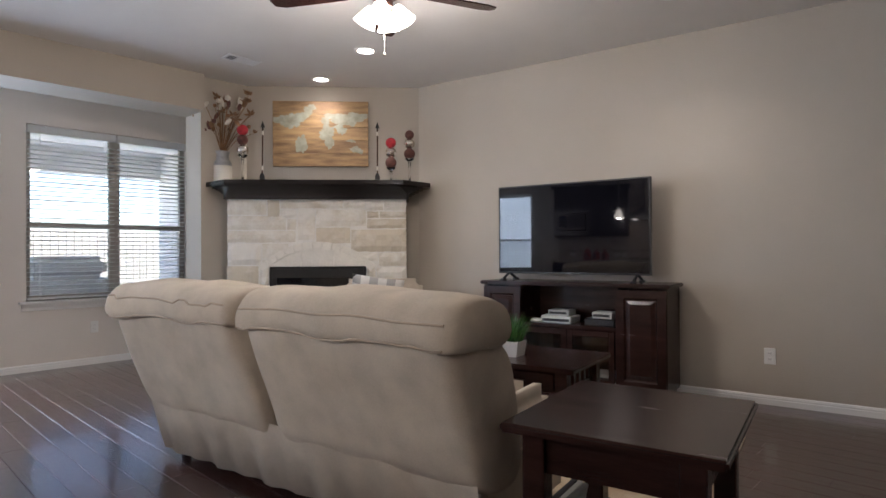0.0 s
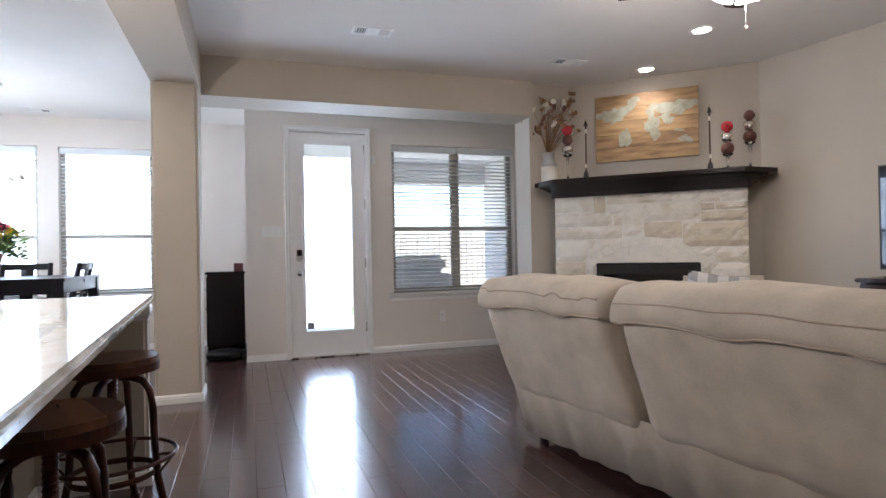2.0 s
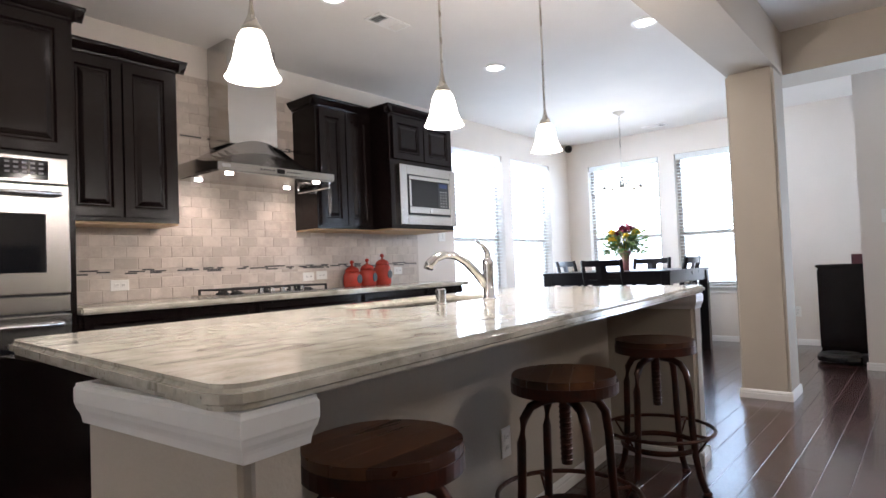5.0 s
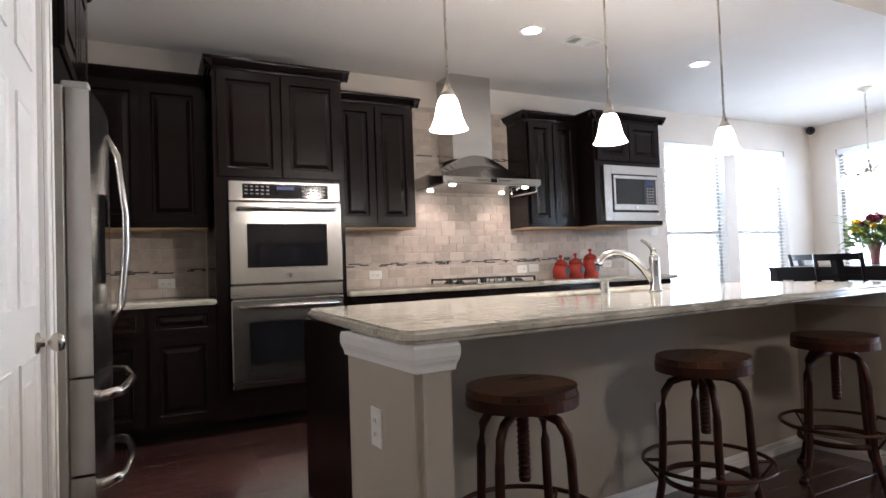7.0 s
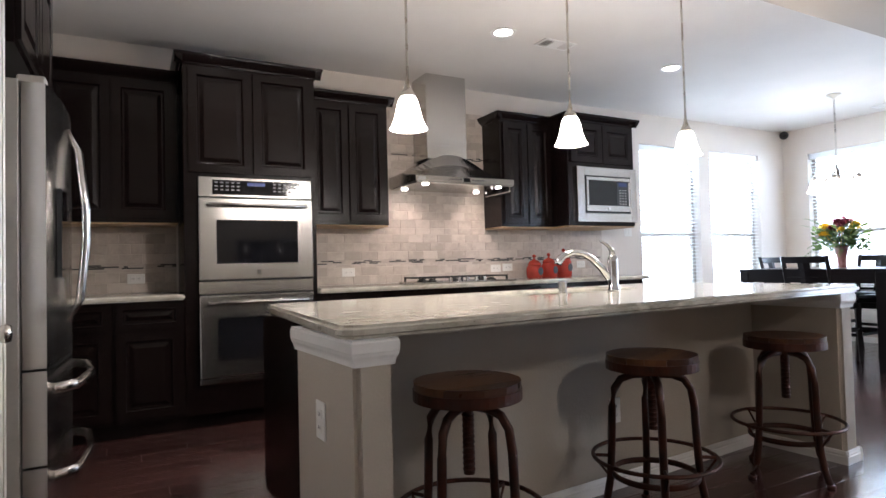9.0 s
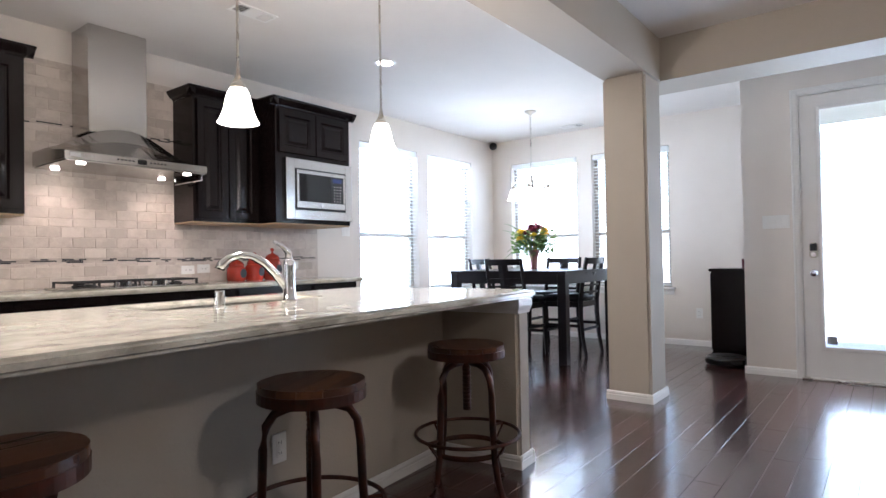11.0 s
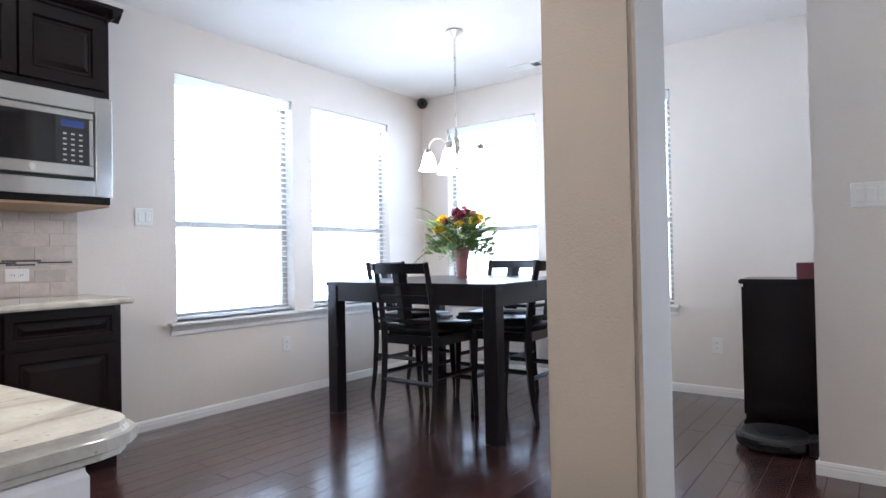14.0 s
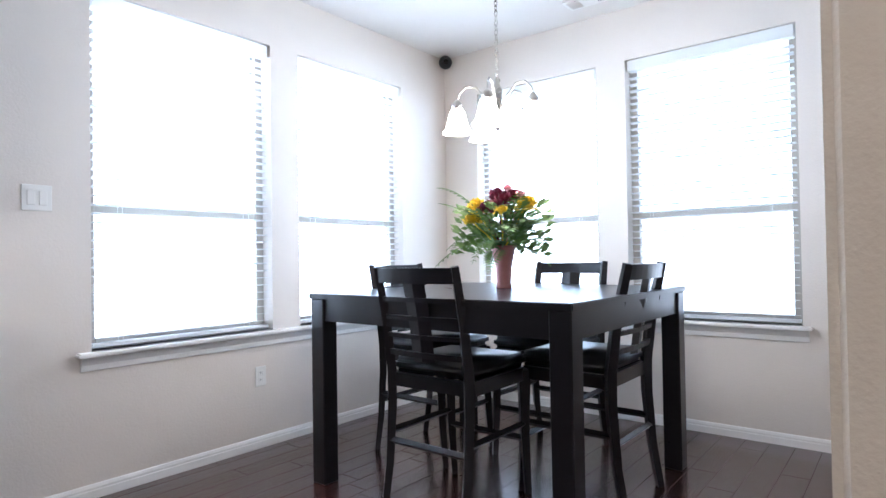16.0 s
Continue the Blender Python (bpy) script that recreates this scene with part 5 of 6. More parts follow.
for k in range(420):
    a, r = rnd.uniform(0, math.tau), rnd.uniform(0.02, 0.17)
    p = Vector((r * math.cos(a), r * math.sin(a), rnd.uniform(0.02, 0.20) - r * 0.25))
    d = Vector((math.cos(a), math.sin(a), rnd.uniform(-0.3, 0.9))).normalized() * rnd.uniform(0.03, 0.06)
    s = d.cross(Vector((rnd.random(), rnd.random(), rnd.random()))).normalized() * 0.010
    vs = [bm.verts.new(q) for q in (p, p + d * 0.5 + s, p + d, p + d * 0.5 - s)]
    bm.faces.new(vs)
part("filler_leaves", bm, M_LEAF, bouquet)

# ---- chandelier ----
chx, chy = -6.455, -2.113
cha = thing("chandelier", "five-arm brushed nickel chandelier with lit glass shades", "chandelier", m=pose(chx, chy, 0))
bm = bmesh.new()
lathe(bm, [(0.065, H), (0.065, H - 0.012), (0.03, H - 0.03), (0.01, H - 0.045)], 24)
part("canopy", bm, M_NICKEL, cha)
bm = bmesh.new()
z = H - 0.045
k = 0
while z > 2.02:
    pts = [(0.009 * math.cos(t) if k % 2 else 0, 0 if k % 2 else 0.009 * math.cos(t), z - 0.016 + 0.017 * math.sin(t)) for t in [j * math.tau / 8 for j in range(8)]]
    tube(bm, pts, 0.003, 4, True)
    z -= 0.025
    k += 1
part("chain", bm, M_NICKEL, cha)
bm = bmesh.new()
lathe(bm, [(0.004, 2.025), (0.018, 2.005), (0.012, 1.985), (0.026, 1.955), (0.028, 1.885), (0.03, 1.815), (0.018, 1.785), (0.022, 1.765), (0.008, 1.745), (0, 1.735)], 20)
part("centre_column", bm, M_NICKEL, cha, smooth=True)
for k in range(5):
    a = k * math.tau / 5 + 0.35
    c, s = math.cos(a), math.sin(a)
    bm = bmesh.new()
    tube(bm, [(r * c, r * s, z) for r, z in ((0.02, 1.845), (0.06, 1.915), (0.11, 1.970), (0.16, 1.970), (0.195, 1.935), (0.205, 1.895))], 0.006, 8)
    lathe(bm, [(0.008, 1.905), (0.026, 1.885), (0.028, 1.850), (0, 1.848)], 16, 0.205 * c, 0.205 * s)
    part("arm", bm, M_NICKEL, cha, smooth=True)
    bm = bmesh.new()
    lathe(bm, [(0.028, 1.857), (0.04, 1.840), (0.048, 1.805), (0.06, 1.760), (0.078, 1.735), (0.075, 1.736), (0.056, 1.761), (0.044, 1.805), (0.036, 1.840)], 24, 0.205 * c, 0.205 * s, closed=False)
    part("shade", bm, M_SHADE, cha, "glowing frosted glass shade", True).visible_shadow = False
bulb("chandelier_bulbs", chx, chy, 1.77, 11, 0.15)

# ---- dark cabinet by the return wall, box and robot vacuum ----
sc = thing("storage_cabinet", "tall narrow black wooden cabinet against the wall", "cabinet", m=pose(-7.11, -0.125, 0))
hx, hyy, hh = 0.18, 0.205, 0.928
box("body", -hx, hx, -hyy + 0.01, hyy - 0.01, 0.07, hh - 0.03, M_CAB, sc, 0.003)
box("plinth", -hx - 0.014, hx + 0.014, -hyy, hyy - 0.005, 0, 0.075, M_CAB, sc, 0.008, seg=2)
box("top", -hx - 0.018, hx + 0.018, -hyy - 0.012, hyy, hh - 0.03, hh, M_CAB, sc, 0.007, seg=2)
bm = bmesh.new()
door_panel(bm, -hx + 0.02, hx - 0.02, 0.10, hh - 0.05, -hyy - 0.002, -1, 0.05)
d = part("door", bm, M_CAB, sc)
bm = bmesh.new()
for zz in (0.5, 0.72):
    bmesh.ops.create_uvsphere(bm, u_segments=12, v_segments=8, radius=0.014, matrix=Matrix.Translation((-hx + 0.05, -hyy - 0.02, zz)))
part("knob", bm, M_NICKEL, d, smooth=True)
tagged(box("keepsake_box", -7.09, -6.98, -0.04, 0.06, hh, hh + 0.095, M_MAROON, None, 0.004), "small maroon box on the black cabinet", "box")
rv = thing("robot_vacuum", "round black robot vacuum docked on the floor", "robot vacuum", m=pose(-6.68, -0.14, 0, 0, 0, 40) @ Matrix.Diagonal((1.08, 1.08, 1, 1)))
bm = bmesh.new()
lathe(bm, [(0.15, 0.012), (0.168, 0.02), (0.17, 0.07), (0.162, 0.085), (0.15, 0.09), (0.10, 0.092), (0, 0.092)], 40)
part("shell", bm, M_BLACK, rv)
bm = bmesh.new()
lathe(bm, [(0.085, 0.0915), (0.085, 0.096), (0.04, 0.099), (0, 0.099)], 32)
part("top_disc", bm, M_BLACK, rv)
bm = bmesh.new()
lathe(bm, [(0.172, 0.02), (0.176, 0.03), (0.176, 0.06), (0.172, 0.068)], 40, closed=False)
part("bumper", bm, M_BLACKGLASS, rv)
for s in (-1, 1):
    bm = bmesh.new()
    rod(bm, (s * 0.11, -0.008, 0.03), (s * 0.11, 0.008, 0.03), 0.03, seg=16)
    part("wheel", bm, M_BLACK, rv)
tagged(box("charging_dock", -6.74, -6.60, 0.03, 0.083, 0, 0.09, M_BLACK, None, 0.01), "small black charging dock against the wall", "dock")

# ---- fireplace ----
fp = thing("fireplace", "corner fireplace of cream limestone blocks with arch", "fireplace", m=F)
SW, SD, SH = 0.845, 0.33, 1.60
bm = bmesh.new()
for a, b, c, d in ((-SW + 0.01, -0.455, 0, SH), (0.455, SW - 0.01, 0, SH), (-0.455, 0.455, 0.967, SH)):
    bx(bm, a, b, -SD + 0.002, -0.002, c, d)
part("core", bm, M_MORTAR, fp, "recessed pale mortar")
bm = bmesh.new()
for a, b, c, d, e, f in ((-0.455, -0.43, -SD + 0.03, -0.02, 0, 0.967), (0.43, 0.455, -SD + 0.03, -0.02, 0, 0.967), (-0.43, 0.43, -SD + 0.03, -0.02, 0.945, 0.967), (-0.43, 0.43, -0.04, -0.02, 0, 0.945)):
    bx(bm, a, b, c, d, e, f)
part("firebox", bm, M_BLACK, fp, "black steel firebox")
bm = bmesh.new()
for a, b, c, d in ((-0.43, 0.43, 0.86, 0.945), (-0.43, 0.43, 0.10, 0.16), (-0.43, -0.39, 0.16, 0.86), (0.39, 0.43, 0.16, 0.86)):
    bx(bm, a, b, -SD + 0.02, -SD + 0.045, c, d, 0.004)
part("fire_screen_frame", bm, M_IRON, fp)
box("fire_glass", -0.39, 0.39, -SD + 0.03, -SD + 0.035, 0.16, 0.86, M_BLACKGLASS, fp)


def block(name, x0, x1, z0, z1, out, r):
    g = 0.006
    bm = bmesh.new()
    n = max(3, int((x1 - x0) / 0.045))
    m_ = max(3, int((z1 - z0) / 0.045))
    grid = []
    for i in range(n + 1):
        col = []
        for j in range(m_ + 1):
            edge = i in (0, n) or j in (0, m_)
            x = x0 + g + (x1 - x0 - 2 * g) * i / n + r.uniform(-0.003, 0.003)
            z = z0 + g + (z1 - z0 - 2 * g) * j / m_ + r.uniform(-0.003, 0.003)
            col.append(bm.verts.new((x, -SD - (r.uniform(0.001, 0.006) if edge else out + r.uniform(-0.005, 0.006)), z)))
        grid.append(col)
    for i in range(n):
        for j in range(m_):
            bm.faces.new((grid[i][j], grid[i + 1][j], grid[i + 1][j + 1], grid[i][j + 1]))
    rim = [e for e in bm.edges if len(e.link_faces) == 1]
    ext = bmesh.ops.extrude_edge_only(bm, edges=rim)
    for v in ext["geom"]:
        if isinstance(v, bmesh.types.BMVert):
            v.co.y = -SD + 0.035
    part(name, bm, M_STONE, fp, smooth=False)


rnd = random.Random(21)
AZ = 0.967
RISE, HALF = 0.235, 0.545
rad = (HALF ** 2 + RISE ** 2) / (2 * RISE)
zc = AZ + RISE - rad


COURSES = [(-0.84, -0.47, 1.45, 1.60), (-0.47, -0.35, 1.43, 1.60), (-0.35, 0.24, 1.51, 1.60), (0.24, 0.45, 1.51, 1.60),
           (0.45, 0.62, 1.49, 1.60), (0.62, 0.84, 1.49, 1.60), (-0.35, -0.19, 1.42, 1.51), (-0.84, -0.29, 1.31, 1.45),
           (-0.29, -0.19, 1.31, 1.42), (-0.19, -0.02, 1.21, 1.51), (-0.02, 0.46, 1.34, 1.51), (0.46, 0.58, 1.42, 1.49),
           (0.58, 0.84, 1.42, 1.49), (0.46, 0.84, 1.32, 1.42), (-0.02, 0.31, 1.18, 1.34), (0.31, 0.84, 1.10, 1.32),
           (-0.84, -0.20, 1.19, 1.31), (-0.84, -0.52, 0.98, 1.19), (0.57, 0.84, 0.96, 1.10)]
for q in COURSES:
    block("stone_block", *q, rnd.uniform(0.010, 0.020), rnd)
for q in ((-0.52, -0.27, 1.04, 1.19), (-0.52, -0.48, 0.98, 1.04), (0.37, 0.57, 1.01, 1.10)):
    block("stone_block", *q, 0.008, rnd)
z = 0.98
for h in (0.21, 0.12, 0.17, 0.13, 0.2, 0.151):
    for a, b in ((-SW, -HALF), (HALF, SW)):
        top_z = z if a < 0 else min(z, 0.96)
        block("stone_block", a, b, max(0, z - h), top_z, rnd.uniform(0.010, 0.020), rnd)
    z -= h
# arch stones
for side_ in (-1, 1):
    for k in range(5):
        z0 = k * AZ / 5
        block("arch_stone", *sorted((side_ * 0.455, side_ * HALF)), z0, z0 + AZ / 5, 0.014, rnd)
a0 = math.asin(HALF / rad)
for k in range(13):
    a, b = -a0 + 2 * a0 * k / 13 + 0.003, -a0 + 2 * a0 * (k + 1) / 13 - 0.003
    bm = bmesh.new()
    pts = [(r * math.sin(t), zc + r * math.cos(t)) for r, t in ((rad - 0.068, a), (rad, a), (rad, (a + b) / 2), (rad, b), (rad - 0.068, b), (rad - 0.068, (a + b) / 2))]
    extrude_xz(bm, pts, -SD - 0.024 - rnd.uniform(0, 0.003), -SD + 0.03)
    part("arch_stone", bm, M_ARCH, fp)
for k in range(3):
    a, b = -0.46 + k * 0.3067, -0.46 + (k + 1) * 0.3067
    top_ = [(x, zc + math.sqrt((rad - 0.07) ** 2 - x * x)) for x in [b + (a - b) * q / 6 for q in range(7)]]
    pts = [(a + 0.002, AZ + 0.003), (b - 0.002, AZ + 0.003)] + [(min(max(x, a + 0.002), b - 0.002), max(zz, AZ + 0.008)) for x, zz in top_]
    bm = bmesh.new()
    extrude_xz(bm, pts, -SD - 0.015, -SD + 0.03)
    part("arch_infill", bm, M_ARCH, fp)
mantel = thing("mantel_shelf", "dark stained wooden mantel shelf with crown moulding", "mantel shelf", m=F)


def slab(bm, hw, d, z0, z1, cut):
    pts = [(-hw, 0), (-hw, -d + cut), (-hw + cut, -d), (hw - cut, -d), (hw, -d + cut), (hw, 0)]
    a = [bm.verts.new((*p, z0)) for p in pts]
    b = [bm.verts.new((*p, z1)) for p in pts]
    bm.faces.new(a), bm.faces.new(b[::-1])
    for k in range(6):
        bm.faces.new((a[k], a[(k + 1) % 6], b[(k + 1) % 6], b[k]))


bm = bmesh.new()
for hw_, d_, z0, z1 in ((0.86, 0.385, 1.60, 1.655), (0.89, 0.405, 1.655, 1.672), (0.92, 0.425, 1.672, 1.69), (0.96, 0.455, 1.69, 1.708), (1.0, 0.48, 1.708, 1.722)):
    slab(bm, hw_, d_, z0, z1, 0.02 + (hw_ - 0.86) * 1.5)
part("crown", bm, M_CAB, mantel)
bm = bmesh.new()
slab(bm, 1.07, 0.52, 1.722, 1.765, 0.26)
part("shelf", bm, M_CAB, mantel)
MZ = 1.765
# map board
mp_ = thing("map_board", "wooden plank world map picture with grey-green continents", "picture", m=F @ pose(-0.01, 0, 0))
for k in range(5):
    z0 = 1.955 + k * 0.13
    box("plank", -0.47, 0.47, -0.045, -0.012, z0 + 0.001, z0 + 0.129, M_MAPWOOD, mp_, 0.002)
bm = bmesh.new()
for xx in (-0.35, 0.35):
    bx(bm, xx - 0.02, xx + 0.02, -0.012, 0, 1.99, 2.56)
part("batten", bm, M_DARKWOOD, mp_)
rnd = random.Random(4)


def continent(cx, cz, rx, rz, seedv, squeeze=0.0):
    r = random.Random(seedv)
    n = 72
    bm = bmesh.new()
    ph = [r.uniform(0, 6.28) for _ in range(5)]
    vs = []
    for k in range(n):
        t = k * math.tau / n
        q = 1 + 0.22 * math.sin(2 * t + ph[0]) + 0.16 * math.sin(3 * t + ph[1]) + 0.10 * math.sin(5 * t + ph[2]) + 0.09 * math.sin(8 * t + ph[3]) + 0.06 * math.sin(15 * t + ph[4]) + 0.05 * math.sin(23 * t + ph[1])
        z = cz + rz * q * math.sin(t)
        x = cx + rx * q * math.cos(t) * (1 + squeeze * (z - cz) / rz)
        vs.append(bm.verts.new((max(-0.465, min(0.465, x)), -0.0475, max(1.97, min(2.585, z)))))
    bm.faces.new(vs)
    ext = bmesh.ops.extrude_face_region(bm, geom=bm.faces[:])
    for v in ext["geom"]:
        if isinstance(v, bmesh.types.BMVert):
            v.co.y = -0.0445
    part("continent", bm, M_LAND, mp_)


for c in ((-0.29, 2.41, 0.13, 0.085, 1, 0.35), (-0.11, 2.52, 0.055, 0.05, 2, 0), (-0.19, 2.17, 0.05, 0.10, 3, 0.35), (0.07, 2.25, 0.075, 0.10, 5, 0.3), (0.05, 2.41, 0.05, 0.04, 6, 0), (0.26, 2.43, 0.16, 0.075, 8, 0.1), (0.20, 2.32, 0.05, 0.05, 9, 0.4), (0.355, 2.12, 0.055, 0.035, 11, 0), (0.30, 2.21, 0.04, 0.015, 12, 0)):
    continent(*c)


def wall_arrow(x):
    ar = thing("decorative_arrow", "dark iron decorative arrow leaning on the wall", "decoration", "mantel decorations", F @ pose(x, -0.06, MZ))
    bm = bmesh.new()
    rod(bm, (0, 0, 0), (0, 0.03, 0.56), 0.007, seg=8)
    part("shaft", bm, M_BRONZE, ar)
    bm = bmesh.new()
    extrude_xz(bm, [(0, 0.64), (-0.022, 0.575), (-0.008, 0.58), (-0.008, 0.55), (0.008, 0.55), (0.008, 0.58), (0.022, 0.575)], 0.026, 0.036)
    part("arrow_head", bm, M_IRON, ar)
    bm = bmesh.new()
    extrude_xz(bm, [(-0.024, 0.0), (0, 0.02), (0.024, 0.0), (0.024, 0.09), (0.006, 0.125), (-0.006, 0.125), (-0.024, 0.09)], -0.005, 0.005)
    part("fletching", bm, M_IRON, ar)
    bm = bmesh.new()
    for zz in (0.15, 0.50):
        rod(bm, (0, 0.008 if zz < 0.3 else 0.0265, zz), (0, 0.010 if zz < 0.3 else 0.0285, zz + 0.04), 0.009, seg=8)
    part("binding", bm, M_CREAM, ar)


wall_arrow(-0.58)
wall_arrow(0.55)


def ball_stand(x, y, h, balls):
    st = thing("glass_candle_stand", "clear glass stand topped with stacked decorative balls", "decoration", "mantel decorations", F @ pose(x, y, MZ))
    bm = bmesh.new()
    lathe(bm, [(0.045, 0), (0.045, 0.006), (0.012, 0.02), (0.009, h * 0.5), (0.014, h - 0.03), (0.05, h), (0.047, h), (0.01, h - 0.022), (0, h - 0.024)], 24)
    part("stand", bm, M_CLEAR, st, smooth=True)
    z = h
    for r, mt in balls:
        bm = bmesh.new()
        bmesh.ops.create_icosphere(bm, subdivisions=3, radius=r, matrix=Matrix.Translation((0, 0, z + r - 0.006)))
        part("ball", bm, mt, st, smooth=True)
        z += 2 * r - 0.008


ball_stand(-0.73, -0.2, 0.27, ((0.055, M_SILVER), (0.052, M_BROWNBALL), (0.052, M_REDBALL)))
ball_stand(0.69, -0.24, 0.15, ((0.055, M_BROWNBALL), (0.052, M_SILVER), (0.05, M_REDBALL)))
ball_stand(0.87, -0.16, 0.25, ((0.055, M_BROWNBALL), (0.052, M_SILVER), (0.045, M_BROWNBALL)))
jug = thing("milk_jug", "cream and galvanised tin milk jug on the mantel", "jug", m=F @ pose(-0.93, -0.17, MZ))
bm = bmesh.new()
lathe(bm, [(0.085, 0), (0.088, 0.01), (0.088, 0.17)], 32)
part("lower_body", bm, M_CREAM, jug, smooth=True)
bm = bmesh.new()
lathe(bm, [(0.088, 0.17), (0.085, 0.20), (0.062, 0.235), (0.058, 0.28), (0.072, 0.31), (0.068, 0.31), (0.054, 0.28), (0, 0.25)], 32, closed=False)
part("neck", bm, M_GALV, jug, "grey galvanised neck", True)
dried = thing("dried_flowers", "tall dried flower and seed pod arrangement", "dried flowers", m=F @ pose(-0.93, -0.17, MZ + 0.27))
rnd = random.Random(12)
for k in range(64):
    a, sp = rnd.uniform(0, math.tau), rnd.uniform(0.04, 0.30)
    hgt = rnd.uniform(0.22, 0.58)
    tip = Vector((sp * math.cos(a), sp * 0.55 * math.sin(a), hgt))
    bm = bmesh.new()
    tube(bm, [(0, 0, 0), tip * 0.5 + Vector((0, 0, 0.06)), tip], [0.0035, 0.003, 0.002], 5)
    part("stem", bm, M_DRIED, dried)
    bm = bmesh.new()
    if k % 3 == 0:
        for j in range(9):
            d = Vector((rnd.uniform(-1, 1), rnd.uniform(-1, 1), rnd.uniform(0, 1.2))).normalized() * rnd.uniform(0.04, 0.075)
            s = d.cross(Vector((rnd.random(), rnd.random(), 0.3))).normalized() * 0.013
            vs = [bm.verts.new(tip + q) for q in (Vector((0, 0, 0)), d * 0.5 + s, d, d * 0.5 - s)]
            bm.faces.new(vs)
        part("dried_leaf", bm, M_DRIED, dried)
    elif k % 3 == 1:
        lathe(bm, [(0, -0.045), (0.014, -0.03), (0.021, 0), (0.015, 0.03), (0, 0.05)], 8)
        bmesh.ops.transform(bm, matrix=Matrix.Translation(tip) @ pose(0, 0, 0, rnd.uniform(-40, 40), rnd.uniform(-40, 40), 0), verts=bm.verts)
        part("seed_pod", bm, rnd.choice((M_BROWNBALL, M_DRIED, M_CREAM)), dried)
    else:
        bmesh.ops.create_icosphere(bm, subdivisions=1, radius=rnd.uniform(0.018, 0.034), matrix=Matrix.Translation(tip))
        part("seed_head", bm, rnd.choice((M_BROWNBALL, M_DRIED, M_CREAM)), dried)

# ---- television and its stand ----
ts = thing("tv_stand", "dark cherry wooden tv stand with open shelves", "tv stand", m=L)
sx0, sx1, sy0, sy1, sz = 1.0, 2.50, -0.43, -0.03, 0.855
box("top", sx0 - 0.02, sx1 + 0.03, sy0 - 0.025, sy1 + 0.005, sz - 0.03, sz, M_DARKWOOD, ts, 0.008, seg=2)
bm = bmesh.new()
bx(bm, sx0, sx1, sy1 - 0.02, sy1, 0.06, sz - 0.03)
for a, b in ((sx0, sx0 + 0.03), (sx0 + 0.33, sx0 + 0.35), (sx1 - 0.37, sx1 - 0.35), (sx1 - 0.03, sx1)):
    bx(bm, a, b, sy0 + 0.022, sy1 - 0.02, 0.06, sz - 0.03)
bx(bm, sx0 + 0.03, sx1 - 0.03, sy0 + 0.022, sy1 - 0.02, 0.06, 0.09)
part("carcass", bm, M_DARKWOOD, ts)
for zz in (0.50,):
    box("shelf", sx0 + 0.35, sx1 - 0.37, sy0 + 0.03, sy1 - 0.02, zz, zz + 0.022, M_DARKWOOD, ts)
for a, b in ((sx0 + 0.005, sx0 + 0.345), (sx1 - 0.365, sx1 - 0.005)):
    bm = bmesh.new()
    door_panel(bm, a, b, 0.08, sz - 0.045, sy0, -1, 0.055)
    part("door", bm, M_DARKWOOD, ts)
for a, b in ((sx0 + 0.355, sx0 + 0.745), (sx0 + 0.75, sx1 - 0.375)):
    bm = bmesh.new()
    for p, q, r_, s_ in ((a, a + 0.045, 0.08, 0.49), (b - 0.045, b, 0.08, 0.49), (a + 0.045, b - 0.045, 0.08, 0.125), (a + 0.045, b - 0.045, 0.445, 0.49)):
        bx(bm, p, q, sy0, sy0 + 0.02, r_, s_, 0.002)
    gd = part("glass_door_frame", bm, M_DARKWOOD, ts)
    box("pane", a + 0.045, b - 0.045, sy0 + 0.008, sy0 + 0.012, 0.125, 0.445, M_CLEAR, gd)
for a in (sx0 + 0.02, sx1 - 0.08):
    for b in (sy0 + 0.02, sy1 - 0.08):
        box("foot", a, a + 0.06, b, b + 0.06, 0, 0.062, M_DARKWOOD, ts, 0.004)
tv = thing("television", "large black flat screen television, switched off", "television", m=L @ pose(1.69, -0.20, 0.025))
box("screen", -0.64, 0.64, -0.022, -0.018, 0.90, 1.625, M_TV, tv)
bm = bmesh.new()
for a, b, c, d in ((-0.65, -0.64, 0.885, 1.635), (0.64, 0.65, 0.885, 1.635), (-0.64, 0.64, 0.885, 0.90), (-0.64, 0.64, 1.625, 1.635)):
    bx(bm, a, b, -0.026, 0.012, c, d)
part("bezel", bm, M_BLACK, tv)
box("back_shell", -0.64, 0.64, -0.018, 0.01, 0.90, 1.625, M_BLACK, tv)
box("back_bulge", -0.45, 0.45, 0.01, 0.055, 0.92, 1.35, M_BLACK, tv, 0.01)
for s in (-0.55, 0.55):
    bm = bmesh.new()
    tube(bm, [(s, -0.13, sz - 0.013), (s, -0.02, 0.895), (s, 0.10, sz - 0.013)], 0.012, 6)
    for yy in (-0.13, 0.10):
        bx(bm, s - 0.014, s + 0.014, yy - 0.03, yy + 0.03, sz - 0.025, sz - 0.011)
    part("stand_leg", bm, M_BLACK, tv)
box("badge", -0.02, 0.02, -0.027, -0.024, 0.885, 0.893, M_PRINT, tv)


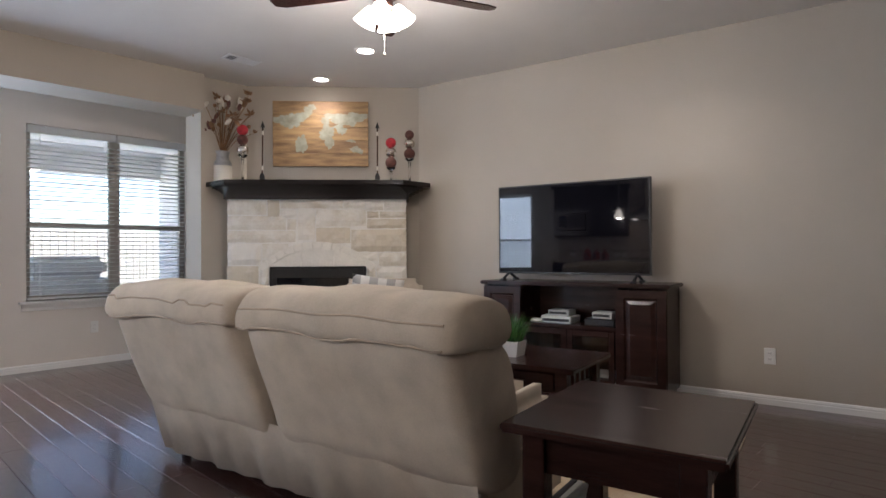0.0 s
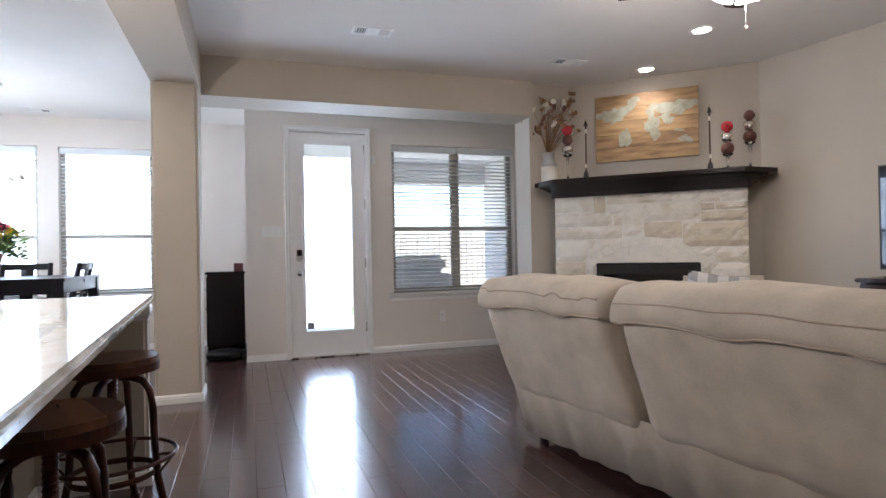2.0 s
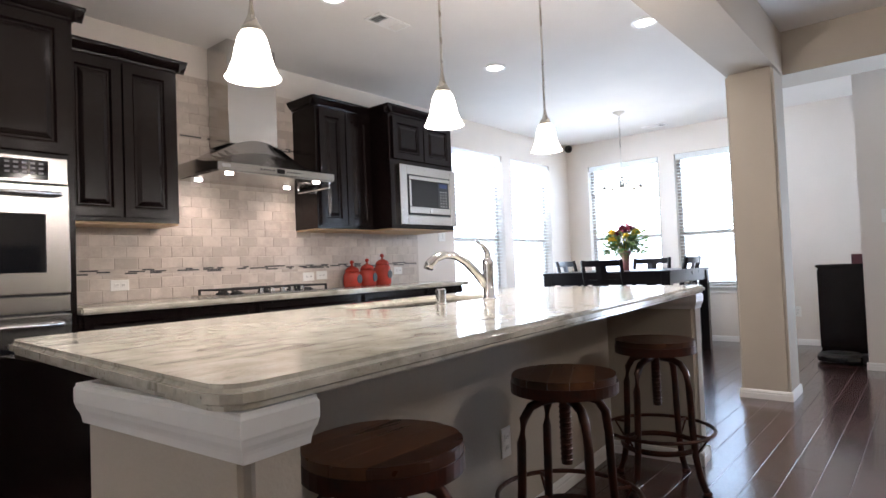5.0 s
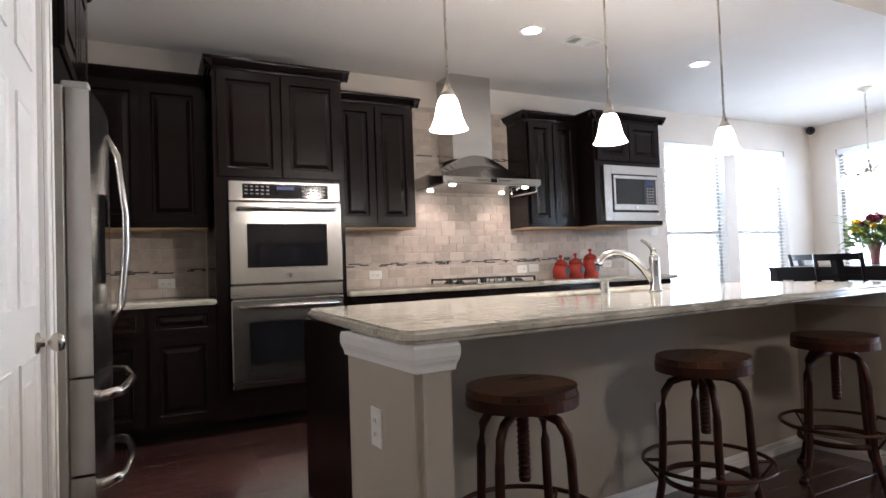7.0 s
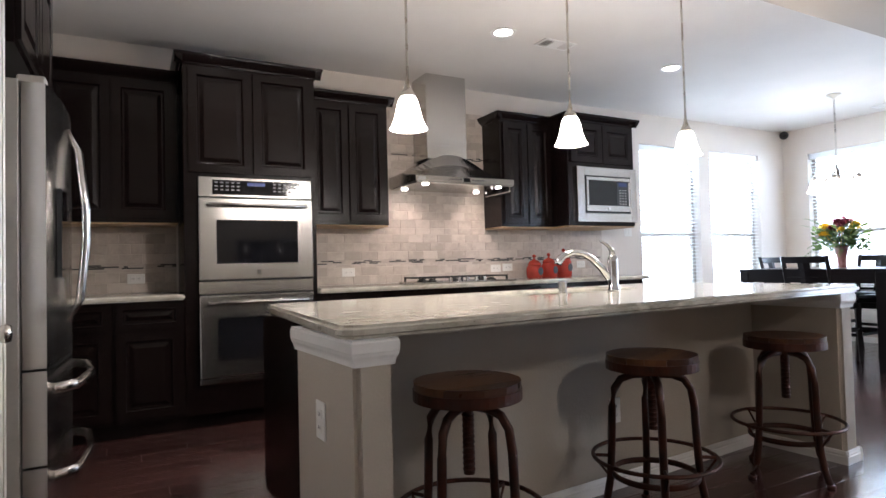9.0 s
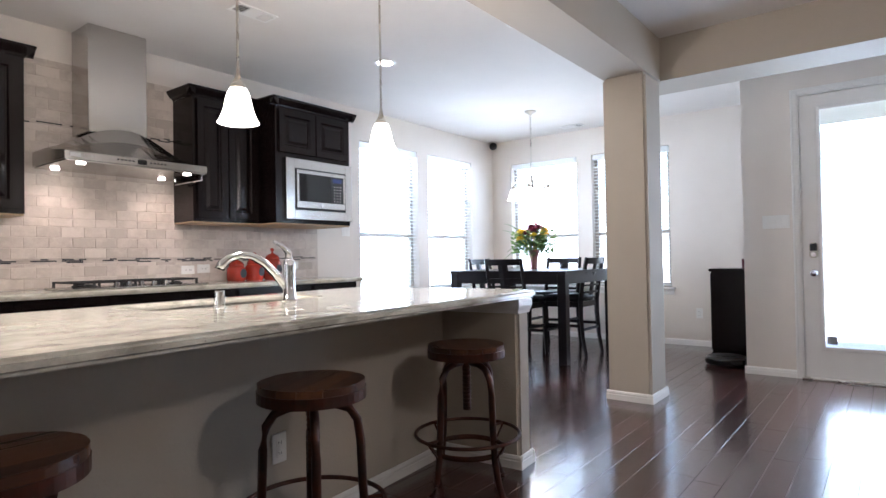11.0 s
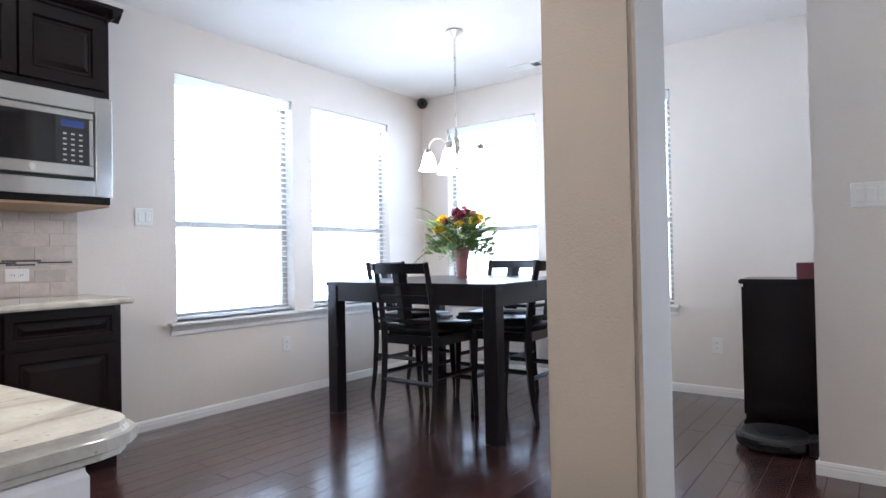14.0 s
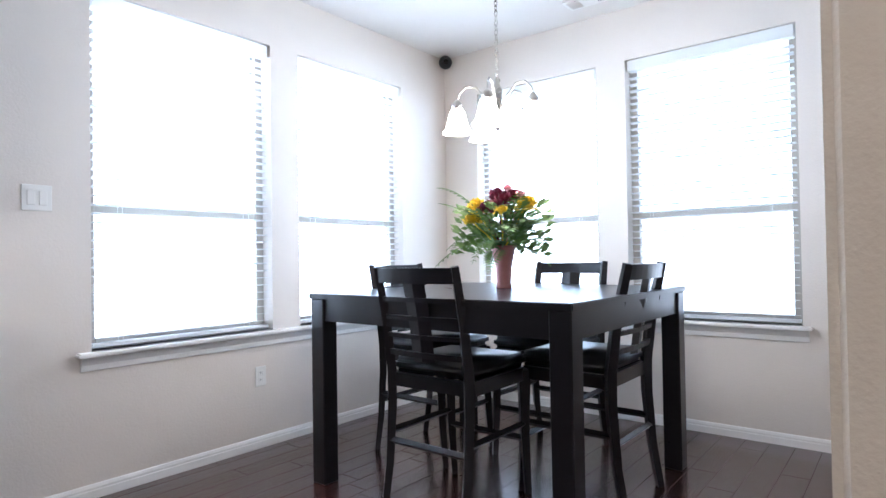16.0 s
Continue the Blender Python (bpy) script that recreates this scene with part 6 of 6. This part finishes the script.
def device(name, label, m, w, d, h, mt, extra=0):
    dv = thing(name, label, name.replace("_", " "), m=m)
    box("case", -w / 2, w / 2, -d / 2, d / 2, 0, h, mt, dv, 0.006)
    box("front_panel", -w / 2 + 0.015, w / 2 - 0.015, -d / 2 - 0.003, -d / 2, h * 0.2, h * 0.6, M_BLACK, dv)
    if extra:
        box("upper_case", -w / 2 + 0.05, w / 2 - 0.03, -d / 2 + 0.03, d / 2 - 0.02, h, h + extra, M_GREYBOX, dv, 0.006)
        box("upper_front", -w / 2 + 0.06, w / 2 - 0.05, -d / 2 + 0.027, -d / 2 + 0.03, h + extra * 0.3, h + extra * 0.7, M_BLACK, dv)


device("cable_box", "pale grey set-top box with a smaller box on top", L @ pose(1.62, -0.24, 0.522), 0.26, 0.2, 0.055, M_WHITEPLASTIC, 0.045)
device("game_console", "dark grey game console on the open shelf", L @ pose(1.98, -0.24, 0.522), 0.24, 0.2, 0.05, M_BLACK, 0.05)
device("media_player", "grey player behind the glass door", L @ pose(1.98, -0.24, 0.09), 0.30, 0.2, 0.06, M_GREYBOX, 0.0)
bm = bmesh.new()
lathe(bm, [(0.0, 0), (0.05, 0), (0.06, 0.01), (0.045, 0.025), (0, 0.028)], 24)
rt = tagged(part("wifi_puck", bm, M_WHITEPLASTIC), "small white round wifi puck on the shelf", "router")
rt.matrix_world = L @ pose(1.45, -0.32, 0.522)


# ---- coffee table, end table, rug ----
def slatted_table(name, label, m, w, d, h, drawers):
    t = thing(name, label, "table", "matching dark cherry tables", m)
    box("tabletop", -w / 2, w / 2, -d / 2, d / 2, h - 0.03, h, M_DARKWOOD, t, 0.008, seg=2)
    lx, ly = w / 2 - 0.09, d / 2 - 0.08
    for a in (-1, 1):
        for b in (-1, 1):
            box("leg", a * lx - 0.035, a * lx + 0.035, b * ly - 0.035, b * ly + 0.035, 0, h - 0.03, M_DARKWOOD, t, 0.004)
    for b in (-1, 1):
        box("apron", -lx + 0.035, lx - 0.035, b * ly - 0.012, b * ly + 0.012, h - 0.15, h - 0.03, M_DARKWOOD, t)
    for a in (-1, 1):
        box("rail", a * lx - 0.012, a * lx + 0.012, -ly + 0.035, ly - 0.035, h - 0.06, h - 0.03, M_DARKWOOD, t)
        box("rail", a * lx - 0.012, a * lx + 0.012, -ly + 0.035, ly - 0.035, h - 0.16, h - 0.13, M_DARKWOOD, t)
        box("stretcher", a * lx - 0.012, a * lx + 0.012, -ly + 0.035, ly - 0.035, 0.10, 0.13, M_DARKWOOD, t)
    n = 5
    for a in (-1, 1):
        for k in range(n):
            yy = -ly + (k + 1) * 2 * ly / (n + 1)
            box("side_slat", a * lx - 0.008, a * lx + 0.008, yy - 0.015, yy + 0.015, h - 0.13, h - 0.06, M_DARKWOOD, t)
    box("lower_shelf", -lx, lx, -ly + 0.036, ly - 0.036, 0.13, 0.15, M_DARKWOOD, t)
    for k in range(drawers):
        c = (k + 0.5) / drawers * 2 * (lx - 0.04) - (lx - 0.04)
        dr = box("drawer", c - (lx - 0.05) / drawers, c + (lx - 0.05) / drawers, -ly - 0.024, -ly - 0.012, h - 0.14, h - 0.045, M_DARKWOOD, t, 0.003)
        bm = bmesh.new()
        tube(bm, [(c - 0.05, -ly - 0.024, h - 0.095), (c - 0.045, -ly - 0.042, h - 0.095), (c + 0.045, -ly - 0.042, h - 0.095), (c + 0.05, -ly - 0.024, h - 0.095)], 0.005, 6)
        part("drawer_handle", bm, M_BRONZE, dr)
    return t


slatted_table("end_table", "dark cherry square end table with slatted sides", pose(-0.64, 2.17, 0, 0, 0, 10), 0.63, 0.70, 0.58, 0)
slatted_table("coffee_table", "dark cherry coffee table with drawers, on the rug", pose(-2.03, 3.28, 0.012, 0, 0, 10), 1.15, 0.64, 0.46, 2)
bm = bmesh.new()
bx(bm, -1.25, 1.25, -0.85, 0.85, 0.0, 0.011, 0.005)
rug = tagged(part("area_rug", bm, M_SOIL), "cream and tan patterned area rug under the tables", "rug")
rug.matrix_world = pose(-1.95, 3.02, 0, 0, 0, 10)
for k, (x, y, h_) in enumerate(((-0.80, 2.02, 0.17), (-0.66, 2.0, 0.15))):
    bk = thing("magazine_stack", "folded magazines standing on the lower shelf", "magazines", m=pose(x, y, 0.15, 0, 12, 10))
    for j in range(3):
        box("magazine", -0.06 + j * 0.02, -0.045 + j * 0.02, -0.1, 0.1, 0.013, h_, (M_INK, M_GREYBOX, M_PLAIDDARK)[j], bk)
planter = thing("grass_planter", "white rectangular planter with artificial green grass", "plant", m=pose(-2.0, 3.20, 0.472, 0, 0, 10))
bm = bmesh.new()
fs = bx(bm, -0.14, 0.14, -0.055, 0.055, 0, 0.09)
for v in bm.verts:
    if v.co.z > 0.05:
        v.co.x *= 1.1
        v.co.y *= 1.15
topf = max(bm.faces, key=lambda f: f.calc_center_median().z)
bmesh.ops.inset_region(bm, faces=[topf], thickness=0.008, depth=0)
bmesh.ops.inset_region(bm, faces=[topf], thickness=0.001, depth=-0.02)
part("pot", bm, M_WHITEPLASTIC, planter)
rnd = random.Random(3)
bm = bmesh.new()
for k in range(420):
    x, y = rnd.uniform(-0.135, 0.135), rnd.uniform(-0.05, 0.05)
    dx, dy, hgt = rnd.gauss(0, 0.035) + x * 0.35, rnd.gauss(0, 0.035) + y * 0.4, rnd.uniform(0.09, 0.19)
    a = rnd.uniform(0, math.tau)
    s = Vector((math.cos(a), math.sin(a), 0)) * 0.004
    b0 = Vector((x, y, 0.07))
    b1 = b0 + Vector((dx * 0.35, dy * 0.35, hgt * 0.6))
    b2 = b0 + Vector((dx, dy, hgt))
    vs = [bm.verts.new(p) for p in (b0 - s, b0 + s, b1 + s * 0.8, b1 - s * 0.8, b2)]
    bm.faces.new(vs[:4]), bm.faces.new((vs[3], vs[2], vs[4]))
tagged(part("grass_blades", bm, M_GRASS, planter), kind="stuff")

# ---- loveseat ----
SF = pose(-2.06, 1.67, 0, 0, 0, 8)
sofa = thing("recliner_sofa", "beige microsuede two-seat recliner sofa seen from behind", "sofa", m=SF)


def cushion(name, x0, x1, prof, seed_, puff=0.03, label=""):
    """A padded back section: prof is a closed (y, z) outline swept along x with soft puckers and rounded ends."""
    r = random.Random(seed_)
    bm = bmesh.new()
    n = 28
    cy = sum(p[0] for p in prof) / len(prof)
    cz = sum(p[1] for p in prof) / len(prof)
    rings = []
    for i in range(n + 1):
        u = i / n
        e = min(u, 1 - u) * (x1 - x0)
        sh = 1 if e > 0.09 else 0.80 + 0.20 * math.sqrt(max(0, 1 - (1 - e / 0.09) ** 2))
        ring = []
        for y, z in prof:
            p = noise.noise(Vector((u * 5 + seed_, y * 6, z * 6))) * puff * 0.5
            bow = 0.02 * math.sin(math.pi * u)
            ring.append(bm.verts.new((x0 + (x1 - x0) * u, cy + (y - cy) * sh + (p if y < cy else -p), cz + (z - cz) * (sh * 0.5 + 0.5) + p * 0.5 + (bow if z > cz else 0))))
        rings.append(ring)
    m_ = len(prof)
    for a, b in zip(rings, rings[1:]):
        for k in range(m_):
            bm.faces.new((a[k], a[(k + 1) % m_], b[(k + 1) % m_], b[k]))
    bm.faces.new(rings[0]), bm.faces.new(rings[-1][::-1])
    return part(name, bm, M_FABRIC, sofa, label, True)


def smooth_loop(pts, n=3):
    for _ in range(n):
        out = []
        for k in range(len(pts)):
            a, b = pts[k], pts[(k + 1) % len(pts)]
            out += [(a[0] * 0.75 + b[0] * 0.25, a[1] * 0.75 + b[1] * 0.25), (a[0] * 0.25 + b[0] * 0.75, a[1] * 0.25 + b[1] * 0.75)]
        pts = out
    return pts


def seam_line(ob, y, z):
    """The line along a cushion's surface that runs nearest to a height and depth, row by row."""
    rows = collections.defaultdict(list)
    for v in ob.data.vertices:
        rows[round(v.co.x, 4)].append(v.co)
    xs = sorted(rows)
    return [min(rows[x], key=lambda c: (c.y - y) ** 2 + (c.z - z) ** 2) + Vector((0, -0.0015, 0)) for x in xs[1:-1]]


HEAD = smooth_loop([(-0.165, 0.785), (-0.205, 0.80), (-0.205, 0.88), (-0.14, 0.945), (0.04, 0.955), (0.20, 0.90), (0.22, 0.77)], 2)
BACK = smooth_loop([(0.04, 0.26), (-0.06, 0.50), (-0.175, 0.78), (-0.15, 0.82), (0.20, 0.82), (0.28, 0.5), (0.32, 0.26)], 2)
for k, (a, b) in enumerate(((-1.03, 0.015), (0.025, 1.10))):
    head = cushion("headrest", a, b, HEAD, 3 + k, 0.05, "padded beige headrest roll")
    cushion("back_panel", a + 0.02, b - 0.02, BACK, 13 + k, 0.02)
    bm = bmesh.new()
    for line in (seam_line(head, -0.20, 0.885), seam_line(head, -0.19, 0.80)):
        tube(bm, line, 0.0045, 6)
    part("piping", bm, M_PIPE, sofa)
bm = bmesh.new()
n = 40
tops, bots, ins = [], [], []
for k in range(n + 1):
    x = -1.00 + 2.04 * k / n
    wv = 0.012 * math.sin(k * 1.7) + 0.008 * math.sin(k * 0.9 + 1)
    tops.append(bm.verts.new((x, 0.02, 0.36)))
    bots.append(bm.verts.new((x, 0.10 + wv, 0.05)))
    ins.append(bm.verts.new((x, 0.12 + wv, 0.05)))
for k in range(n):
    bm.faces.new((tops[k], tops[k + 1], bots[k + 1], bots[k]))
    bm.faces.new((bots[k], bots[k + 1], ins[k + 1], ins[k]))
part("skirt", bm, M_FABRIC, sofa, smooth=True)
bm = bmesh.new()
bx(bm, -1.0, 1.0, 0.13, 0.80, 0.06, 0.36, 0.03, 2)
part("base", bm, M_FABRIC, sofa)
for a, b in ((-0.85, -0.01), (0.01, 0.85)):
    bm = bmesh.new()
    bx(bm, a, b, 0.12, 0.86, 0.34, 0.50, 0.05, 3)
    part("seat_cushion", bm, M_FABRIC, sofa, smooth=True)
for s in (-1, 1):
    bm = bmesh.new()
    bx(bm, *sorted((s * 0.80, s * 0.98)), 0.30, 0.84, 0.06, 0.50, 0.07, 4)
    for v in bm.verts:
        v.co.z += 0.02 * noise.noise(v.co * 5)
    part("armrest", bm, M_FABRIC, sofa, smooth=True)
bm = bmesh.new()
for x in (-0.95, 0.95):
    for yy in (0.2, 0.7):
        rod(bm, (x, yy, 0), (x, yy, 0.07), 0.025, seg=12)
part("foot", bm, M_BLACK, sofa)
ch2 = thing("armchair", "upholstered armchair by the hearth, mostly hidden", "armchair", m=F @ pose(0.62, -0.95, 0, 0, 0, 180))
bm = bmesh.new()
bx(bm, -0.36, 0.36, -0.33, 0.36, 0.12, 0.45, 0.05, 3)
part("seat", bm, M_FABRIC, ch2, smooth=True)
bm = bmesh.new()
bx(bm, -0.36, 0.36, -0.42, -0.25, 0.12, 0.86, 0.06, 3)
part("backrest", bm, M_FABRIC, ch2, smooth=True)
for s in (-1, 1):
    bm = bmesh.new()
    bx(bm, *sorted((s * 0.36, s * 0.47)), -0.40, 0.36, 0.12, 0.60, 0.05, 3)
    part("armrest", bm, M_FABRIC, ch2, smooth=True)
for a in (-0.38, 0.34):
    for b in (-0.36, 0.3):
        box("foot", a, a + 0.05, b, b + 0.05, 0, 0.125, M_ESPRESSO, ch2)
pil = thing("throw_pillow", "grey and white checked throw pillow on the chair", "pillow", m=F @ pose(0.56, -0.66, 0.66, 14, 8, 0))
bm = bmesh.new()
N_ = 12
gr = {}
for s in (-1, 1):
    for i in range(N_ + 1):
        for j in range(N_ + 1):
            u, v = i / N_ * 2 - 1, j / N_ * 2 - 1
            th = 0.075 * (1 - u ** 4) * (1 - v ** 4)
            if s == 1 and (i in (0, N_) or j in (0, N_)):
                gr[s, i, j] = gr[-1, i, j]
            else:
                gr[s, i, j] = bm.verts.new((0.23 * u * (1 - 0.06 * (1 - abs(v))), s * th, 0.23 * v * (1 - 0.06 * (1 - abs(u)))))
    for i in range(N_):
        for j in range(N_):
            f = bm.faces.new((gr[s, i, j], gr[s, i + 1, j], gr[s, i + 1, j + 1], gr[s, i, j + 1]))
            f.material_index = (i // 2 + j // 2) % 2
part("cover", bm, [M_PLAIDLIGHT, M_PLAIDDARK], pil, smooth=True)

# ---- ceiling fan ----
fan = thing("ceiling_fan", "ceiling fan with dark wooden blades and lit glass shades", "ceiling fan", m=pose(-2.28, 2.53, 0.03, 0, 0, 14))
bm = bmesh.new()
lathe(bm, [(0.07, H), (0.07, H - 0.02), (0.03, H - 0.06), (0.015, H - 0.065)], 24)
part("canopy", bm, M_BRONZE, fan)
bm = bmesh.new()
rod(bm, (0, 0, 2.62), (0, 0, H - 0.06), 0.013, seg=12)
part("downrod", bm, M_BRONZE, fan)
bm = bmesh.new()
lathe(bm, [(0.02, 2.64), (0.07, 2.63), (0.10, 2.60), (0.105, 2.54), (0.08, 2.50), (0.05, 2.48), (0.05, 2.44), (0, 2.43)], 28)
part("motor", bm, M_BRONZE, fan)
for k in range(5):
    a = k * 72 + 53
    bm = bmesh.new()
    pts = [(0.19, -0.05), (0.26, -0.062), (0.63, -0.07), (0.69, -0.05), (0.70, 0), (0.69, 0.05), (0.63, 0.07), (0.26, 0.062), (0.19, 0.05)]
    lo = [bm.verts.new((x, y, -0.004)) for x, y in pts]
    hi = [bm.verts.new((x, y, 0.004)) for x, y in pts]
    bm.faces.new(lo[::-1]), bm.faces.new(hi)
    for j in range(len(pts)):
        bm.faces.new((lo[j], lo[(j + 1) % len(pts)], hi[(j + 1) % len(pts)], hi[j]))
    bmesh.ops.transform(bm, matrix=pose(0, 0, 2.545, 0, 0, a) @ pose(0, 0, 0, 12, 0, 0), verts=bm.verts)
    bl = part("blade", bm, M_DARKWOOD, fan)
    bm = bmesh.new()
    bx(bm, 0.09, 0.24, -0.018, 0.018, -0.012, -0.004)
    bmesh.ops.transform(bm, matrix=pose(0, 0, 2.545, 0, 0, a) @ pose(0, 0, 0, 6, 0, 0), verts=bm.verts)
    part("blade_iron", bm, M_BRONZE, fan)
for k in range(4):
    a = k * math.pi / 2 + 0.4
    bm = bmesh.new()
    lathe(bm, [(0.025, 0.0), (0.035, -0.02), (0.05, -0.06), (0.066, -0.10), (0.063, -0.10), (0.046, -0.06), (0.03, -0.02)], 20, closed=False)
    bmesh.ops.transform(bm, matrix=pose(0.07 * math.cos(a), 0.07 * math.sin(a), 2.44) @ Matrix.Rotation(radians(-28), 4, Vector((-math.sin(a), math.cos(a), 0))), verts=bm.verts)
    part("shade", bm, M_SHADE, fan, "glowing frosted glass shade", True).visible_shadow = False
bm = bmesh.new()
rod(bm, (0.0, 0, 2.18), (0, 0, 2.44), 0.0015, seg=5)
bmesh.ops.create_icosphere(bm, subdivisions=1, radius=0.012, matrix=Matrix.Translation((0, 0, 2.175)))
part("pull_chain", bm, M_NICKEL, fan)
bulb("fan_bulbs", -2.28, 2.53, 2.33, 34, 0.1)

# ---- outside ----
tagged(box("ground", -60, 60, -60, 60, -0.6, -0.22, M_LAWN), "short green lawn around the house", "ground", kind="structure")
tagged(box("patio", -11.0, -6.5, 0.27, 6.0, -0.22, -0.05, M_CONCRETE), "pale concrete patio slab", "patio", kind="structure")
nb = thing("neighbour_house", "pale brick neighbouring house with grey roof", "house")
box("wall", -16, -1, -10.2, -9.8, -0.22, 5.6, M_BRICK, nb)
box("window", -10.1, -8.7, -9.79, -9.74, 0.13, 1.47, M_GREYBOX, nb)
bm = bmesh.new()
vs = [bm.verts.new(p) for p in ((-16.4, -9.4, 5.55), (-0.6, -9.4, 5.55), (-2.5, -14, 8.2), (-14.5, -14, 8.2))]
bm.faces.new(vs)
ext = bmesh.ops.extrude_face_region(bm, geom=bm.faces[:])
for v in ext["geom"]:
    if isinstance(v, bmesh.types.BMVert):
        v.co.z += 0.12
part("roof", bm, M_ROOF, nb)
fence = thing("fence", "cedar board garden fence beyond the patio", "fence")
fm = bpy.data.meshes.new("board")
bm = bmesh.new()
bx(bm, -0.02, 0.02, -0.07, 0.07, 0, 1.85)
bm.to_mesh(fm)
bm.free()
fm.materials.append(M_FENCE)
for k in range(110):
    piece("board", fm, fence, -14.5, -9.0 + k * 0.15, -0.22)
wing = tagged(box("patio_brick_wall", -8.4, -6.48, 3.62, 3.9, -0.05, 3.0, M_BRICK), "pale brick side wall of the patio", "wall", kind="structure")
roofp = tagged(box("patio_roof", -8.5, -6.50, 0.27, 3.9, 2.44, 2.60, M_TRIM), "white painted patio ceiling", "patio roof", kind="structure")
tagged(box("patio_beam", -8.5, -8.36, 0.27, 3.62, 2.13, 2.439, M_TRIM), "white painted beam along the patio edge", "beam", kind="structure")
ac = thing("patio_grill", "covered grey grill standing on the patio", "grill", m=pose(-8.0, 2.35, -0.05))
box("cabinet", -0.3, 0.3, -0.5, 0.5, 0.05, 0.85, M_AC, ac, 0.02)
box("lid", -0.28, 0.28, -0.42, 0.42, 0.85, 1.12, M_AC, ac, 0.08, seg=3)
for a in (-0.25, 0.2):
    for b in (-0.45, 0.4):
        box("foot", a, a + 0.05, b, b + 0.05, 0, 0.052, M_BLACK, ac)
cush = tagged(box("patio_cushion", -7.6, -7.15, 3.0, 3.5, 0.40, 0.52, M_REDBALL, None, 0.04, seg=3), "red cushion on an outdoor bench", "cushion")
tagged(box("patio_bench", -7.65, -7.1, 2.95, 3.55, -0.05, 0.40, M_FENCE, None, 0.01), "wooden bench on the patio", "bench")

# ---- tiles, mosaic and floor boards ----
tm = bpy.data.meshes.new("tile")
bm = bmesh.new()
TW, TH = 0.150, 0.0755
bx(bm, -TW / 2 + 0.0015, TW / 2 - 0.0015, 0.0, 0.010, -TH / 2 + 0.0015, TH / 2 - 0.0015, 0.0016)
bmesh.ops.recalc_face_normals(bm, faces=bm.faces)
bm.to_mesh(tm)
bm.free()
tm.materials.append(M_TILE)


def tile_field(x0, x1, z0, z1, strip=None):
    z, row = z0, 0
    while z < z1 - 0.01:
        if strip and strip[0] - 0.01 <= z < strip[1] - 0.005:
            z = strip[1]
            continue
        h = min(TH, z1 - z)
        if strip and z < strip[0] < z + h:
            h = strip[0] - z
        x = x0 - (TW / 2 if row % 2 else 0)
        while x < x1 - 0.005:
            a, b = max(x, x0), min(x + TW, x1)
            if b - a > 0.012:
                piece("tile", tm, splash, (a + b) / 2, KY + 0.002 + random.uniform(0, 0.0015), z + h / 2, ((b - a) / TW, 1, h / TH))
            x += TW
        z += h
        row += 1


STRIP = (1.092, 1.125)
tile_field(-4.45, -1.127, ZS, UP0, STRIP)
tile_field(-2.95, -1.82, UP0, 2.52, (2.06, 2.093))
tile_field(-0.21, 0.62, ZS, UP0, STRIP)
for x0, x1, zz in ((-4.45, -1.127, STRIP[0]), (-2.95, -1.82, 2.06), (-0.21, 0.62, STRIP[0])):
    bm = bmesh.new()
    bm2 = bmesh.new()
    rnd = random.Random(int(zz * 100))
    for r in range(3):
        x = x0 + 0.001
        while x < x1 - 0.012:
            w = min(rnd.choice((0.03, 0.05, 0.08, 0.11)), x1 - x)
            bx(bm if rnd.random() < 0.62 else bm2, x, x + w - 0.0015, KY + 0.003, KY + 0.011, zz + r * 0.011 + 0.0008, zz + (r + 1) * 0.011 - 0.0008)
            x += w
    tagged(part("mosaic_light", bm, M_TILE, splash, "pale stone mosaic sticks"), kind="stuff")
    tagged(part("mosaic_dark", bm2, M_INK, splash, "dark glass mosaic sticks"), kind="stuff")

BW = 0.127
boards = {}
for ln in (0.45, 0.7, 0.95, 1.2):
    bm = bmesh.new()
    bx(bm, 0.0012, ln - 0.0012, -BW / 2 + 0.0012, BW / 2 - 0.0012, -0.012, 0.0, 0.0006)
    bmesh.ops.recalc_face_normals(bm, faces=bm.faces)
    me = bpy.data.meshes.new("plank")
    bm.to_mesh(me)
    bm.free()
    me.materials.append(M_PLANK)
    boards[ln] = me
rnd = random.Random(5)
verts, faces = [], []
y = KY + BW / 2 - 0.05
while y < 6.0:
    x = -7.9 - rnd.uniform(0, 0.6)
    while x < 2.4:
        ln = rnd.choice((0.45, 0.7, 0.95, 1.2, 1.2))
        near = -6.9 < x < 0.4 and -2.6 < y < 2.2
        if near and len(floor_thing.children) < 330:
            ob = new("plank", boards[ln])
            ob.parent = floor_thing
            ob.location = (x, y, 0)
        else:
            k = len(verts)
            g = 0.0013
            x0, x1, y0, y1 = x + g, x + ln - g, y - BW / 2 + g, y + BW / 2 - g
            verts += [(x0, y0, -0.012), (x1, y0, -0.012), (x1, y1, -0.012), (x0, y1, -0.012), (x0, y0, -0.001), (x1, y0, -0.001), (x1, y1, -0.001), (x0, y1, -0.001), (x0 + 0.0008, y0 + 0.0008, 0), (x1 - 0.0008, y0 + 0.0008, 0), (x1 - 0.0008, y1 - 0.0008, 0), (x0 + 0.0008, y1 - 0.0008, 0)]
            for a, b in ((0, 4), (4, 8)):
                for j in range(4):
                    faces.append((k + a + j, k + a + (j + 1) % 4, k + b + (j + 1) % 4, k + b + j))
            faces.append((k + 8, k + 9, k + 10, k + 11))
        x += ln
    y += BW
me = bpy.data.meshes.new("far_planks")
me.from_pydata(verts, [], faces)
me.materials.append(M_PLANK)
fpk = new("far_planks", me)
fpk.parent = floor_thing
tagged(fpk, kind="stuff")
